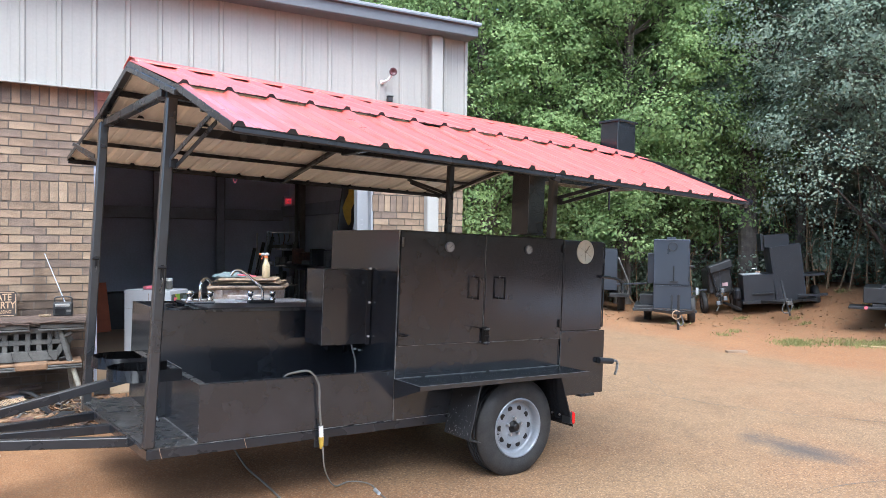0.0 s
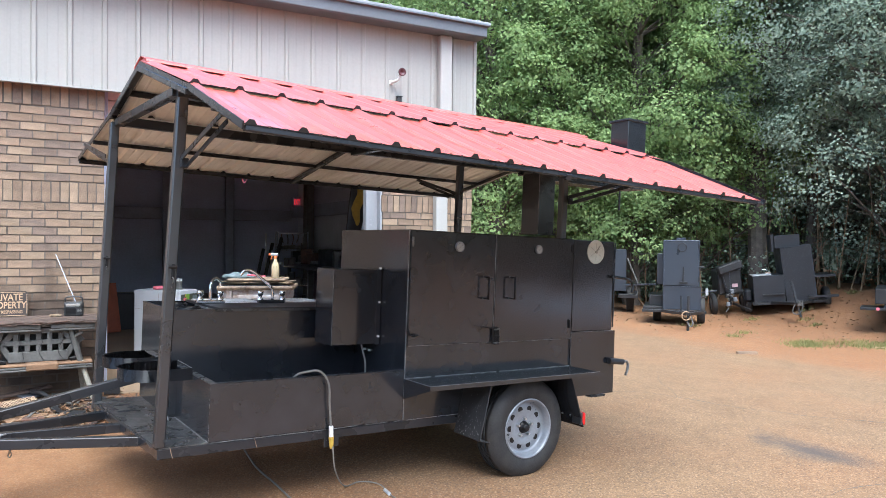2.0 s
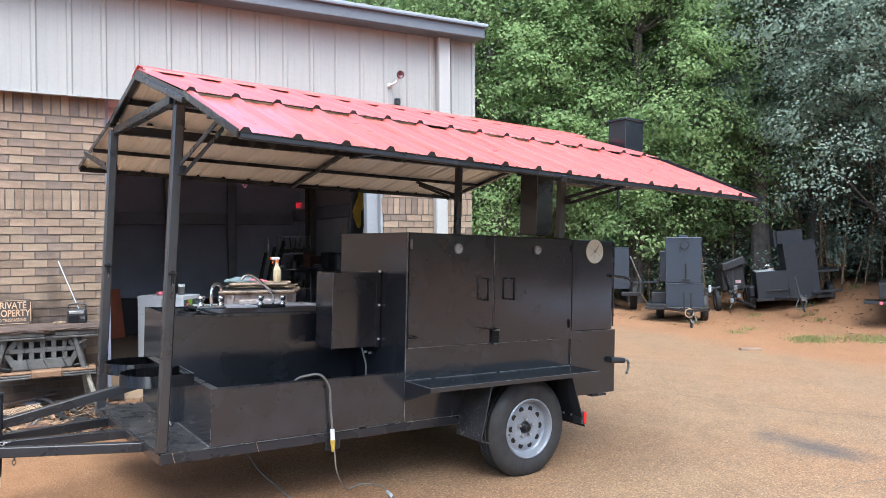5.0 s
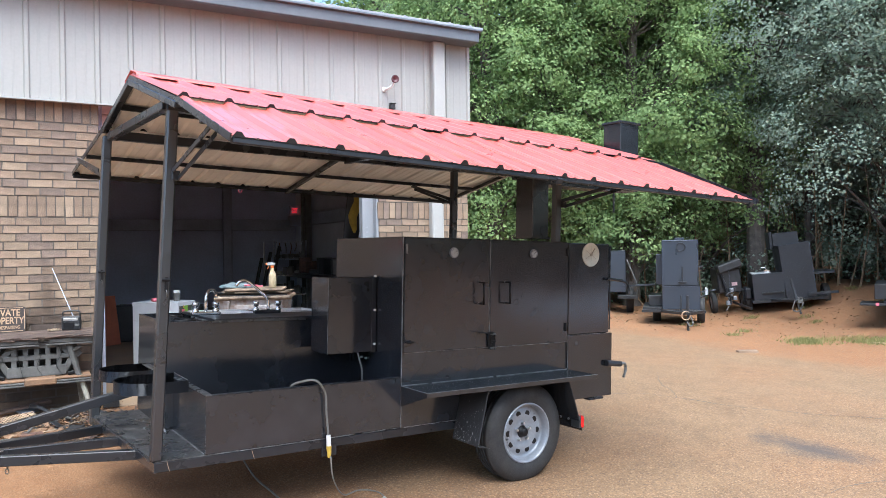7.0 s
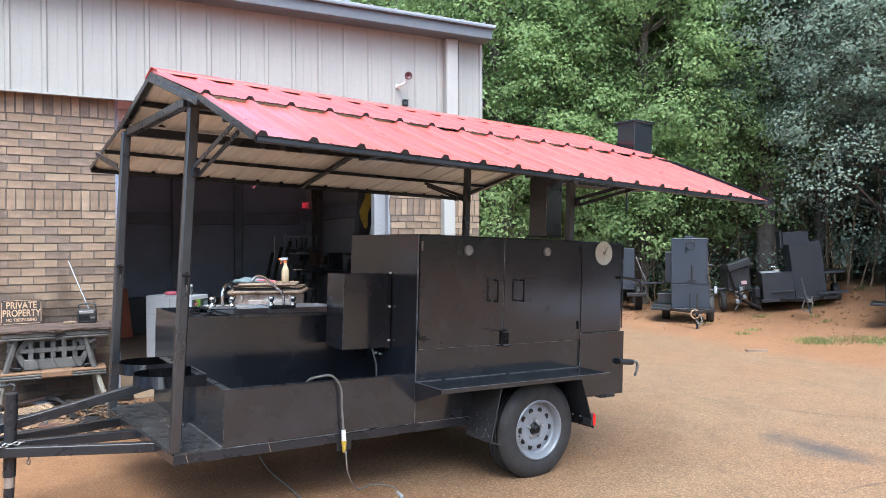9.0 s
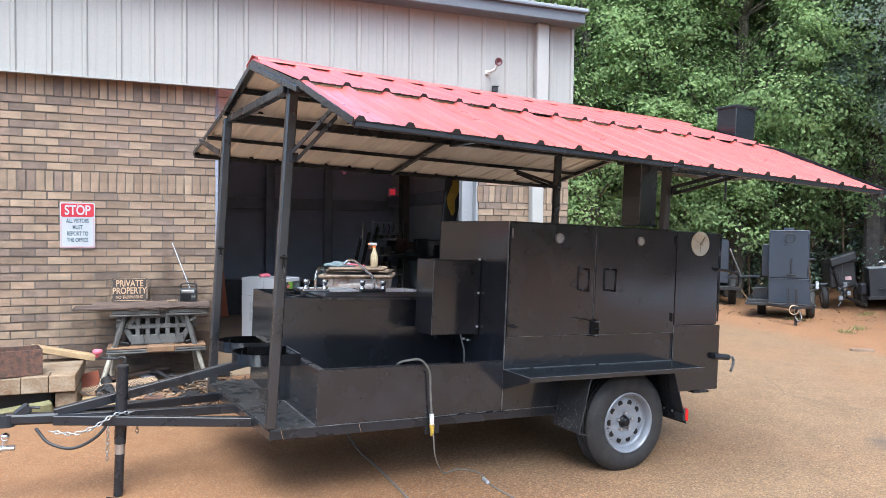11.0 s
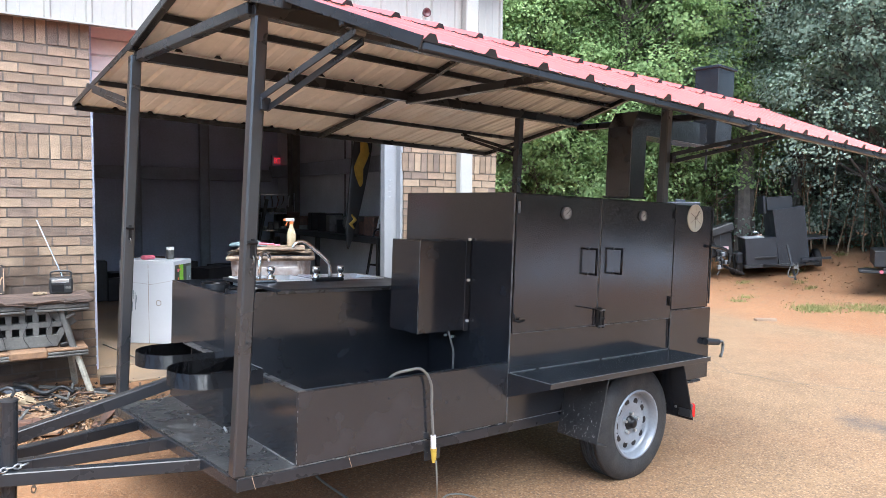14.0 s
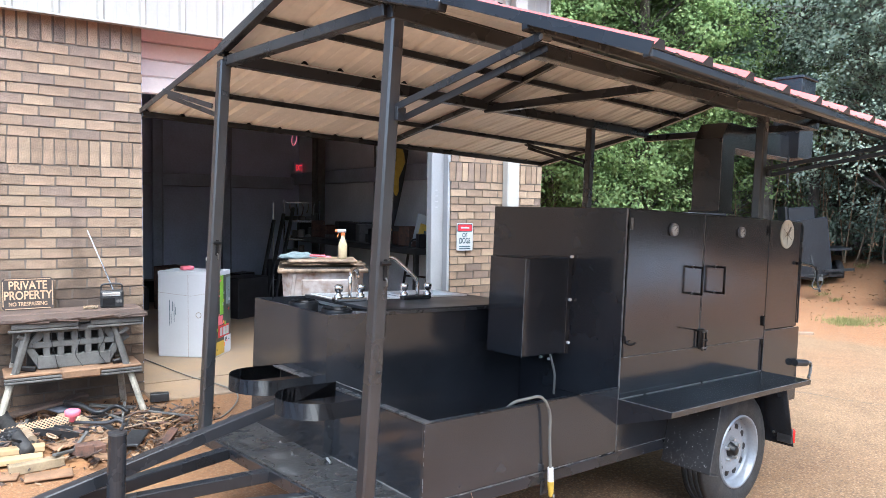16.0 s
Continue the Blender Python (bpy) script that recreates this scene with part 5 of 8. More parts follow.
for z, hz, hw in ((0.45, 0.045, 0.24), (0.577, 0.021, 0.27), (0.685, 0.026, 0.21)):
    box(bm, (-hw, -0.155, z - hz), (hw, -0.09, z + hz), 0.004)
for k in range(5):
    x = -0.18 + 0.09 * k
    box(bm, (x - 0.021, -0.152, 0.42), (x + 0.021, -0.093, 0.69), 0.003)
for s_ in (-1, 1):
    bar(bm, (0.19 * s_, -0.13, 0.69), (0.29 * s_, -0.13, 0.56), 0.03, 0.05, 0.003)
    bar(bm, (0.29 * s_, -0.13, 0.56), (0.36 * s_, -0.13, 0.61), 0.025, 0.06, 0.004)
    bar(bm, (0.29 * s_, -0.13, 0.56), (0.22 * s_, -0.13, 0.43), 0.03, 0.05, 0.003)
for k in range(22):
    box(bm, (-0.18 + 0.0168 * k, -0.158, 0.405), (-0.171 + 0.0168 * k, -0.125, 0.43), 0)
part("lattice_panel", bm, PANELGREY, wb, "pale grey plastic lattice panel")
bm = bmesh.new()
for k in range(3):
    x = -0.15 + 0.16 * k
    pipe(bm, curve_pts([(x, -0.165, 0.70), (x + 0.03 * math.sin(k), -0.168, 0.60), (x + 0.02 * math.cos(2 * k), -0.166, 0.50), (x + 0.04, -0.168, 0.40)], 4), 0.0025, 5)
part("loose_cord", bm, DULL, wb)
for s_ in (-1, 1):
    part("clamp_lever", barm((0.29 * s_, -0.17, 0.62), (0.36 * s_, -0.18, 0.66), 0.025, 0.03, 0.006), GREYPL, wb)
    part("black_bracket", barm((0.25 * s_, -0.17, 0.41), (0.36 * s_, -0.17, 0.43), 0.03, 0.035, 0.008), GRIP, wb)
# Dark sheet added so that the lattice holes look shaded.
part("back_panel", boxm((-0.30, 0.02, 0.40), (0.30, 0.035, 0.70), 0.004), DULL, wb)
part("lower_shelf", boxm((-0.45, -0.25, 0.375), (0.44, 0.06, 0.395), 0.006), RUSTWOOD, wb, "rust-stained lower shelf")
part("shelf_rail", boxm((-0.45, -0.262, 0.335), (0.44, -0.235, 0.350), 0.003), GREYPL, wb)
part("shelf_rail", boxm((-0.45, -0.262, 0.356), (0.44, -0.235, 0.372), 0.003), GREYPL, wb)
for k in range(9):
    part("shelf_rib", boxm((-0.44 + 0.105 * k, -0.259, 0.350), (-0.434 + 0.105 * k, -0.24, 0.356), 0.0), GREYPL, wb)
part("shelf_cloth", boxm((-0.10, -0.272, 0.335), (0.16, -0.05, 0.402), 0.012), RUSTWOOD, wb)
# flaking edge and dirt on the top
rq = random.Random(2)
for k in range(16):
    x = rq.uniform(-0.72, 0.46)
    x = min(x, 0.28)
    part("splinter", barm((x, -0.232 + rq.uniform(-0.012, 0.01), TOPZ - rq.uniform(0.0, 0.03)), (x + rq.uniform(0.08, 0.2), -0.236 + rq.uniform(-0.014, 0.01), TOPZ - rq.uniform(0.0, 0.035)), 0.016, 0.012, 0.003), WOODOLD, wb)

ps = thing("private_property_sign", "dark weathered sign with cream lettering leaning on brick", "sign", pose(-1.985, 7.49, ground_at(-1.9, 7.2) + TOPZ + 0.004, -8) @ Matrix.Diagonal((1, 1, 0.91, 1)))
part("sign_board", plate(bmesh.new(), -0.172, 0.172, 0.0, 0.265, -0.012, 0.0, 0.03), SIGNDARK, ps)
bm = bmesh.new()
for a, b in (((-0.15, -0.015, 0.008), (0.15, -0.012, 0.014)), ((-0.15, -0.015, 0.25), (0.15, -0.012, 0.256)), ((-0.166, -0.015, 0.03), (-0.16, -0.012, 0.235)), ((0.16, -0.015, 0.03), (0.166, -0.012, 0.235))):
    box(bm, a, b)
part("painted_border", bm, CREAM, ps)
words("lettering", "PRIVATE", 0.098, CREAM, ps, Matrix.Translation((0, -0.0135, 0.2)) @ FACE, 0.003, 0.70)
words("lettering", "PROPERTY", 0.098, CREAM, ps, Matrix.Translation((0, -0.0135, 0.118)) @ FACE, 0.003, 0.68)
words("lettering", "NO TRESPASSING", 0.045, CREAM, ps, Matrix.Translation((0, -0.0135, 0.048)) @ FACE, 0.003, 0.72)

rd = thing("radio", "small black portable radio with a raised antenna", "radio", pose(-1.425, 7.36, ground_at(-1.4, 7.3) + TOPZ + 0.004, 0, 0, -8) @ Matrix.Diagonal((1.2, 1.2, 1.3, 1)))
part("case", boxm((-0.07, -0.035, 0.0), (0.07, 0.035, 0.105), 0.012, 2), DULL, rd)
part("dial_panel", boxm((-0.055, -0.038, 0.072), (0.05, -0.034, 0.092), 0.003), ZINC, rd)
part("speaker_grille", boxm((-0.055, -0.037, 0.012), (0.02, -0.034, 0.062), 0.003), GRIP, rd)
part("carry_handle", pipe(bmesh.new(), curve_pts([(-0.06, 0, 0.10), (-0.058, 0, 0.135), (0.0, 0, 0.143), (0.058, 0, 0.135), (0.06, 0, 0.10)], 5), 0.006), DULL, rd)
part("antenna", rodm((0.01, 0.02, 0.10), (-0.14, 0.06, 0.46), 0.007, 0.005, 8), CHROME, rd, "telescopic chrome antenna")
for dx in (0.035, 0.052):
    part("knob", disc(bmesh.new(), (dx, -0.035, 0.04), (0, -1, 0), 0.009, 0.008, 12), GREYPL, rd)
bm = bmesh.new()
for k in range(5):
    a = k * 1.256
    pipe(bm, [(0.028 * math.cos(a + t) + 0.01 * k - 0.02, 0.02 * math.sin(a + t), 0.012 + 0.008 * math.sin(3 * t + k)) for t in [0.5 * j for j in range(10)]], 0.006, 6)
single("string_bundle", bm, STONE, "tangled bundle of pale cord on the bench", "cord", pose(-1.58, 7.33, ground_at(-1.6, 7.3) + TOPZ + 0.006))

# ---- stone table with a rusty box and lumber ----
gz = ground_at(-2.8, 6.5) - 0.08
tb = thing("stone_table", "low table of rough stained stone slabs", "table", pose(-2.95, 6.42, gz))
rs = random.Random(8)
for k in range(6):
    x = -0.60 + 0.2 * k
    part("stone", boxm((x + 0.002, -0.25 + rs.uniform(-0.008, 0.008), 0.262), (x + 0.197, -0.05, 0.398 + rs.uniform(-0.008, 0.008)), 0.008, 2), STONE, tb)
part("top_slab", boxm((-0.60, -0.048, 0.27), (0.60, 0.62, 0.396), 0.012, 2), STONE, tb, "rust-stained stone slab")
# One dark block stands for junk and shade under the table.
single("dark_crate", boxm((-0.44, -0.02, 0.0), (0.40, 0.3, 0.26), 0.01), DULL, "dark block for the junk and shade under the stone table", "crate", pose(-2.95, 6.42, ground_at(-2.9, 6.5)))
part("stone_leg", boxm((0.44, -0.20, -0.05), (0.60, 0.30, 0.25), 0.015, 2), STONE, tb)
part("stone_leg", boxm((-0.62, -0.2, -0.05), (-0.46, 0.30, 0.25), 0.015, 2), STONE, tb)
rb = thing("rusty_box", "open rusty steel box on the stone table", "box", pose(-2.78, 6.34, gz + 0.402, 0, 0, 14) @ Matrix.Diagonal((0.8, 1, 1, 1)))
for a, b in (((-0.19, -0.13, 0), (0.19, -0.122, 0.21)), ((-0.19, 0.122, 0), (0.19, 0.13, 0.21)), ((-0.19, -0.122, 0), (-0.182, 0.122, 0.21)), ((0.182, -0.122, 0), (0.19, 0.122, 0.21))):
    part("side", boxm(a, b, 0.002), RUST, rb)
part("bottom", boxm((-0.182, -0.122, 0.0), (0.182, 0.122, 0.008), 0), RUST, rb)
for k, (x0, y0, x1, y1, z) in enumerate(((-2.73, 6.88, -2.265, 6.94, 0.425), (-2.80, 7.02, -2.29, 7.07, 0.41))):
    m, n_ = frame_to((x0, y0, gz + z + 0.1), (x1, y1, gz + z - 0.02))
    ob = part("lumber", boxm((0, -0.068, -0.026), (n_, 0.068, 0.026), 0.004), WOODNEW)
    ob.matrix_world = m
    tagged(ob, "pale sawn board laid across the stone table", "board", "boards on the stone table")
fw = part("lumber", boxm((-0.5, -0.05, -0.05), (0.36, 0.05, 0.05), 0.012), MOSSY)
fw.matrix_world = pose(-2.87, 6.05, gz + 0.125, 4, -4, 16)
tagged(fw, "mossy squared timber lying in front of the stones", "timber")

# ---- scrap heap by the wall ----
rng = random.Random(7)


def chip_mat():
    """Flakes from charred black through bark brown to fresh tan, one tone a flake."""
    m = mat("wood_chips", (0.1, 0.06, 0.04), 0.9, 0, 0.4, 5, 40, 0.2)
    n, l = m.node_tree.nodes, m.node_tree.links
    geo, r = n.new("ShaderNodeNewGeometry"), n.new("ShaderNodeValToRGB")
    for k, (at, c) in enumerate(((0.0, (0.014, 0.012, 0.011)), (0.3, (0.05, 0.034, 0.025)), (0.55, (0.13, 0.075, 0.042)), (0.82, (0.22, 0.115, 0.05)), (1.0, (0.30, 0.21, 0.13)))):
        e = r.color_ramp.elements[k] if k < 2 else r.color_ramp.elements.new(at)
        e.position, e.color = at, (*c, 1)
    l.new(geo.outputs["Random Per Island"], r.inputs[0]), l.new(r.outputs[0], n["Principled BSDF"].inputs["Base Color"])
    return m


def scrap_shape(kind):
    bm = bmesh.new()
    if kind == 0:
        L, w, h = rng.uniform(0.1, 0.42), rng.uniform(0.012, 0.06), rng.uniform(0.004, 0.014)
        box(bm, (-L / 2, -w / 2, 0), (L / 2, w / 2, h), 0.003)
    elif kind == 1:
        L = rng.uniform(0.03, 0.09)
        box(bm, (-L / 2, -L / 3, 0), (L / 2, L / 3, L * 0.4), 0.006)
    else:
        L = rng.uniform(0.04, 0.15)
        n_ = rng.randint(5, 7)
        pts = [(L * rng.uniform(0.3, 0.6) * math.cos(2 * math.pi * k / n_), L * rng.uniform(0.25, 0.5) * math.sin(2 * math.pi * k / n_)) for k in range(n_)]
        lo_, hi_ = [bm.verts.new((x, y, 0)) for x, y in pts], [bm.verts.new((x, y, rng.uniform(0.006, 0.02))) for x, y in pts]
        bm.faces.new(lo_[::-1]), bm.faces.new(hi_)
        for k in range(n_):
            bm.faces.new((lo_[k], lo_[(k + 1) % n_], hi_[(k + 1) % n_], hi_[k]))
    return bm


SCRAPMATS = [WOODOLD, DULL, RUSTWOOD, GREYPL, GRIP, RUSTWOOD, WOODOLD, RUST, STONE]
SHAPES = [(mesh_of("scrap", scrap_shape((0, 2, 2, 0, 2, 0, 1)[k % 7]), SCRAPMATS[k % 9])) for k in range(27)]


def heap(x, y):
    d = math.hypot((x + 1.82) / 0.95, (y - 6.62) / 0.75)
    return max(0.0, 0.05 * (1 - d))


pile = thing("scrap_pile", "heap of broken wood, brick and plastic scrap", "debris", pose(0, 0, 0), kind="stuff")
bm = bmesh.new()
N = 26
gv = [[bm.verts.new((-2.95 + 2.0 * i / N, 5.65 + 1.9 * j / N, 0)) for j in range(N + 1)] for i in range(N + 1)]
for row in gv:
    for v in row:
        v.co.z = ground_at(v.co.x, v.co.y) - 0.015 + heap(v.co.x, v.co.y) + 0.03 * noise.noise(v.co * 5) * (heap(v.co.x, v.co.y) > 0)
for i in range(N):
    for j in range(N):
        bm.faces.new((gv[i][j], gv[i + 1][j], gv[i + 1][j + 1], gv[i][j + 1])).smooth = True
part("litter_bed", bm, mat("litter_soil", (0.235, 0.115, 0.046), 0.95, 0, 0.4, 9, 60, 0.6), pile)
for k in range(150):
    while True:
        x, y = rng.gauss(-1.80, 0.45), rng.gauss(6.62, 0.36)
        if -2.95 < x < -0.85 and not (x < -1.85 and y < 6.42) and (6.0 if x < -1.6 else 6.25) < y < 7.35 and not (x < -2.3 and y > 6.1):
            break
    ob = new("scrap", SHAPES[rng.randrange(27)])
    ob.parent = pile
    ob.matrix_world = pose(x, y, ground_at(x, y) + heap(x, y) + rng.uniform(0, 0.03), rng.gauss(0, 14), rng.gauss(0, 14), rng.uniform(0, 360)) @ Matrix.Scale(rng.choice((0.7, 0.85, 1.0, 1.25)), 4)
v_, f_ = [], []
for k in range(3600):
    x, y = rng.gauss(-1.72, 0.47), rng.gauss(6.6, 0.38)
    if x < -2.9 or x > -0.7 or y > 7.4 or (x < -2.3 and y > 6.1) or y < (5.95 if x < -1.6 else 6.1) - 0.1 * abs(rng.gauss(0, 1)) or (x < -1.6 and y < 6.5 and rng.random() < 0.7):
        continue
    # bent flakes of bark, shavings, shards and dead leaves
    L, w = rng.choice((0.02, 0.03, 0.045, 0.08)) * rng.uniform(0.7, 1.3), rng.uniform(0.006, 0.022)
    m = pose(x, y, ground_at(x, y) + heap(x, y) + rng.uniform(-0.004, 0.03), rng.gauss(0, 24), rng.gauss(0, 22), rng.uniform(0, 360))
    i0 = len(v_)
    for px, py, pz in ((-L / 2, -w / 2, 0), (0, -w / 2 * rng.uniform(0.6, 1.4), w * rng.uniform(0.1, 0.5)), (L / 2, -w / 3, 0), (L / 2, w / 3, 0.002), (0, w / 2, w * 0.4), (-L / 2, w / 2, 0)):
        v_.append(tuple(m @ Vector((px, py, pz))))
    f_ += [(i0, i0 + 1, i0 + 4, i0 + 5), (i0 + 1, i0 + 2, i0 + 3, i0 + 4)]
me = bpy.data.meshes.new("wood_chips")
me.from_pydata(v_, [], f_)
me.materials.append(chip_mat())
chips = new("wood_chips", me)
chips.parent = pile
tagged(chips, "bark flakes, shavings and dead leaves", kind="stuff")
WOODPALE = mat("grey_tan_board", (0.24, 0.185, 0.115), 0.8, 0, 0.3, 9, 60, 0.4)


def offcut(a, b, w, h, material, words, noun="offcut"):
    """A length of board, bar or slab lying on the heap from a to b."""
    ob = part("offcut", barm((0, 0, 0), tuple(Vector(b) - Vector(a)), w, h, 0.004), material)
    ob.matrix_world = Matrix.Translation(a)
    return tagged(ob, words + " " + noun + " lying on the scrap heap", noun, "offcuts on the scrap heap")


for spot in (((-2.32, 6.37, 0.185), (-1.98, 6.35, 0.185), 0.085, 0.035, WOODNEW, "pale sawn", "board"), ((-2.33, 6.28, 0.155), (-2.00, 6.245, 0.155), 0.09, 0.035, WOODNEW, "pale sawn", "board"), ((-2.19, 6.09, 0.15), (-1.90, 6.115, 0.155), 0.07, 0.055, WOODPALE, "short grey weathered", "board"),
             ((-1.80, 7.02, 0.195), (-1.64, 6.62, 0.165), 0.11, 0.032, WOODPALE, "long grey-tan", "board"), ((-2.2, 7.15, 0.19), (-1.62, 7.32, 0.25), 0.10, 0.025, WOODOLD, "dark brown weathered", "board"),
             ((-1.83, 6.20, 0.175), (-1.72, 6.19, 0.175), 0.075, 0.07, RUST, "rusty square steel", "offcut"), ((-1.715, 6.25, 0.175), (-1.69, 6.14, 0.17), 0.07, 0.06, RUST, "rusty square steel", "offcut"),
             ((-1.95, 6.36, 0.165), (-1.72, 6.42, 0.18), 0.13, 0.012, RUSTWOOD, "rust-stained flat", "board"), ((-1.80, 6.46, 0.185), (-1.58, 6.36, 0.17), 0.11, 0.012, RUSTWOOD, "rust-stained flat", "board"), ((-1.76, 6.12, 0.14), (-1.56, 6.06, 0.14), 0.09, 0.02, RUSTWOOD, "rust-stained flat", "board"), ((-1.64, 6.30, 0.16), (-1.50, 6.44, 0.17), 0.06, 0.018, RUSTWOOD, "rust-stained narrow", "board"),
             ((-2.12, 5.95, 0.135), (-1.87, 5.93, 0.135), 0.13, 0.014, RUSTWOOD, "flat rusty", "slab"), ((-2.36, 6.08, 0.135), (-2.14, 6.03, 0.135), 0.14, 0.014, RUSTWOOD, "flat rusty", "slab"), ((-2.31, 6.20, 0.15), (-2.24, 6.62, 0.19), 0.05, 0.015, RUSTWOOD, "rust-stained narrow", "board"),
             ((-1.86, 7.32, 0.20), (-1.76, 7.08, 0.205), 0.16, 0.016, BLUEGREY, "slate blue plastic", "sheet"), ((-1.52, 6.17, 0.16), (-1.41, 6.37, 0.19), 0.12, 0.016, DULL, "dark steel", "plate"), ((-1.16, 7.30, 0.165), (-1.02, 7.28, 0.165), 0.07, 0.065, DULL, "black steel", "offcut"),
             ((-1.35, 6.95, 0.15), (-1.10, 7.06, 0.15), 0.05, 0.02, RUSTWOOD, "rust-stained narrow", "board"), ((-1.42, 6.70, 0.15), (-1.18, 6.62, 0.14), 0.08, 0.016, RUSTWOOD, "rust-stained flat", "board"), ((-1.10, 6.85, 0.14), (-1.0, 6.98, 0.14), 0.06, 0.03, WOODOLD, "brown broken", "board")):
    offcut(*spot)
bm = barm((0, 0, 0), (0.275, -0.26, -0.01), 0.10, 0.008, 0.001)
for side in (-1, 1):
    bar(bm, (0.033 * side, 0.035 * side, 0.022), (0.275 + 0.033 * side, -0.26 + 0.035 * side, 0.012), 0.008, 0.045, 0)
single("steel_channel", bm, DULL, "black steel channel lying on the scrap heap", "channel", pose(-2.02, 6.72, 0.185))
single("charred_log", smooth_all(rodm((0, 0, 0), (0.11, -0.82, -0.03), 0.05, 0.042, 12)), RUBBER, "charred black log lying across the heap", "log", pose(-2.19, 7.12, 0.215))
single("stub_log", rodm((0, 0, 0), (0.05, -0.28, -0.01), 0.035, 0.032, 10), STONE, "short grey log stub on the heap", "log", pose(-2.09, 6.78, 0.20))
bm = bmesh.new()
for k in range(5):
    box(bm, (-0.05 + 0.018 * k, -0.06 + 0.02 * (k % 3), 0.01 * k), (0.02 + 0.016 * k, 0.03 + 0.016 * (k % 2), 0.03 + 0.014 * k), 0.01)
single("plastic_lump", bm, DULL, "melted black plastic lump on the heap", "plastic", pose(-2.2, 6.60, 0.165, 0, 0, 25))
single("wire_coil", lathe(bmesh.new(), [(-0.005, 0.04), (0.005, 0.04), (0.005, 0.031), (-0.005, 0.031), (-0.005, 0.04)], 18, pose(-1.925, 6.50, 0.20, 25, -60, 0)), CREAM, "small coil of pale wire on the heap", "wire")
single("bent_lath", pipe(bmesh.new(), curve_pts([(-1.44, 6.77, 0.17), (-1.34, 6.66, 0.165), (-1.22, 6.64, 0.155), (-1.13, 6.72, 0.15), (-1.06, 6.82, 0.145)], 6), 0.008, 6), WOODNEW, "thin bent lath on the heap's edge", "lath")
bm = boxm((-0.08, -0.008, 0.0), (0.08, 0.008, 0.2), 0.003)
single("orange_sheet", bm, ORANGESHEET, "faded orange sheet leaning beside the stone table", "sheet", pose(-2.325, 7.14, 0.07, -18, -9, 10) @ Matrix.Diagonal((1.4, 1, 1, 1)))
bm = bmesh.new()
for j in range(2):
    pipe(bm, curve_pts([(-1.78, 7.14 + 0.08 * j, 0.24), (-1.70, 7.0 + 0.05 * j, 0.25), (-1.6, 6.86, 0.22), (-1.48, 6.9, 0.24), (-1.40, 6.84, 0.2)], 8), 0.014, 8)
single("hose", bm, DULL, "dark hose tangled on the scrap heap", "hose")
bm = bmesh.new()
for row in range(3):
    for k in range(26):
        x, y = 0.024 * k, 0.026 * row
        for s_ in (-1, 1):
            bar(bm, (x, y, 0), (x + 0.012, y + 0.013 * s_, 0.003), 0.005, 0.004, 0)
            bar(bm, (x + 0.012, y + 0.013 * s_, 0.003), (x + 0.024, y, 0), 0.005, 0.004, 0)
single("metal_mesh", bm, CREAM, "strip of expanded yellow metal mesh", "mesh strip", pose(-2.35, 6.60, 0.185, 40, -4.7, 9))

# ---- doorway: carton, bin, spray bottle ----
cx = thing("carton", "tall white cardboard carton with a bright printed side", "carton", pose(-0.365, 9.0, SLAB, 0, 0, -40) @ Matrix.Scale(0.955, 4))
part("carton_body", boxm((-0.32, -0.20, 0), (0.32, 0.22, 0.93), 0.006), CARD, cx)
part("flap", boxm((-0.32, -0.203, 0.89), (0.32, -0.20, 0.93), 0.001), CARD, cx)
for k, (z0, z1) in enumerate(((0.34, 0.62), (0.36, 0.47), (0.5, 0.6), (0.38, 0.58), (0.46, 0.54))):
    part("text_bar", boxm((-0.19 + 0.017 * k, -0.2015, z0), (-0.184 + 0.017 * k, -0.2005, z1), 0), SIGNTEAL, cx)
part("crease", barm((-0.32, -0.2005, 0.70), (0.05, -0.2005, 0.665), 0.003, 0.002, 0), STONE, cx)
part("crease", barm((0.05, -0.2005, 0.665), (0.32, -0.2005, 0.715), 0.003, 0.002, 0), STONE, cx)
part("fold_line", boxm((0.02, -0.2012, 0.0), (0.024, -0.2003, 0.93), 0), STONE, cx)
part("stamp_ring", lathe(bmesh.new(), [(0, 0.032), (0.002, 0.032), (0.002, 0.026), (0, 0.026)], 20, Matrix.Translation((0.14, -0.2005, 0.46)) @ Matrix.Rotation(radians(-90), 4, "Z")), STONE, cx)
for y0, y1, z0, z1, mt in ((-0.155, 0.195, 0.16, 0.88, PRINTDARK), (-0.06, 0.02, 0.45, 0.88, GREEN), (-0.155, 0.04, 0.02, 0.16, YELLOW), (0.04, 0.195, 0.02, 0.2, CARD), (-0.10, 0.16, 0.2, 0.33, PRINTRED), (0.09, 0.18, 0.55, 0.85, TEAL), (-0.10, 0.0, 0.34, 0.44, PINK)):
    k = {PRINTDARK: 0, GREEN: 1}.get(mt, 2)
    part("printed_panel", boxm((0.3205, y0 * 1.1, z0), (0.322 + 0.0012 * k, y1 * 1.1, z1), 0), mt, cx, "printed side panel")
rp = random.Random(12)
for k in range(34):
    y, z, w, h = rp.uniform(-0.17, 0.17), rp.uniform(0.05, 0.86), rp.uniform(0.012, 0.04), rp.uniform(0.012, 0.05)
    part("printed_patch", boxm((0.3245, y, z), (0.3255 + 0.0004 * (k % 4), y + w, z + h), 0), rp.choice((GREEN, PRINTRED, YELLOW, PRINTDARK, PINK, TEAL, CARD, ORANGE, PRINTDARK)), cx)
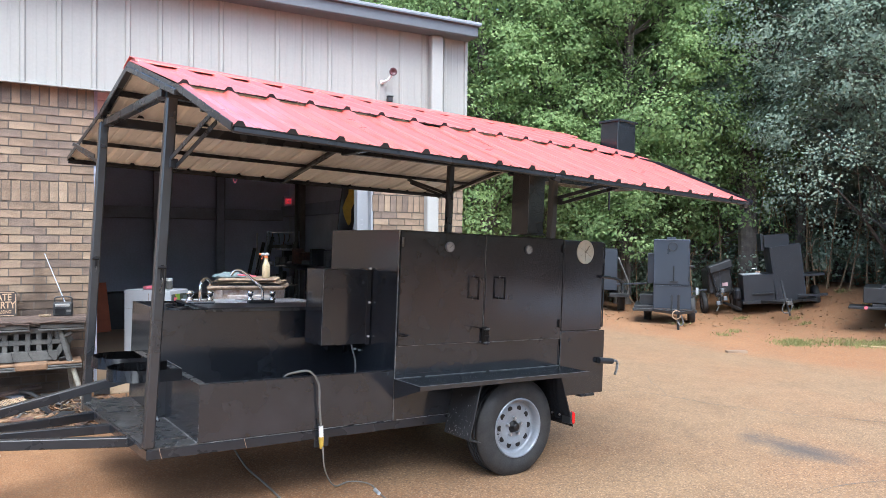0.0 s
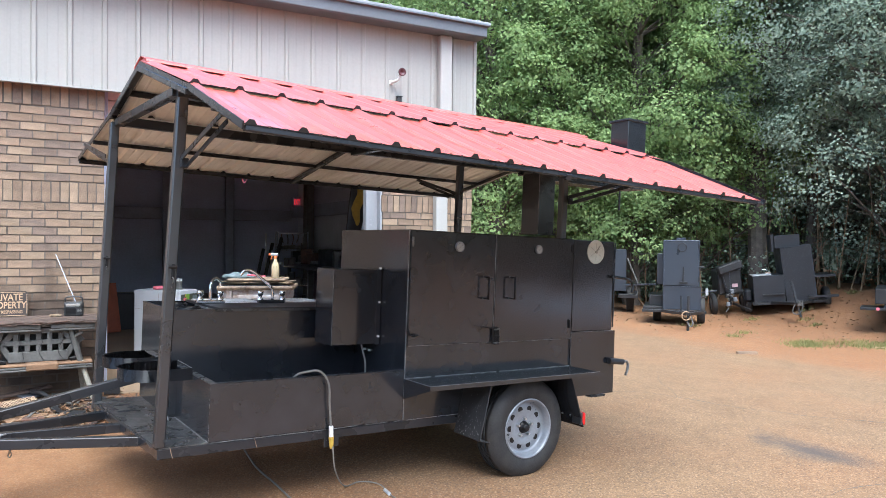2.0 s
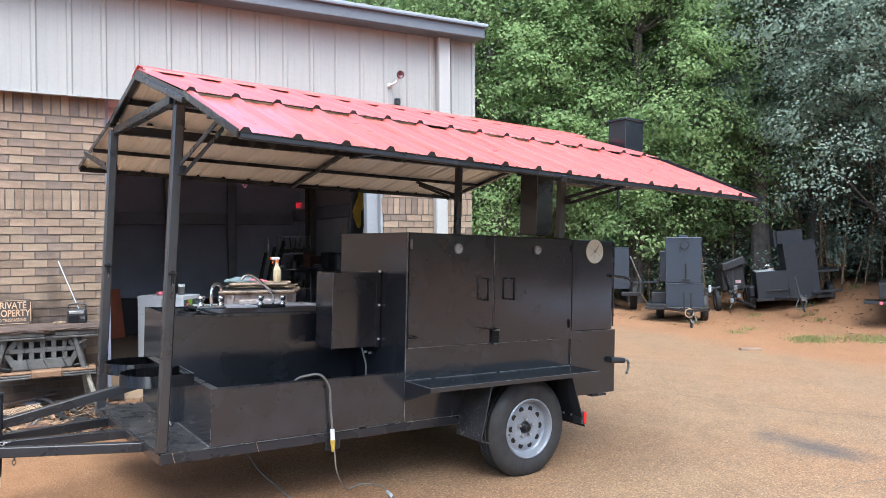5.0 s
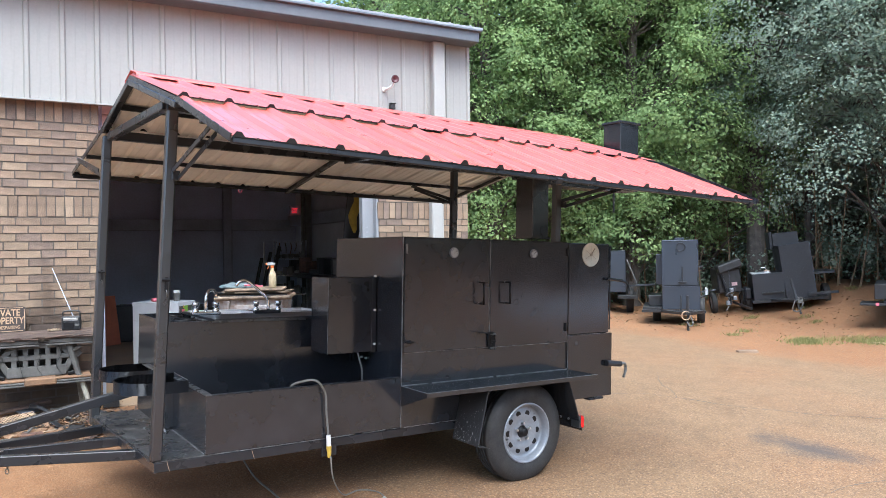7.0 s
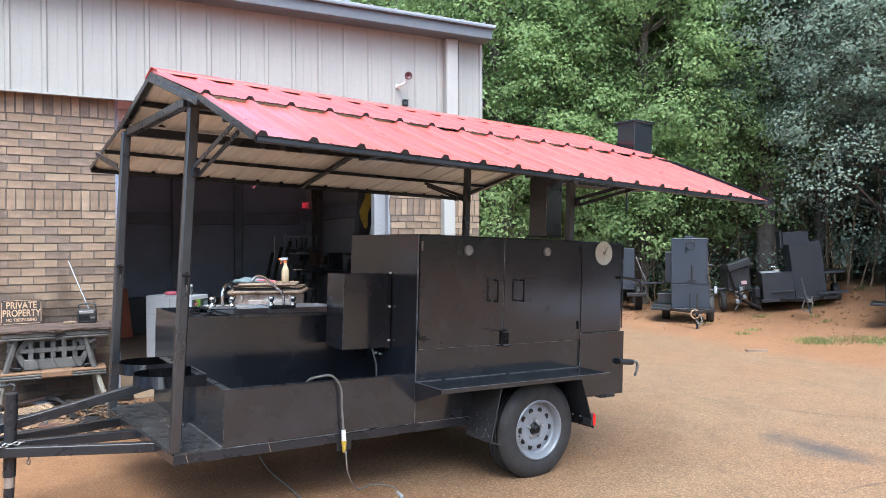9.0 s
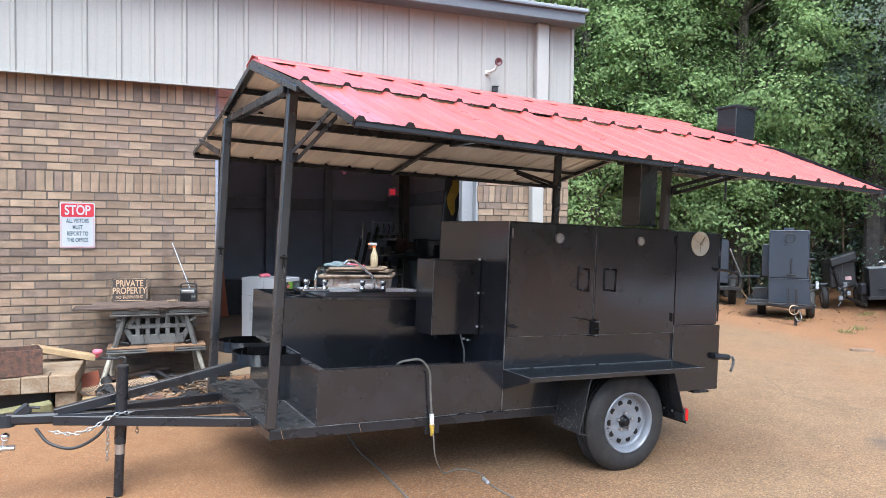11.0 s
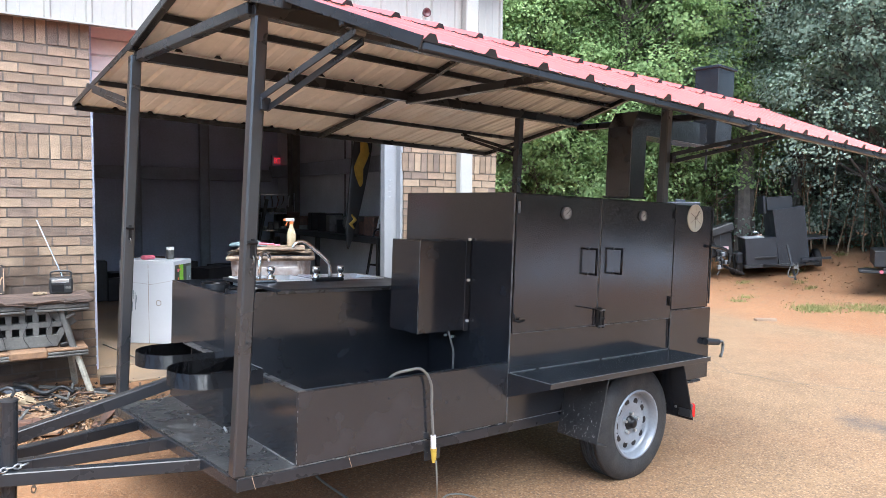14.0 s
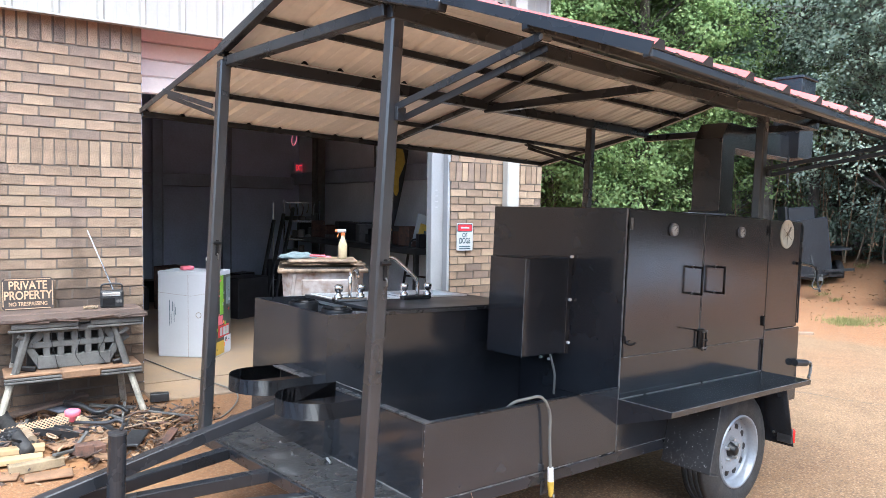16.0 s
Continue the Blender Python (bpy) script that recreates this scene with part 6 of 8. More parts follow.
for k in range(3):
    part("text_bar", boxm((0.3275, -0.08 + 0.085 * k, 0.22), (0.329, -0.02 + 0.085 * k, 0.31), 0), SIGNWHITE, cx)
single("rag", smooth_all(box(bmesh.new(), (-0.07, -0.04, 0), (0.07, 0.04, 0.045), 0.02, None, 3)), PINK, "small red rag on the carton", "rag", pose(-0.44, 9.0, SLAB + 0.89, 0, 0, 20))
jr = thing("jar", "small clear jar with a white lid on the carton", "jar", pose(-0.22, 8.95, SLAB + 0.89))
part("glass", rodm((0, 0, 0), (0, 0, 0.10), 0.04, None, 18), GREYPL, jr)
part("lid", rodm((0, 0, 0.10), (0, 0, 0.13), 0.042, None, 18), WHITE, jr)

bn = thing("tote_bin", "tall stained plastic tote bin with a warped lid", "bin", pose(0.38, 7.42, SLAB, 0, 0, -22))
bm = bmesh.new()
prof = [(0.0, 0.30, 0.22), (0.5, 0.33, 0.245), (0.95, 0.36, 0.265), (1.02, 0.365, 0.27)]
rings = []
for z, hx, hy in prof:
    rings.append([bm.verts.new((sx * hx, sy * hy, z)) for sx, sy in ((-1, -0.8), (-0.85, -1), (0.85, -1), (1, -0.8), (1, 0.8), (0.85, 1), (-0.85, 1), (-1, 0.8))])
for a, b in zip(rings, rings[1:]):
    for k in range(8):
        bm.faces.new((a[k], a[(k + 1) % 8], b[(k + 1) % 8], b[k]))
bm.faces.new(rings[0][::-1]), bm.faces.new(rings[-1])
part("tub", bm, TUB, bn)
part("rim", boxm((-0.40, -0.30, 0.985), (0.40, 0.30, 1.03), 0.018, 2), BIN, bn)
bm = bmesh.new()
rows_ = [[bm.verts.new((-0.385 + 0.77 * i / 14, -0.285 + 0.57 * j / 10, 1.062 + 0.028 * noise.noise((i * 0.35, j * 0.4, 3.1)))) for j in range(11)] for i in range(15)]
for i in range(14):
    for j in range(10):
        bm.faces.new((rows_[i][j], rows_[i + 1][j], rows_[i + 1][j + 1], rows_[i][j + 1])).smooth = True
bmesh.ops.solidify(bm, geom=bm.faces[:], thickness=0.03)
part("lid", bm, BIN, bn, "warped brown-stained lid")
part("lid_top", boxm((-0.31, -0.22, 1.07), (0.31, 0.22, 1.10), 0.018, 2), BIN, bn)
part("front_panel", boxm((-0.19, -0.283, 0.62), (0.28, -0.262, 0.93), 0.012, 2), TUB, bn, "brown-crusted front panel")
part("lid_gap", boxm((-0.34, -0.292, 1.028), (0.36, -0.283, 1.037), 0.001), DULL, bn)
for x in (-0.25, 0.25):
    part("handle_web", barm((x, -0.28, 0.98), (x * 1.1, -0.262, 0.78), 0.03, 0.02, 0.005), TUB, bn)
bz = SLAB + 1.10
bm = bmesh.new()
bmesh.ops.create_uvsphere(bm, u_segments=20, v_segments=12, radius=1.0)
for v in bm.verts:
    f = 1 + 0.35 * noise.noise(v.co * 2.2)
    v.co = Vector((v.co.x * 0.17 * f, v.co.y * 0.11 * f, max(0, v.co.z) * 0.05 * f + 0.004))
single("cloth", smooth_all(bm), TEAL, "grey green work cloth dropped on the bin", "cloth", pose(0.18, 7.52, bz, 0, 0, -15))
br_ = thing("brush", "pink plastic brush lying on the bin lid", "brush", pose(0.36, 7.36, bz + 0.012, 0, 0, -8))
part("brush_handle", rodm((-0.12, 0, 0.02), (0.02, 0, 0.012), 0.01), PINK, br_)
part("brush_ring", lathe(bmesh.new(), [(0, 0.03), (0.012, 0.03), (0.012, 0.017), (0, 0.017), (0, 0.03)], 18, pose(0.045, 0, 0.0, 0, -90, 0)), PINK, br_)
sp = thing("spray_bottle", "cream spray bottle with an orange trigger on the bin", "spray bottle", pose(0.525, 7.29, bz, 0, 0, 160))
part("bottle", lathe(bmesh.new(), [(0, 0.001), (0, 0.036), (0.008, 0.041), (0.125, 0.041), (0.15, 0.034), (0.185, 0.019), (0.22, 0.015)], 24, pose(0, 0, 0, 0, -90, 0)), AMBER, sp)
part("collar", rodm((0, 0, 0.215), (0, 0, 0.24), 0.019, None, 16), ORANGE, sp)
part("trigger_head", boxm((-0.03, -0.014, 0.238), (0.055, 0.014, 0.272), 0.008), SIGNWHITE, sp)
part("nozzle", boxm((0.05, -0.012, 0.245), (0.072, 0.012, 0.268), 0.004), ORANGE, sp)
part("trigger", barm((0.035, 0, 0.24), (0.05, 0, 0.20), 0.012, 0.01, 0.003), ORANGE, sp)

# ---- garage clutter ----
RACK = pose(2.04, 12.66, SLAB, 0, 0, -22)
rk = thing("wire_rack", "chrome wire shelving rack loaded with tools and parts", "shelving", RACK)
for x in (0, 0.58):
    for y in (0, 0.36):
        part("rack_post", rodm((x, y, 0), (x, y, 1.66), 0.013, None, 8), CHROME, rk)
for z in (0.3, 0.66, 1.02, 1.32, 1.63):
    bm = bmesh.new()
    for k in range(8):
        rod(bm, (0, 0.05 * k, z), (0.58, 0.05 * k, z), 0.004, None, 5)
    for x in (0, 0.19, 0.38, 0.58):
        rod(bm, (x, 0, z - 0.01), (x, 0.36, z - 0.01), 0.005, None, 5)
    part("wire_shelf", bm, CHROME, rk)
for z, hi in ((0.31, 0.25), (0.67, 0.24), (1.03, 0.2), (1.33, 0.15)):
    for k in range(5):
        x, w, h = 0.07 + 0.11 * k, rng.uniform(0.06, 0.1), rng.uniform(0.05, hi)
        single("parts_box", boxm((-w / 2, -0.08, 0), (w / 2, 0.08, h), 0.012), rng.choice([GREYPL, ZINC, DULL, DULL, DULL, TEAL, RUST]), "assorted shop parts box on the wire rack", "box", RACK @ pose(x, 0.15, z + 0.005, 0, 0, rng.uniform(-15, 15)), "boxes on the rack")
for k in range(5):
    hk = pipe(bmesh.new(), curve_pts([(0, 0, 0), (0.02 * math.sin(k), 0, -0.08), (0.03 * math.cos(k), 0, -0.16 - 0.03 * (k % 3))], 4), 0.009, 6)
    single("hanging_tool", hk, (RUST, DULL, LAMPRED, GREYPL, ZINC)[k], "hand tool hung under the rack's top shelf", "tool", RACK @ pose(0.1 + 0.1 * k, 0.02, 1.615), "tools on the rack")
ex = thing("exit_sign", "small red lit exit sign in the dark garage", "exit sign", pose(2.86, 14.02, 2.42))
part("housing", boxm((-0.10, 0, -0.11), (0.10, 0.05, 0.11), 0.008), DARKWALL, ex)
words("lettering", "EXIT", 0.15, EXIT, ex, Matrix.Translation((0.0, -0.003, 0)) @ FACE, 0.004, 0.4)
wl = curve_pts([(0.415, 8.14, 4.28), (0.412, 8.14, 3.2), (0.41, 8.14, 2.52), (0.378, 8.14, 2.43), (0.366, 8.14, 2.36), (0.388, 8.14, 2.325), (0.415, 8.14, 2.37), (0.418, 8.14, 2.45), (0.410, 8.14, 2.53)], 5)
single("wire_loop", pipe(bmesh.new(), wl, 0.004), PINK, "thin pink wire loop hung in the garage doorway", "wire")
# hanging yellow and black board
kb = thing("paddle_board", "black and yellow board hung upright inside the garage", "board", pose(2.24, 9.6, 1.12, 0, 9, 0))
bm = bmesh.new()
bmesh.ops.create_uvsphere(bm, u_segments=28, v_segments=20, radius=1.0)
for v in bm.verts:
    v.co = Vector((v.co.x * (0.135 + 0.05 * v.co.z), v.co.y * 0.035, 0.95 + v.co.z * 1.05))
part("hull", smooth_all(bm), DULL, kb)
for z, hz, hx in ((1.12, 0.36, 0.075), (1.72, 0.2, 0.085), (0.28, 0.10, 0.03)):
    bm = bmesh.new()
    bmesh.ops.create_uvsphere(bm, u_segments=18, v_segments=10, radius=1.0)
    for v in bm.verts:
        v.co = Vector((v.co.x * hx + 0.03 * math.sin(5 * v.co.z), -0.032 + v.co.y * 0.012, z + v.co.z * hz))
    part("painted_patch", smooth_all(bm), YELLOW, kb, "yellow painted panel")
sf = thing("wall_shelf", "long steel shelf with shop clutter along the wall", "shelf", pose(2.6, 10.6, SLAB))
part("shelf_board", boxm((-0.25, -1.6, 0.98), (0.34, 2.6, 1.06), 0.006), DULL, sf)
for y in (-1.5, 0.5, 2.5):
    part("shelf_leg", boxm((-0.2, y - 0.03, 0), (-0.14, y + 0.03, 0.98), 0.004), DULL, sf)
for k in range(16):
    y = 9.1 + 0.26 * k
    w, h = rng.uniform(0.08, 0.16), rng.uniform(0.06, 0.32)
    single("shop_box", boxm((-w, -w, 0), (w, w * 0.8, h), 0.01), rng.choice([GREYPL, GRIP, DULL, DULL, RUST, GRIP]), "assorted shop box on the long shelf", "box", pose(2.62 + rng.uniform(-0.05, 0.1), y, SLAB + 1.062, 0, 0, rng.uniform(-30, 30)), "boxes on the long shelf")
for k in range(14):
    x, y = rng.uniform(-0.6, 2.4), rng.uniform(11.0, 13.8)
    w, h = rng.uniform(0.12, 0.3), rng.uniform(0.2, 0.8)
    single("storage_box", boxm((-w, -w * 0.7, 0), (w, w * 0.7, h), 0.012), rng.choice([GRIP, DULL, DULL, RUST, DULL, GREYPL]), "storage box standing in the dark garage", "box", pose(x, y, SLAB, 0, 0, rng.uniform(-40, 40)), "boxes in the garage")
for k in range(3):
    single("leaning_pole", barm((0, 0, 0), (0.36 + 0.03 * k, 0.25, 1.35 + 0.1 * k), 0.05, 0.04, 0.004), DULL, "long steel bar leaning in the garage", "bar", pose(1.32 + 0.13 * k, 11.9, SLAB), "bars leaning in the garage")
single("upright_pole", rodm((0, 0, 0), (0.02, 0.05, 1.62), 0.014, None, 8), ZINC, "thin steel pole standing beside the rack", "pole", pose(1.82, 12.55, SLAB))
# by the side wall: a tilted white poster board, a bench grinder, a hand truck, conduit
pb = thing("poster_board", "white board with a yellow print leaning on the long shelf", "board", pose(2.62, 9.25, SLAB + 1.062, 0, 14, -62))
part("board", boxm((-0.17, -0.012, 0.0), (0.17, 0.0, 0.42), 0.003), SIGNWHITE, pb)
part("print", boxm((-0.10, -0.016, 0.12), (0.12, -0.0125, 0.30), 0.002), YELLOW, pb)
part("print_bar", boxm((-0.02, -0.019, 0.16), (0.09, -0.0165, 0.22), 0.002), SIGNINK, pb)
gr = thing("bench_grinder", "dark bench grinder standing on the long shelf", "grinder", pose(2.58, 10.3, SLAB + 1.062, 0, 0, 70))
part("motor", smooth_all(rodm((-0.13, 0, 0.16), (0.13, 0, 0.16), 0.09, None, 20)), DULL, gr)
part("foot", boxm((-0.09, -0.08, 0.0), (0.09, 0.08, 0.09), 0.01), DULL, gr)
for x in (-0.2, 0.17):
    part("grinding_wheel", rodm((x, 0, 0.16), (x + 0.03, 0, 0.16), 0.10, None, 22), GREYPL, gr)
    part("wheel_guard", lathe(bmesh.new(), [(-0.012, 0.112), (0.045, 0.112), (0.045, 0.104), (-0.012, 0.104), (-0.012, 0.112)], 22, pose(x, 0, 0.16)), DULL, gr)
for y, h in ((10.9, 3.1), (11.15, 3.1)):
    single("conduit", rodm((0, 0, 0), (0, 0, h), 0.014, None, 8), TRIM, "grey conduit running up the garage wall", "conduit", pose(2.92, y, SLAB + 1.0), kind="structure")
ht = thing("hand_truck", "dark two-wheeled hand truck standing by the wall", "hand truck", pose(2.30, 9.05, SLAB, 0, 0, -70))
for x in (-0.18, 0.18):
    part("rail", barm((x, 0, 0.12), (x, 0.22, 1.05), 0.03, 0.03, 0.006), GRIP, ht)
    part("tyre", lathe(bmesh.new(), [(-0.03, 0.07), (-0.03, 0.11), (0.03, 0.11), (0.03, 0.07)], 20, pose(x * 1.25, 0.06, 0.11)), RUBBER, ht)
    part("rim", lathe(bmesh.new(), [(-0.02, 0.07), (-0.01, 0.001)], 16, pose(x * 1.25, 0.06, 0.11)), ZINC, ht)
part("grip", pipe(bmesh.new(), curve_pts([(-0.18, 0.22, 1.05), (-0.15, 0.26, 1.16), (0.15, 0.26, 1.16), (0.18, 0.22, 1.05)], 5), 0.014), GRIP, ht)
part("toe_plate", boxm((-0.2, -0.2, 0.0), (0.2, 0.02, 0.012), 0.002), GRIP, ht)
for z in (0.4, 0.7):
    part("cross_bar", barm((-0.18, 0.22 * (z - 0.12) / 0.93, z), (0.18, 0.22 * (z - 0.12) / 0.93, z), 0.025), GRIP, ht)
single("orange_sheet", boxm((-0.16, -0.02, 0), (0.16, 0.02, 0.8), 0.005), ORANGESHEET, "orange board standing in the dark garage", "board", pose(-0.75, 12.2, SLAB, -12, 0, 25))

# cables on the ground
def ground_cable(name, pts, r, m, label):
    c = [(x, y, z if z is not None else ground_at(x, y) + r) for x, y, z in pts]
    single(name, pipe(bmesh.new(), curve_pts(c, 8), r, 7), m, label, "cable")


ground_cable("extension_cord", [(-0.127, 3.69, 0.405), (-0.10, 3.72, 0.25), (0.05, 3.95, 0.06), (0.2, 4.05, None), (0.30, 3.95, None), (0.29, 3.7, None), (0.35, 3.4, None)], 0.005, CORD, "grey extension cord lying on the asphalt")
single("cord_splice", rodm((0.285, 3.83, ground_at(0.28, 3.8) + 0.01), (0.28, 3.75, ground_at(0.28, 3.8) + 0.01), 0.012, None, 10), SIGNWHITE, "short white tape splice on the cord", "tape")
ground_cable("cable", [(-0.4, 5.9, None), (-0.34, 5.2, None), (-0.36, 4.6, None), (-0.33, 4.2, None), (-0.30, 3.6, None)], 0.007, CORD, "dark cable lying under the trailer")
ground_cable("cable", [(-0.9, 9.0, SLAB + 0.01), (-0.7, 8.0, SLAB + 0.01), (-0.5, 7.2, SLAB + 0.01), (-0.75, 6.7, None), (-1.1, 6.5, None), (-0.6, 6.2, None), (-0.4, 5.9, None)], 0.006, CORD, "dark cable lying across the apron")
# tow bar of a vehicle out of view, with the ball below the coupler
bl = thing("tow_ball", "chrome tow ball on a zinc ball mount", "tow ball", TRAILER @ Matrix.Translation((-1.32, 0.70, -0.06)))
part("ball", lathe(bmesh.new(), [(0.024 * -math.cos(a), max(0.0005, 0.024 * math.sin(a))) for a in [math.pi * k / 12 for k in range(13)]], 20, pose(0, 0, 0.02, 0, -90, 0)), CHROME, bl)
part("ball_neck", rodm((0, 0, -0.035), (0, 0, 0.002), 0.013, None, 14), CHROME, bl)
part("ball_mount", boxm((-0.6, -0.03, -0.055), (0.05, 0.03, -0.035), 0.005), ZINC, bl)

# surface cracks
bm = bmesh.new()
for pts in ([(3.3, 6.2), (3.93, 5.70), (4.2, 5.58), (4.43, 5.22), (4.63, 4.77), (4.99, 4.24), (5.34, 3.87), (5.58, 3.63), (6.4, 2.6), (7.4, 1.4)], [(4.43, 5.22), (4.65, 5.5), (4.85, 5.85), (5.4, 6.5)], [(2.4, 2.2), (3.2, 2.6), (4.2, 2.5), (5.6, 2.9)]):
    c = curve_pts([(x, y, 0) for x, y in pts], 10)
    prev = None
    for i, p in enumerate(c):
        w = 0.0045 + 0.008 * abs(noise.noise(p * 3))
        q = p + Vector((0.03 * noise.noise(p * 2.3) + 0.03 * noise.noise(p * 9), 0.04 * noise.noise(p * 2.3 + Vector((7, 0, 0))), 0))
        z = ground_at(q.x, q.y) + 0.004
        cur = bm.verts.new((q.x - w, q.y, z)), bm.verts.new((q.x + w, q.y + w, z))
        if prev:
            bm.faces.new((prev[0], prev[1], cur[1], cur[0]))
        prev = cur
single("ground_cracks", bm, MORTAR, "thin dark cracks across the asphalt", "crack", kind="structure")


# ---- parked smokers at the wood's edge ----
def small_wheel(root, x, y, z, r=0.3, w=0.17):
    m = Matrix.Translation((x, y, z)) @ Matrix.Rotation(radians(0), 4, "Z")
    whl = new("wheel")
    whl.parent = root
    part("tyre", lathe(bmesh.new(), [(-w / 2, r * 0.6), (-w / 2, r * 0.9), (-w * 0.35, r), (w * 0.35, r), (w / 2, r * 0.9), (w / 2, r * 0.6)], 24, m), RUBBER, whl)
    part("rim", lathe(bmesh.new(), [(-w * 0.4, r * 0.6), (-w * 0.3, 0.001)], 20, m), RIM, whl)
    part("rim", lathe(bmesh.new(), [(w * 0.4, r * 0.6), (w * 0.3, 0.001)], 20, m), RIM, whl)


def far_place(dist, heading):
    h = radians(heading)
    x, y = -1.6 + dist * math.sin(h), -0.4 + dist * math.cos(h)
    return pose(x, y, ground_at(x, y), 0, 0, -heading)


# upright grey smoker seen end on
fa = thing("parked_smoker", "upright grey steel smoker trailer parked by the woods, sky sheen painted blue", "trailer", far_place(15.9, 47.1) @ Matrix.Scale(0.925, 4))
part("chamber", boxm((-0.38, -0.3, 0.36), (0.40, 1.3, 1.92), 0.01), GREYSMOKER, fa)
part("upper_door", boxm((-0.36, -0.325, 0.90), (0.38, -0.302, 1.90), 0.008), GREYSMOKER, fa)
part("lower_door", boxm((-0.37, -0.33, 0.36), (0.42, -0.302, 0.88), 0.008), GREYSMOKER, fa)
part("door_wheel", lathe(bmesh.new(), [(0, 0.10), (0.015, 0.10), (0.015, 0.085), (0, 0.085), (0, 0.10)], 20, Matrix.Translation((0.03, -0.335, 1.76)) @ Matrix.Rotation(radians(-90), 4, "Z")), DULL, fa)
part("door_bar", rodm((0.06, -0.36, 0.98), (0.06, -0.36, 1.32), 0.014), DULL, fa)
part("latch", boxm((0.39, -0.36, 1.30), (0.50, -0.28, 1.34), 0.006), DULL, fa)
part("cap", boxm((-0.1, -0.2, 1.92), (0.1, 0.1, 1.97), 0.006), GREYSMOKER, fa)
part("side_shelf", boxm((-0.80, -0.4, 0.36), (-0.38, 0.9, 0.42), 0.006), DULL, fa)
part("side_box", boxm((-0.68, -0.1, 0.42), (-0.38, 0.8, 0.66), 0.01), DULL, fa)
part("side_panel", boxm((-0.52, 0.1, 0.9), (-0.38, 0.8, 1.6), 0.01), GREYSMOKER, fa)
part("vent_box", boxm((0.53, -0.2, 0.68), (0.59, -0.1, 0.84), 0.01), SIGNWHITE, fa)
part("vent_arm", rodm((0.41, -0.15, 0.62), (0.57, -0.15, 0.68), 0.022, None, 8), DULL, fa)
for a, b in (((-0.36, -0.327, 0.90), (-0.36, -0.327, 1.90)), ((0.38, -0.327, 0.90), (0.38, -0.327, 1.90)), ((-0.36, -0.327, 1.90), (0.38, -0.327, 1.90)), ((-0.37, -0.332, 0.88), (0.42, -0.332, 0.88)), ((0.42, -0.332, 0.36), (0.42, -0.332, 0.88))):
    part("door_edge", barm(a, b, 0.022, 0.012, 0.003), EDGEGREY, fa)
part("grab_plate", boxm((-0.03, -0.38, 0.96), (0.15, -0.34, 0.99), 0.004), DULL, fa)
part("winch_post", rodm((0.02, -1.0, 0.36), (0.02, -0.95, 0.72), 0.022), DULL, fa)
part("safety_chain", pipe(bmesh.new(), curve_pts([(0.2, -1.2, 0.34), (0.26, -1.22, 0.16), (0.2, -1.25, 0.10), (0.12, -1.25, 0.22)], 5), 0.014), SEAM, fa)
for x in (-0.36, 0.30):
    part("hinge", rodm((0.385, -0.335, 1.0 + (x + 0.36) * 1.1), (0.385, -0.335, 1.1 + (x + 0.36) * 1.1), 0.018, None, 8), DULL, fa)
part("bumper", boxm((-0.82, -0.46, 0.30), (0.55, -0.36, 0.36), 0.006), DULL, fa)
small_wheel(fa, -0.52, 0.5, 0.29), small_wheel(fa, 0.46, 0.5, 0.29)
part("tongue", barm((-0.4, -0.4, 0.33), (0.14, -1.3, 0.36), 0.06), DULL, fa)
part("tongue", barm((0.5, -0.4, 0.33), (0.17, -1.3, 0.36), 0.06), DULL, fa)
part("jack", rodm((0.16, -1.2, -0.02), (0.16, -1.2, 0.74), 0.028), DULL, fa)
part("chain_loop", lathe(bmesh.new(), [(-0.012, 0.10), (0.012, 0.10), (0.012, 0.08), (-0.012, 0.08), (-0.012, 0.10)], 18, Matrix.Translation((0.12, -1.28, 0.32)) @ Matrix.Rotation(radians(-70), 4, "Z")), CREAM, fa)

# small dark rig with an engine, tilted
fb = thing("parked_rig", "small black engine rig tilted on its wheels", "trailer", far_place(18.6, 50.75) @ pose(0, 0, 0.0, 0, -6, 12) @ Matrix.Diagonal((0.70, 0.82, 0.875, 1)))
part("hood", boxm((-0.42, -0.3, 0.55), (0.35, 0.7, 1.22), 0.04), DULL, fb)
part("hood_top", barm((-0.40, -0.25, 1.20), (0.36, -0.25, 1.36), 0.5, 0.22, 0.03), DULL, fb)
part("roll_bar", barm((-0.34, -0.34, 1.3), (-0.10, -0.4, 0.3), 0.12, 0.06, 0.01), TUBE, fb)
part("badge", boxm((0.02, -0.32, 0.74), (0.20, -0.305, 0.83), 0.004), BADGE, fb)
for k in range(8):
    part("engine_part", boxm((-0.25 + 0.08 * (k % 4), -0.5 + 0.05 * (k % 3), 0.25 + 0.11 * (k // 2)), (-0.14 + 0.08 * (k % 4), -0.36 + 0.05 * (k % 3), 0.36 + 0.11 * (k // 2)), 0.01), RIM if k % 3 == 0 else DULL, fb)
small_wheel(fb, -0.55, 0.1, 0.30), small_wheel(fb, 0.45, 0.1, 0.30)
part("draw_bar", barm((0.0, -0.3, 0.3), (0.35, -1.1, 0.15), 0.06), DULL, fb)
r7 = random.Random(31)
for k in range(12):
    x, z = r7.uniform(-0.22, 0.26), r7.uniform(0.18, 0.66)
    part("engine_pipe", rodm((x, -0.44, z), (x + r7.uniform(-0.16, 0.16), -0.5, z + r7.uniform(-0.14, 0.14)), r7.uniform(0.012, 0.03), None, 8), r7.choice((GREYPL, DULL, ZINC, SEAM, DULL)), fb)
part("hood_seam", barm((-0.05, -0.304, 0.6), (-0.02, -0.304, 1.2), 0.016, 0.008, 0), EDGEGREY, fb)
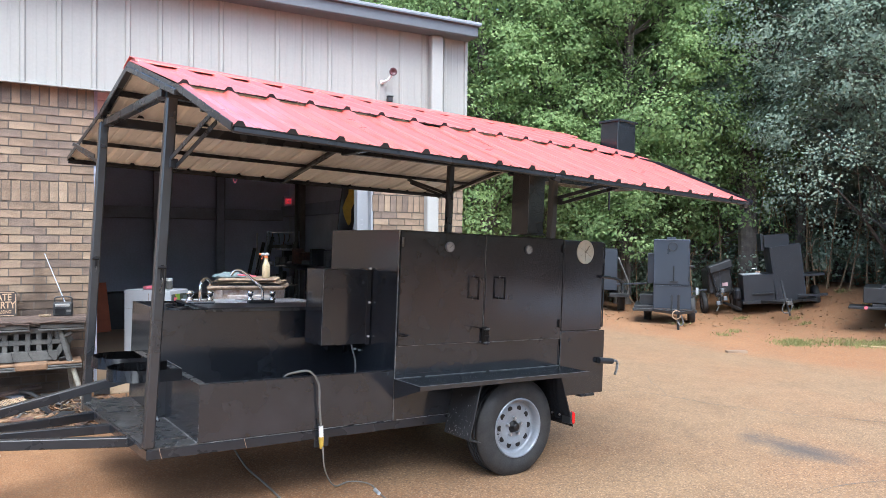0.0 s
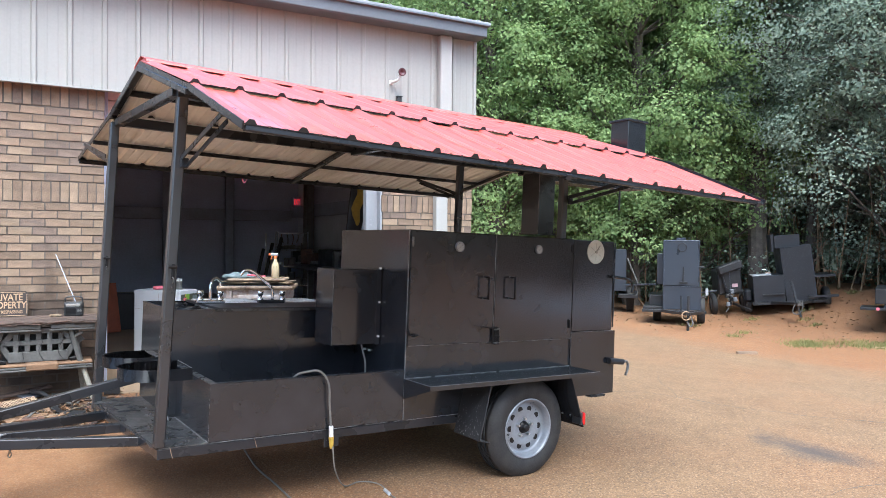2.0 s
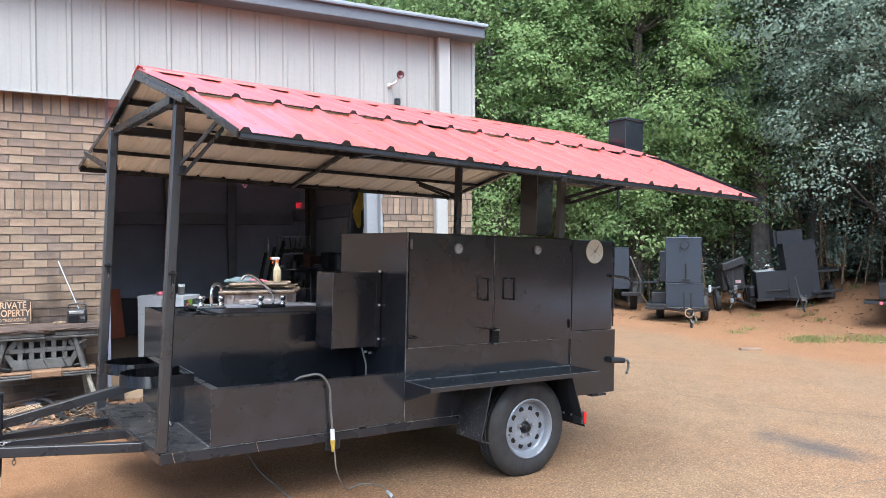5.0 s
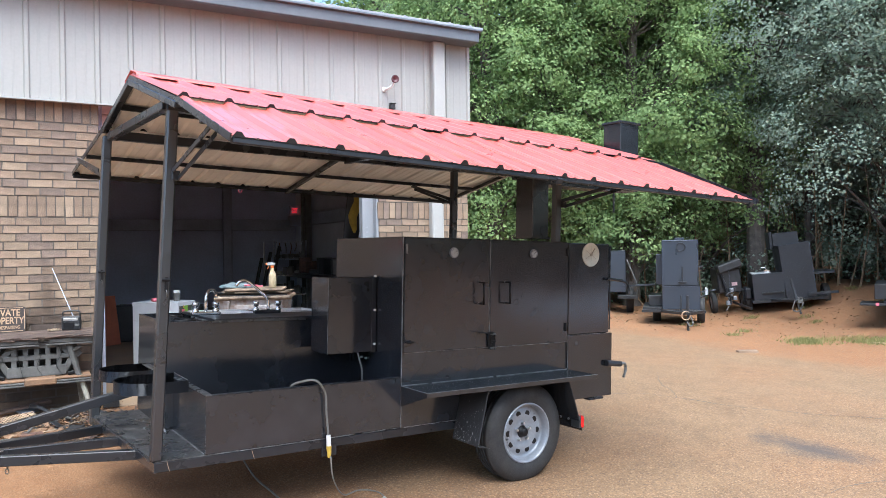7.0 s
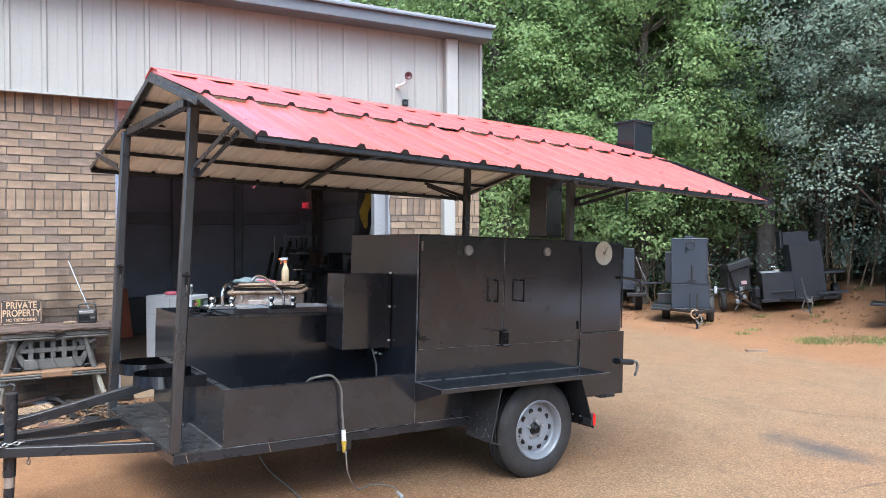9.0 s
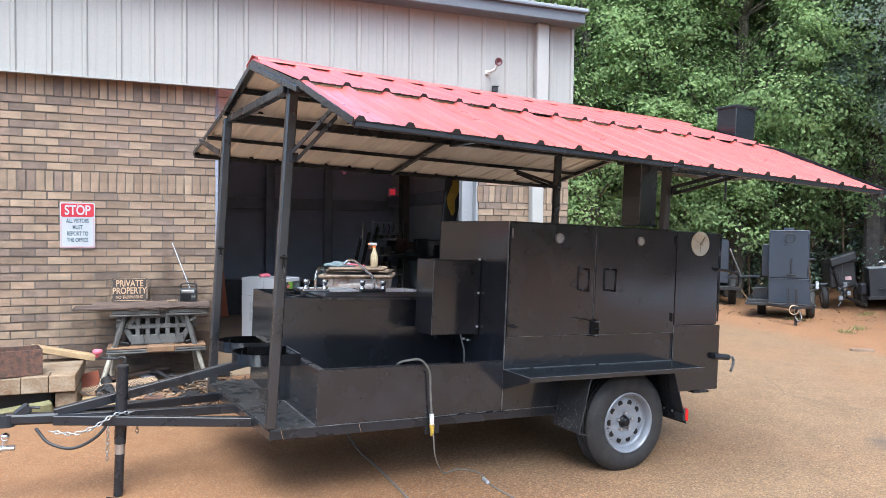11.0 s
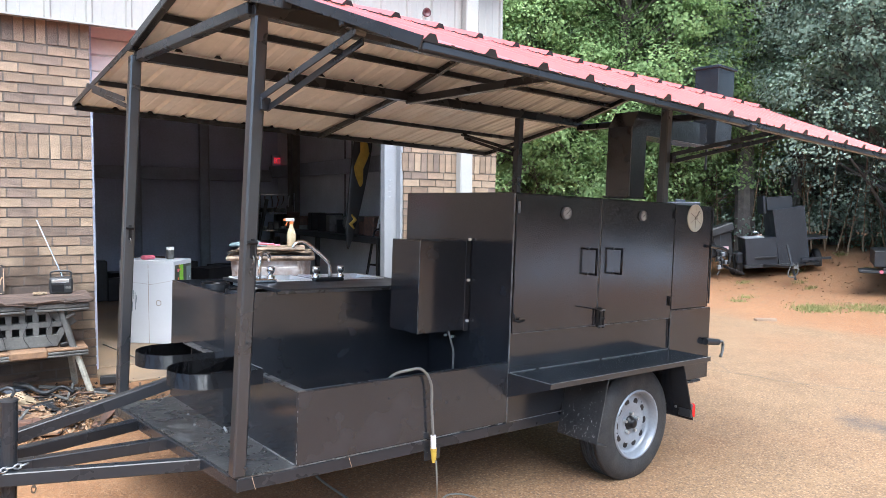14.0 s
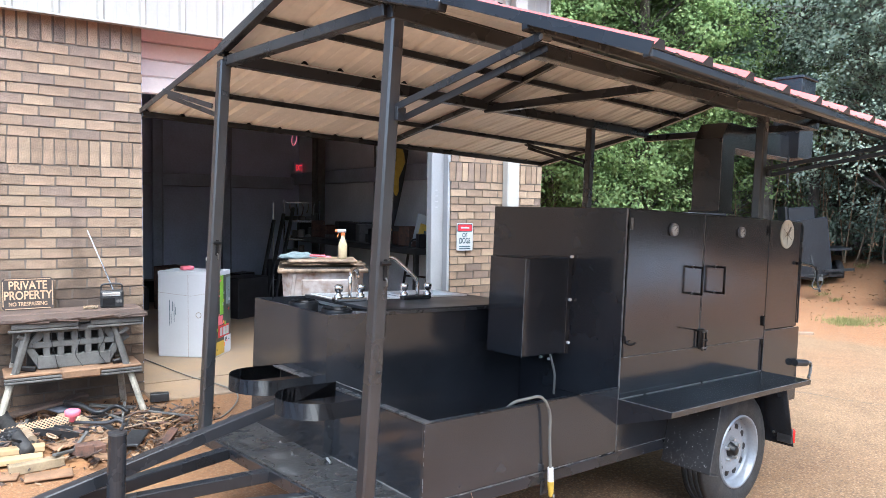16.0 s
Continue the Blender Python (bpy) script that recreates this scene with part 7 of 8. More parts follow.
part("hood_rim", barm((-0.42, -0.304, 1.205), (0.35, -0.304, 1.205), 0.018, 0.01, 0), EDGEGREY, fb)
part("side_arm", barm((-0.5, -0.3, 0.68), (-1.0, -0.3, 0.66), 0.06, 0.04), GREYSMOKER, fb)

# smoker with a sink box and a tall tapered chamber
fc = thing("parked_smoker", "dark grey smoker trailer with a sink and a tall chamber", "trailer", far_place(18.4, 54.6) @ pose(0, 0, -0.02, 0, -5, 8) @ Matrix.Diagonal((0.80, 0.95, 0.88, 1)))
part("sink_box", boxm((-0.95, -0.35, 0.30), (-0.12, 0.8, 0.98), 0.008), DARKSMOKER, fc)
part("sink_top", boxm((-0.96, -0.36, 0.98), (-0.45, 0.3, 1.005), 0.006), SIGNWHITE, fc)
part("faucet", pipe(bmesh.new(), curve_pts([(-0.52, 0.0, 1.0), (-0.52, 0.0, 1.10), (-0.58, 0, 1.13), (-0.66, 0, 1.12)], 4), 0.018), CHROME, fc)
part("faucet_body", boxm((-0.58, -0.04, 1.0), (-0.42, 0.04, 1.06), 0.01), CHROME, fc)
bm = bmesh.new()
front = [(-0.10, 0.30), (0.68, 0.30), (0.62, 1.72), (-0.18, 1.66)]
lo_, hi_ = [bm.verts.new((x, -0.36, z)) for x, z in front], [bm.verts.new((x, 0.9, z)) for x, z in front]
bm.faces.new(lo_), bm.faces.new(hi_[::-1])
for k in range(4):
    bm.faces.new((lo_[(k + 1) % 4], lo_[k], hi_[k], hi_[(k + 1) % 4]))
part("chamber", bm, DARKSMOKER, fc)
part("hood", boxm((-0.28, -0.1, 1.66), (0.40, 0.8, 2.0), 0.012), DARKSMOKER, fc)
part("hood_side", boxm((-0.36, -0.05, 1.58), (-0.28, 0.7, 2.04), 0.008), DARKSMOKER, fc)
part("drawer_bar", boxm((-0.72, -0.42, 0.46), (-0.15, -0.36, 0.50), 0.006), DULL, fc)
part("wing_shelf", boxm((0.66, -0.3, 0.86), (1.2, 0.8, 0.92), 0.006), DARKSMOKER, fc)
part("wing_bar", boxm((0.45, -0.5, 0.36), (1.2, -0.42, 0.42), 0.006), DARKSMOKER, fc)
part("deck", boxm((-1.0, -0.4, 0.22), (0.95, 1.2, 0.30), 0.008), DULL, fc)
part("fender", boxm((-1.16, -0.1, 0.30), (-0.96, 0.55, 0.62), 0.05), DARKSMOKER, fc)
small_wheel(fc, -1.06, 0.25, 0.28), small_wheel(fc, 1.02, 0.25, 0.28)
part("tongue", barm((-0.5, -0.4, 0.28), (0.02, -1.4, 0.30), 0.06), DULL, fc)
part("tongue", barm((0.55, -0.4, 0.28), (0.04, -1.4, 0.30), 0.06), DULL, fc)
part("jack", barm((0.06, -1.3, -0.02), (-0.08, -1.2, 0.85), 0.05), DULL, fc)
part("hitch", boxm((-0.02, -1.5, 0.26), (0.10, -1.3, 0.34), 0.01), GREYPL, fc)

for k in range(23):
    x = -0.085 + 0.031 * k
    part("pressed_rib", barm((x, -0.361, 0.34), (x - 0.07 + 0.02 * k / 22, -0.361, 1.655 + 0.0022 * k), 0.007, 0.004, 0), DARKSMOKER, fc)
part("top_edge", barm((-0.18, -0.362, 1.665), (0.62, -0.362, 1.725), 0.02, 0.012, 0.003), EDGEGREY, fc)
part("side_edge", barm((0.68, -0.362, 0.30), (0.62, -0.362, 1.72), 0.016, 0.012, 0.003), EDGEGREY, fc)
part("box_edge", barm((-0.95, -0.352, 0.975), (-0.12, -0.352, 0.975), 0.016, 0.012, 0.003), EDGEGREY, fc)
part("hood_edge", barm((-0.28, -0.102, 1.99), (0.40, -0.102, 1.99), 0.016, 0.012, 0.003), EDGEGREY, fc)
part("safety_chain", pipe(bmesh.new(), curve_pts([(-0.05, -1.35, 0.34), (-0.14, -1.38, 0.12), (-0.02, -1.4, 0.06), (0.1, -1.38, 0.18), (0.12, -1.35, 0.4)], 5), 0.016), GREYPL, fc)
part("tow_frame", barm((-0.06, -1.2, 0.5), (0.16, -1.3, 0.22), 0.03), GREYPL, fc)

# flat black trailer further along, and one half hidden
fd_ = thing("parked_trailer", "black flat steel trailer with a hitch and jack", "trailer", far_place(16.4, 61.1))
part("body", boxm((-0.35, 0.0, 0.62), (1.6, 1.6, 0.92), 0.01), DULL, fd_)
part("chamber", boxm((0.35, 0.1, 0.92), (1.5, 1.5, 1.62), 0.02), GREYSMOKER, fd_)
part("slope", barm((-0.05, 0.2, 0.93), (0.36, 0.2, 1.12), 0.3, 0.05, 0.006), DULL, fd_)
part("wing", boxm((-0.6, -0.1, 0.50), (0.1, 0.5, 0.55), 0.006), DULL, fd_)
part("deck", boxm((-0.2, 0.0, 0.5), (1.6, 1.6, 0.60), 0.01), DULL, fd_)
part("tongue", barm((0.2, 0.0, 0.5), (0.22, -1.0, 0.46), 0.07), DULL, fd_)
part("jack", rodm((0.22, -0.9, -0.02), (0.22, -0.9, 0.72), 0.03), DULL, fd_)
part("red_cap", disc(bmesh.new(), (-0.28, -0.95, 0.60), (0, -1, 0), 0.03, 0.05, 16), PINK, fd_)
part("coupler", boxm((0.1, -1.2, 0.42), (0.34, -0.9, 0.54), 0.02), DULL, fd_)
part("hose_loop", pipe(bmesh.new(), curve_pts([(0.1, -1.0, 0.45), (0.05, -1.05, 0.3), (0.14, -1.05, 0.22), (0.22, -1.02, 0.35), (0.22, -1.0, 0.48)], 5), 0.02), WHITE, fd_)
small_wheel(fd_, 0.2, 1.0, 0.30), small_wheel(fd_, 1.6, 1.0, 0.30)
fe = thing("parked_smoker", "dark smoker trailer mostly hidden behind the big one", "trailer", far_place(17.8, 42.2))
part("chamber", boxm((-0.5, 0.0, 0.5), (0.28, 1.4, 1.5), 0.01), GREYSMOKER, fe)
part("side_shelf", boxm((0.1, -0.3, 0.36), (0.55, 1.0, 0.44), 0.006), DULL, fe)
part("side_arm", barm((0.2, -0.2, 0.66), (0.95, -0.3, 0.70), 0.04), GREYSMOKER, fe)
part("pipe_loop", pipe(bmesh.new(), curve_pts([(0.3, -0.2, 1.3), (0.42, -0.2, 1.0), (0.55, -0.2, 0.66), (0.52, -0.2, 0.4)], 5), 0.02), GREYPL, fe)
small_wheel(fe, 0.38, 0.3, 0.28)
bm = bmesh.new()
for k in range(7):
    x, y = 10.6 + rng.uniform(-1.2, 1.6), 13.3 + rng.uniform(-0.6, 0.6)
    rod(bm, (x, y, ground_at(x, y) + 0.02), (x + rng.uniform(-0.8, 0.8), y + rng.uniform(-0.4, 0.4), ground_at(x, y) + rng.uniform(0.05, 0.5)), 0.025, 0.012, 6)
single("fallen_branches", bm, TWIG, "pale fallen branches at the wood's edge", "branch", kind="stuff")
single("loose_brick", boxm((-0.16, -0.05, 0), (0.16, 0.05, 0.05), 0.008), BRICK, "loose red brick lying on the yard", "brick", pose(7.98, 7.13, ground_at(7.98, 7.13) - 0.004, 0, 0, -30))
single("plank_scrap", boxm((-0.3, -0.05, 0), (0.3, 0.05, 0.03), 0.006), WOODNEW, "short pale plank lying in the grass", "board", pose(11.2, 6.7, ground_at(11.2, 6.7), 0, 0, -55))


# ---- woods ----
def blades(name, verts, faces, material):
    me = bpy.data.meshes.new(name)
    me.from_pydata(verts, [], faces)
    me.materials.append(material)
    return me


def leaf_mesh(name, pos, out, size, material, seed):
    """Folded leaf blades at the given places, each turned roughly outwards and upwards."""
    r = np.random.RandomState(seed)
    n_ = len(pos)
    nrm = out * 0.8 + np.array([0, 0, 0.5]) + r.normal(0, 0.32, (n_, 3))
    nrm /= np.linalg.norm(nrm, axis=1)[:, None] + 1e-6
    axis = np.cross(nrm, r.normal(0, 1, (n_, 3))) + np.array([0, 0, -0.3])
    axis /= np.linalg.norm(axis, axis=1)[:, None] + 1e-6
    side = np.cross(axis, nrm)
    side /= np.linalg.norm(side, axis=1)[:, None] + 1e-6
    s = size * r.uniform(0.55, 1.3, (n_, 1))
    a, b = pos - axis * s * 0.5, pos + axis * s * 0.55
    mid = pos - axis * s * 0.08 + nrm * s * 0.10
    verts = np.stack([a, mid - side * s * 0.40, b, mid + side * s * 0.40], axis=1).reshape(-1, 3)
    i = np.arange(n_) * 4
    faces = np.concatenate([np.stack([i, i + 1, i + 2], 1), np.stack([i, i + 2, i + 3], 1)])
    me = bpy.data.meshes.new(name)
    me.vertices.add(len(verts))
    me.vertices.foreach_set("co", verts.astype(np.float32).ravel())
    me.loops.add(len(faces) * 3)
    me.loops.foreach_set("vertex_index", faces.astype(np.int32).ravel())
    me.polygons.add(len(faces))
    me.polygons.foreach_set("loop_start", (np.arange(len(faces)) * 3).astype(np.int32))
    me.polygons.foreach_set("loop_total", np.full(len(faces), 3, np.int32))
    me.update(calc_edges=True)
    me.materials.append(material)
    return me


def leaf_cloud(name, centres, per, spread, size, material, seed):
    """Loose leafy bushes: leaves scattered round each centre."""
    r = np.random.RandomState(seed + 50)
    off = r.normal(0, 1, (len(centres) * per, 3))
    pos = np.repeat(np.array(centres), per, axis=0) + off * np.array([spread, spread, spread * 0.6])
    return leaf_mesh(name, pos, off / (np.linalg.norm(off, axis=1)[:, None] + 1e-6), size, material, seed)


def tree(name, label, height, radius, low, lobes, sprays, per, size, material, seed, tuft=0.15):
    """Tapered trunk, forking limbs, and a crown of rounded boughs, each a shell of small leafy sprays."""
    r = random.Random(seed)
    g = np.random.RandomState(seed)
    t = thing(name, label, "tree", None, "trees of the wood")
    bm = bmesh.new()
    trunk = curve_pts([(0, 0, -0.3), (r.uniform(-0.2, 0.2), r.uniform(-0.2, 0.2), height * 0.3), (r.uniform(-0.4, 0.4), r.uniform(-0.4, 0.4), height * 0.65), (r.uniform(-0.4, 0.4), 0, height * 0.95)], 5)
    for k, (a, b) in enumerate(zip(trunk, trunk[1:])):
        f = lambda j: 0.02 * height * (1 - 0.85 * j / len(trunk))
        rod(bm, a, b, f(k), f(k + 1), 10)
    places, ways = [], []
    for k in range(lobes):
        z = low + (height - low) * (k + 0.5) / lobes
        f = (z - low) / (height - low)
        rad = radius * (0.62 + 1.05 * f - 1.4 * f * f + 0.2 * r.random())
        ang = k * 2.399 + r.uniform(-0.6, 0.6)
        d = rad * r.uniform(0.35, 0.92)
        c = Vector((d * math.cos(ang), d * math.sin(ang), z + r.uniform(-0.4, 0.4)))
        lr = radius * r.uniform(0.2, 0.36)
        j = min(len(trunk) - 2, int(len(trunk) * max(0.05, (z - 0.9) / height)))
        elbow = trunk[j].lerp(c, 0.55) + Vector((0, 0, 0.15))
        rod(bm, trunk[j], elbow, 0.05, 0.03, 6), rod(bm, elbow, c, 0.03, 0.012, 6)
        for q in range(3):
            rod(bm, elbow, c + Vector((r.gauss(0, lr * 0.6), r.gauss(0, lr * 0.6), r.gauss(0, lr * 0.5))), 0.014, 0.005, 4)
        way = g.normal(0, 1, (sprays, 3)) + np.array([0.35 * math.cos(ang), 0.35 * math.sin(ang), 0.25])
        way /= np.linalg.norm(way, axis=1)[:, None]
        tip = np.array(c) + way * lr * g.uniform(0.8, 1.08, (sprays, 1)) * np.array([1.0, 1.0, 0.8])
        many = np.repeat(tip, per, axis=0)
        places.append(many + g.normal(0, 1, many.shape) * np.array([tuft, tuft, tuft * 0.62]))
        ways.append(np.repeat(way, per, axis=0))
    part("trunk", bm, BARK, t)
    ob = new("crown", leaf_mesh("crown", np.concatenate(places), np.concatenate(ways), size, material, seed))
    ob.parent = t
    return t


kinds = [
    tree("tree", "bright green broad-leaved tree at the wood's edge", 13.5, 3.4, 1.9, 92, 33, 33, 0.09, LEAF_A, 11, 0.17),
    tree("tree", "dark green broad-leaved tree deep in the woods", 15.0, 3.6, 1.6, 44, 22, 16, 0.20, LEAF_B, 12, 0.22),
    tree("tree", "grey-green oak with layered drooping foliage, paled by painted haze", 13.0, 4.2, 2.2, 110, 33, 46, 0.064, LEAF_C, 13, 0.17),
    tree("tree", "mid green leafy tree in the woods", 12.0, 3.2, 0.8, 40, 22, 16, 0.19, LEAF_A, 14, 0.22),
    tree("tree", "tall oak with a thick bare lower trunk", 13.5, 2.3, 3.9, 36, 34, 40, 0.085, LEAF_B, 15),
    tree("tree", "unseen tree across the yard, darkened for the reflections", 13.0, 3.4, 0.8, 36, 14, 12, 0.34, LEAF_D, 16, 0.32),
]


def plant(kind, dist, heading, scale=1.0, turn=0, first=[True] * 6):
    h = radians(heading)
    x, y = -1.6 + dist * math.sin(h), -0.4 + dist * math.cos(h)
    m = pose(x, y, ground_at(x, y) - 0.05, 0, 0, turn)
    if first[kind]:
        kinds[kind].matrix_world = m @ Matrix.Diagonal((scale, scale, scale, 1))
        first[kind] = False
        return
    ob = copy_thing(kinds[kind], m)
    ob.scale = (scale, scale, scale)


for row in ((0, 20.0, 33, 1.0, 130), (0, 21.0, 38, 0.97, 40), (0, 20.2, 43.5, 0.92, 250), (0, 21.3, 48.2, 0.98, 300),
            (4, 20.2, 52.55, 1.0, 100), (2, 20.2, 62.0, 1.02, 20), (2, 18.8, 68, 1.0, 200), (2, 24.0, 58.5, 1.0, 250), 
            (1, 25.5, 29, 1.0, 0), (1, 27.0, 55, 0.95, 220), (3, 24.5, 73, 1.0, 310), (3, 27.0, 66, 1.1, 35),
            (1, 30.0, 25, 1.15, 20), (1, 30.0, 32.5, 1.15, 95), (1, 30.5, 39.5, 1.15, 190), (3, 30.0, 47, 1.25, 280), (1, 30.5, 53.5, 1.1, 15), (1, 31.0, 60, 0.75, 115), (1, 31.0, 68, 1.0, 205),
            (3, 24.5, 25, 1.1, 45), (4, 17.5, 77, 0.95, 270)):
    plant(*row)
# unseen woods added behind the viewer, dark for the reflections in the black paint
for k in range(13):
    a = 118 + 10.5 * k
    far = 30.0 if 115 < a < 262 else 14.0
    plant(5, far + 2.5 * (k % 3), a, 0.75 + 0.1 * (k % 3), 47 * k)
cb = []
r3 = random.Random(9)
for k in range(260):
    hd = r3.uniform(74, 246)
    h, ds = radians(hd), r3.uniform(9, 13) + (18.0 if 84 < hd < 262 else 0) + max(0.0, 5.0 - 0.06 * abs(hd - 74)) * (hd < 150)
    x, y = -1.6 + ds * math.sin(h), -0.4 + ds * math.cos(h)
    cb.append((x, y, ground_at(x, y) + r3.uniform(0.15, 1.9)))
tagged(new("undergrowth", leaf_cloud("undergrowth", cb, 80, 0.8, 0.26, LEAF_D, 22)), "unseen bushes across the yard, darkened for the reflections", "bushes", kind="stuff")
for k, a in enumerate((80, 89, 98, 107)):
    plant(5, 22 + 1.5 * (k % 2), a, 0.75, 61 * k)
# bushes and saplings along the edge
r2 = random.Random(5)
bright, dark, olive = [], [], []
for k in range(190):
    hd, ds = r2.uniform(24, 74), r2.uniform(20.4, 23.5)
    h = radians(hd)
    x, y = -1.6 + ds * math.sin(h), -0.4 + ds * math.cos(h)
    up = r2.uniform(0.2, 1.7)
    if hd < 47 + r2.gauss(0, 1.0):
        bright.append((x, y, ground_at(x, y) + up * 1.1 + 1.9))
    if hd > 52 and r2.random() < 0.35:
        olive.append((x, y, ground_at(x, y) + up * 1.6 + 0.3))
    if r2.random() < (0.7 if hd < 52 else 0.3):
        dark.append((x, y, ground_at(x, y) + up * 0.9))
for pick, mt, lab in ((bright, LEAF_A, "bright green undergrowth along the woods"), (dark, LEAF_B, "dark green undergrowth along the woods"), (olive, LEAF_C, "grey-green brush under the oaks, paled by painted haze")):
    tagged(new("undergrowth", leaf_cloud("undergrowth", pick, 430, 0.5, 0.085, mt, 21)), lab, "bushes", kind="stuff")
# bare saplings and dead twigs between the trunks
bm = bmesh.new()
for k in range(120):
    hd, ds = r2.uniform(44, 74), r2.uniform(19.8, 24)
    h = radians(hd)
    x, y = -1.6 + ds * math.sin(h), -0.4 + ds * math.cos(h)
    z, top = ground_at(x, y) - 0.1, r2.uniform(1.2, 4.0)
    tip = Vector((x + r2.gauss(0, 0.35), y + r2.gauss(0, 0.35), z + top))
    rod(bm, (x, y, z), tip, 0.022, 0.008, 5)
    for q in range(4):
        a = Vector((x, y, z)).lerp(tip, r2.uniform(0.3, 0.95))
        rod(bm, a, a + Vector((r2.gauss(0, 0.45), r2.gauss(0, 0.45), r2.uniform(-0.1, 0.5))), 0.009, 0.003, 4)
single("saplings", bm, TWIG, "bare saplings and dead twigs under the trees", "saplings", kind="stuff")
bm = bmesh.new()
for k in range(46):
    hd, ds = r2.uniform(24, 75), r2.uniform(21, 30)
    h = radians(hd)
    x, y = -1.6 + ds * math.sin(h), -0.4 + ds * math.cos(h)
    rr = r2.uniform(0.05, 0.17)
    rod(bm, (x, y, -0.5), (x + r2.uniform(-0.5, 0.5), y, r2.uniform(7, 11)), rr, rr * 0.5, 8)
single("far_trunks", bm, BARK, "thin bare trunks deep in the woods", "trunks", kind="stuff")
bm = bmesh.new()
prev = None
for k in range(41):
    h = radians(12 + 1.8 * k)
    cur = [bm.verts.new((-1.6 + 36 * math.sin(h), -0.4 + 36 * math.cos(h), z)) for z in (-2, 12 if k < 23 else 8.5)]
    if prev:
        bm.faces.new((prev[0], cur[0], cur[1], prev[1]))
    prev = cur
# Plain sheet that glows faintly, for haze in the gaps between leaves.
single("backdrop", bm, mat("deep_woods", (0.055, 0.068, 0.055), 1.0, 0, 0.8, 1.2, 6, 0.0, emit=0.3), "glowing backdrop for the hazy depth of the woods", "backdrop", kind="structure")

# grass at the yard's edge
v_, f_ = [], []
tufts = [(9.6 + 3.6 * t + r2.gauss(0, 0.35), 8.15 - 2.0 * t + r2.gauss(0, 0.26), r2.uniform(0.06, 0.2)) for t in [0.1, 0.12, 0.16, 0.18] + [0.38 + 0.026 * k for k in range(28)]]
tufts += [(r2.uniform(7.5, 15), r2.uniform(6.0, 10.5), r2.uniform(0.04, 0.09)) for k in range(12)]
for k in range(5200):
    cx0, cy0, wide = tufts[int(len(tufts) * r2.random() ** 1.5)]
    x, y = cx0 + r2.gauss(0, wide * 1.5), cy0 + r2.gauss(0, wide)
    z, a, h, w = ground_at(x, y) - 0.01, r2.uniform(0, 6.28), r2.uniform(0.03, 0.10), 0.008
    lean = (r2.gauss(0, 0.04), r2.gauss(0, 0.04))
    i = len(v_)
    v_ += [(x - w * math.cos(a), y - w * math.sin(a), z), (x + w * math.cos(a), y + w * math.sin(a), z), (x + lean[0], y + lean[1], z + h)]
    f_.append((i, i + 1, i + 2))
tagged(new("grass", blades("grass", v_, f_, GRASS)), "sparse green grass tufts on clay", "grass", kind="stuff")
v_, f_ = [], []
for k in range(1500):
    hd, ds = r2.uniform(38, 70), r2.triangular(14, 20, 18.5)
    h = radians(hd)
    x, y = -1.6 + ds * math.sin(h), -0.4 + ds * math.cos(h)
    z, a, s_ = ground_at(x, y) + 0.006, r2.uniform(0, 6.28), r2.uniform(0.03, 0.08)
    i = len(v_)
    v_ += [(x, y, z), (x + s_ * math.cos(a), y + s_ * math.sin(a), z + 0.01), (x + s_ * math.cos(a + 1), y + s_ * math.sin(a + 1), z + 0.02)]
    f_.append((i, i + 1, i + 2))
tagged(new("leaf_litter", blades("leaf_litter", v_, f_, TWIG)), "dry leaf litter under the trees", "litter", kind="stuff")


# ---- brickwork ----
COURSE, LONG, JOINT = 0.0806, 0.2127, 0.0125
BRICKS = {}


def brick_mesh(l, h, mt, k):
    key = (round(l, 3), round(h, 3), mt.name, k)
    if key not in BRICKS:
        r = random.Random(hash(key[:2]) % 1000 + k)
        bm = bmesh.new()
        box(bm, (-l / 2, 0, -h / 2), (l / 2, 0.06, h / 2), 0.0)
        for v in bm.verts:
            if v.co.y < 0.01:
                v.co += Vector((r.uniform(-0.004, 0.003), r.uniform(-0.0025, 0.0025), r.uniform(-0.0035, 0.003)))
        BRICKS[key] = mesh_of("brick", bm, mt)
    return BRICKS[key]


def brick_rows(x0, x1, z0, z1):
    """Places of the bricks: running bond with two soldier courses."""
    out = []
    top2, bot2 = 2.214, 2.006
    z = bot2
    row = 0
    while z > z0:
        out.append((z - COURSE, z, row % 2))
        z -= COURSE
        row += 1
    z, row = top2, 0
    while z + COURSE < 2.955:
        out.append((z, z + COURSE, row % 2))
        z += COURSE
        row += 1
    places = []
    for a, b, odd in out:
        x = x1
        first_len = LONG if odd else LONG / 2
        while x > x0:
            l = min(first_len, x - x0)
            first_len = LONG
            if l > 0.03:
                places.append((x - l / 2, (a + b) / 2, l - JOINT, b - a - JOINT))
            x -= l
    for a, b in ((bot2, top2), (2.942, 3.17)):
        x = x1
        while x > x0 + 0.03:
            places.append((x - COURSE / 2 + 0.001, (a + b) / 2, COURSE - JOINT, b - a - JOINT))
            x -= COURSE
    return places


rb_ = random.Random(3)


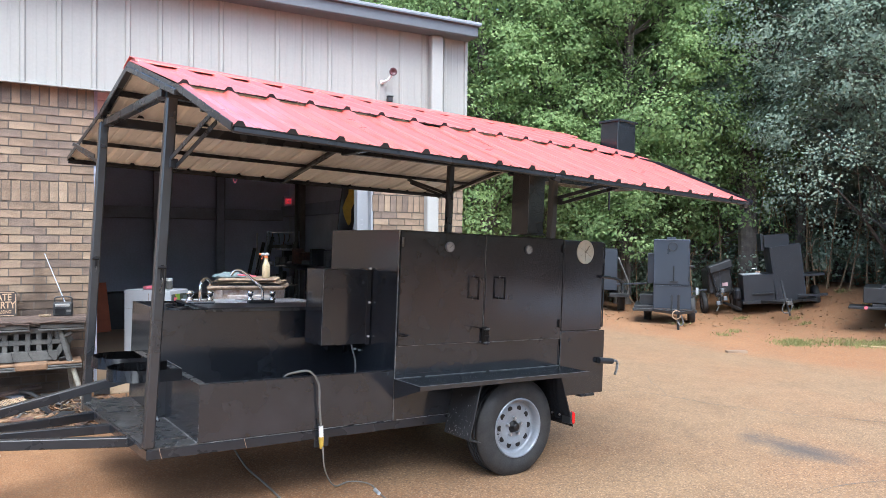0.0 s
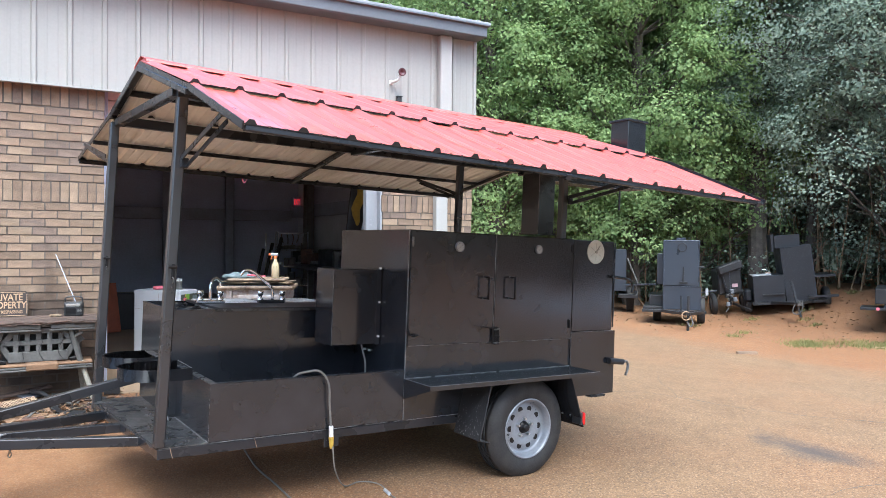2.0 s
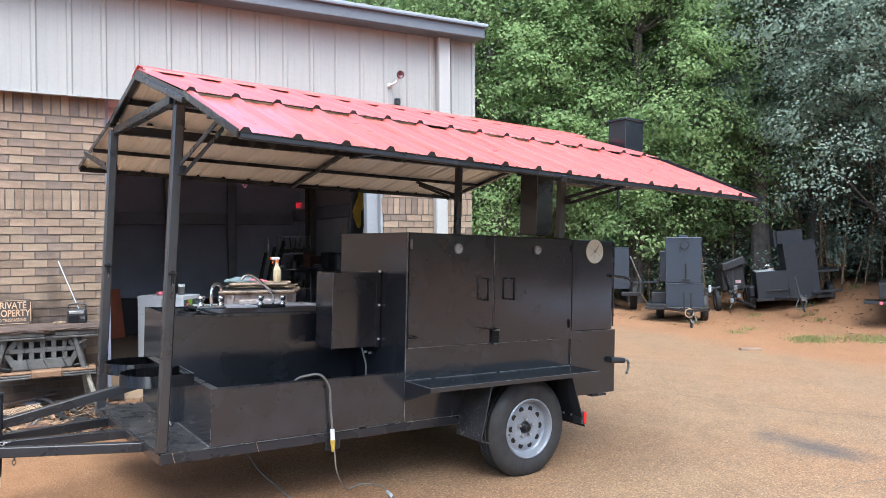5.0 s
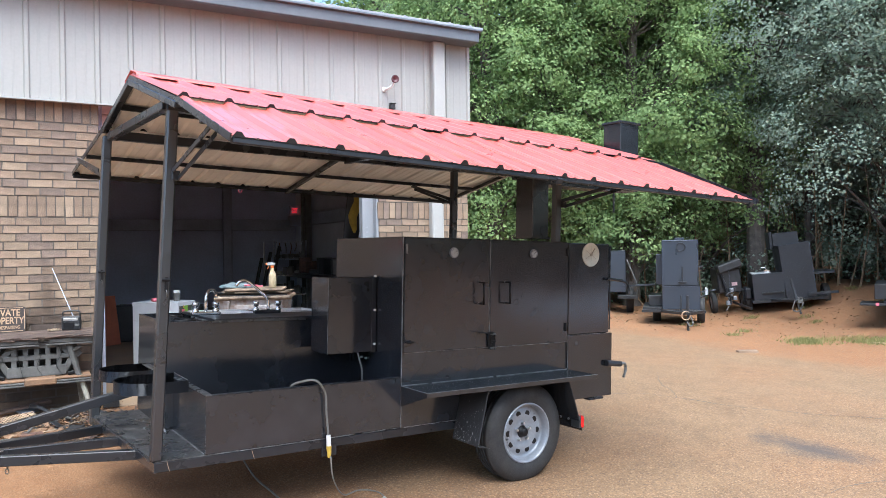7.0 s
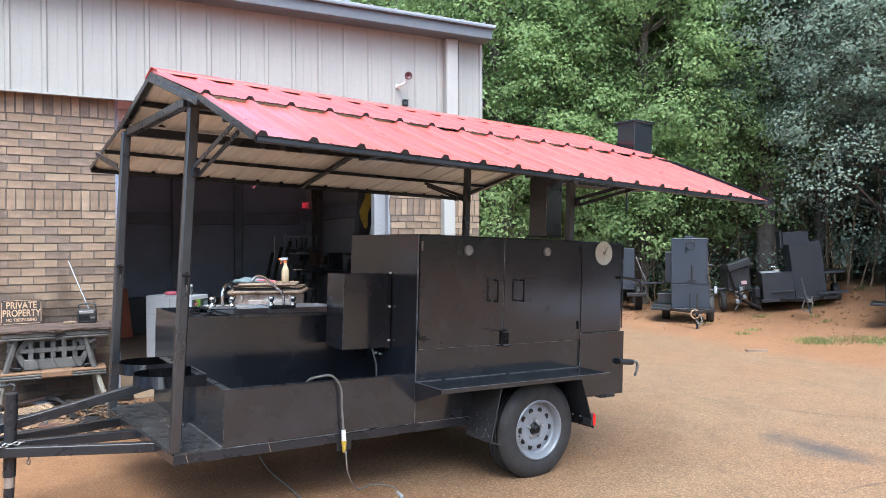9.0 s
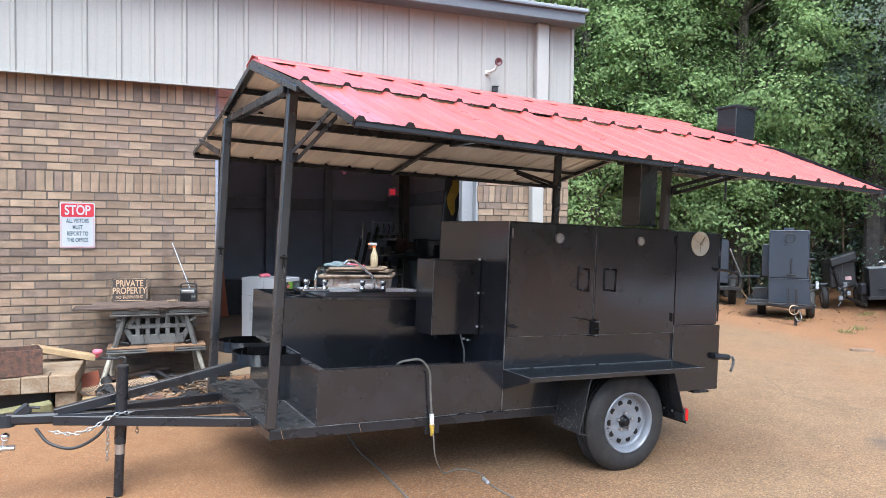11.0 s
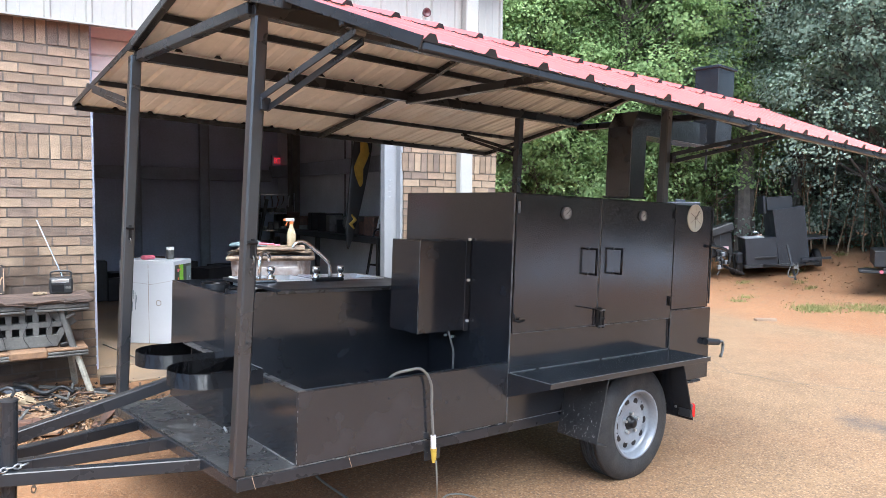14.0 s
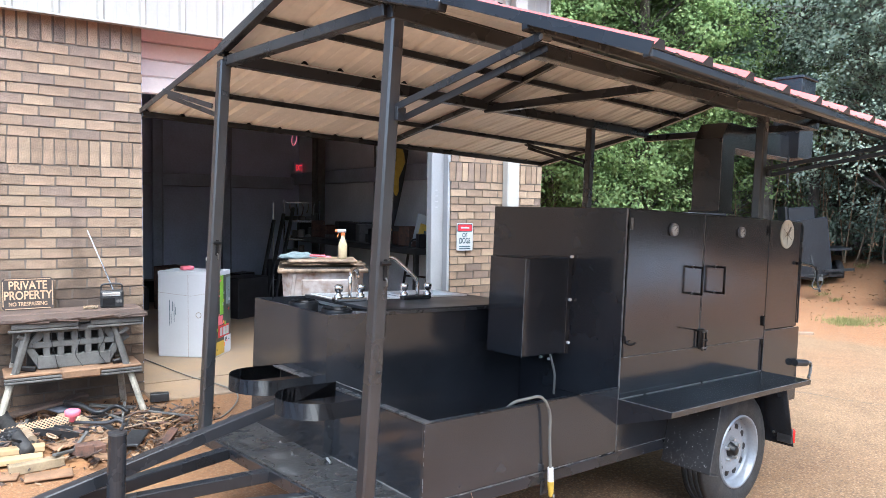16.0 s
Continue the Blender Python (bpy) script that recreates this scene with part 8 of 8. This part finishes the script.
def pick_mat(x, z):
    f = rb_.random() + 0.25 * noise.noise((x * 0.9, z * 0.9, 5))
    return BRICK2 if f < 0.17 else BRICK3 if f > 0.72 else BRICK


def lay(parent, places, near):
    n_ = 0
    joined = {}
    for x, z, l, h in places:
        mt = pick_mat(x, z)
        y = WALL_Y + rb_.uniform(-0.003, 0.002)
        if near(x, z) and n_ < 300:
            ob = new("brick", brick_mesh(l, h, mt, rb_.randrange(4)))
            ob.parent = parent
            ob.location = (x, y, z)
            ob.rotation_euler = (0, radians(rb_.gauss(0, 0.3)), 0)
            n_ += 1
        else:
            v, f = joined.setdefault(mt, ([], []))
            i = len(v)
            a, b = (x - l / 2 + rb_.uniform(-0.003, 0.004), z - h / 2 + rb_.uniform(-0.002, 0.004)), (x + l / 2 + rb_.uniform(-0.004, 0.003), z + h / 2 + rb_.uniform(-0.004, 0.002))
            v += [(a[0], y, a[1]), (b[0], y, a[1]), (b[0], y, b[1]), (a[0], y, b[1]), (a[0], y + 0.02, a[1]), (b[0], y + 0.02, a[1]), (b[0], y + 0.02, b[1]), (a[0], y + 0.02, b[1])]
            f += [(i, i + 1, i + 2, i + 3), (i + 1, i, i + 4, i + 5), (i + 2, i + 1, i + 5, i + 6), (i + 3, i + 2, i + 6, i + 7), (i, i + 3, i + 7, i + 4)]
    for mt, (v, f) in joined.items():
        ob = new("brickwork", blades("brickwork", v, f, JOINED[mt]))
        ob.parent = parent
        tagged(ob, kind="stuff")


def island_copy(m):
    """The same brick with its tone varied per joined brick."""
    c = m.copy()
    n, l = c.node_tree.nodes, c.node_tree.links
    geo = n.new("ShaderNodeNewGeometry")
    for node in list(n):
        if node.type == "MAP_RANGE" and any(k.from_node.type == "OBJECT_INFO" for k in node.inputs[0].links):
            l.new(geo.outputs["Random Per Island"], node.inputs[0])
    return c


JOINED = {m: island_copy(m) for m in (BRICK, BRICK2, BRICK3)}
lay(wall_left, brick_rows(-5.2, EDGE_L, -0.1, 3.17), lambda x, z: x > -2.45 and 0.5 < z < 2.9)
lay(wall_pier, brick_rows(EDGE_R, CORNER, -0.1, 3.17), lambda x, z: z > 0.8)
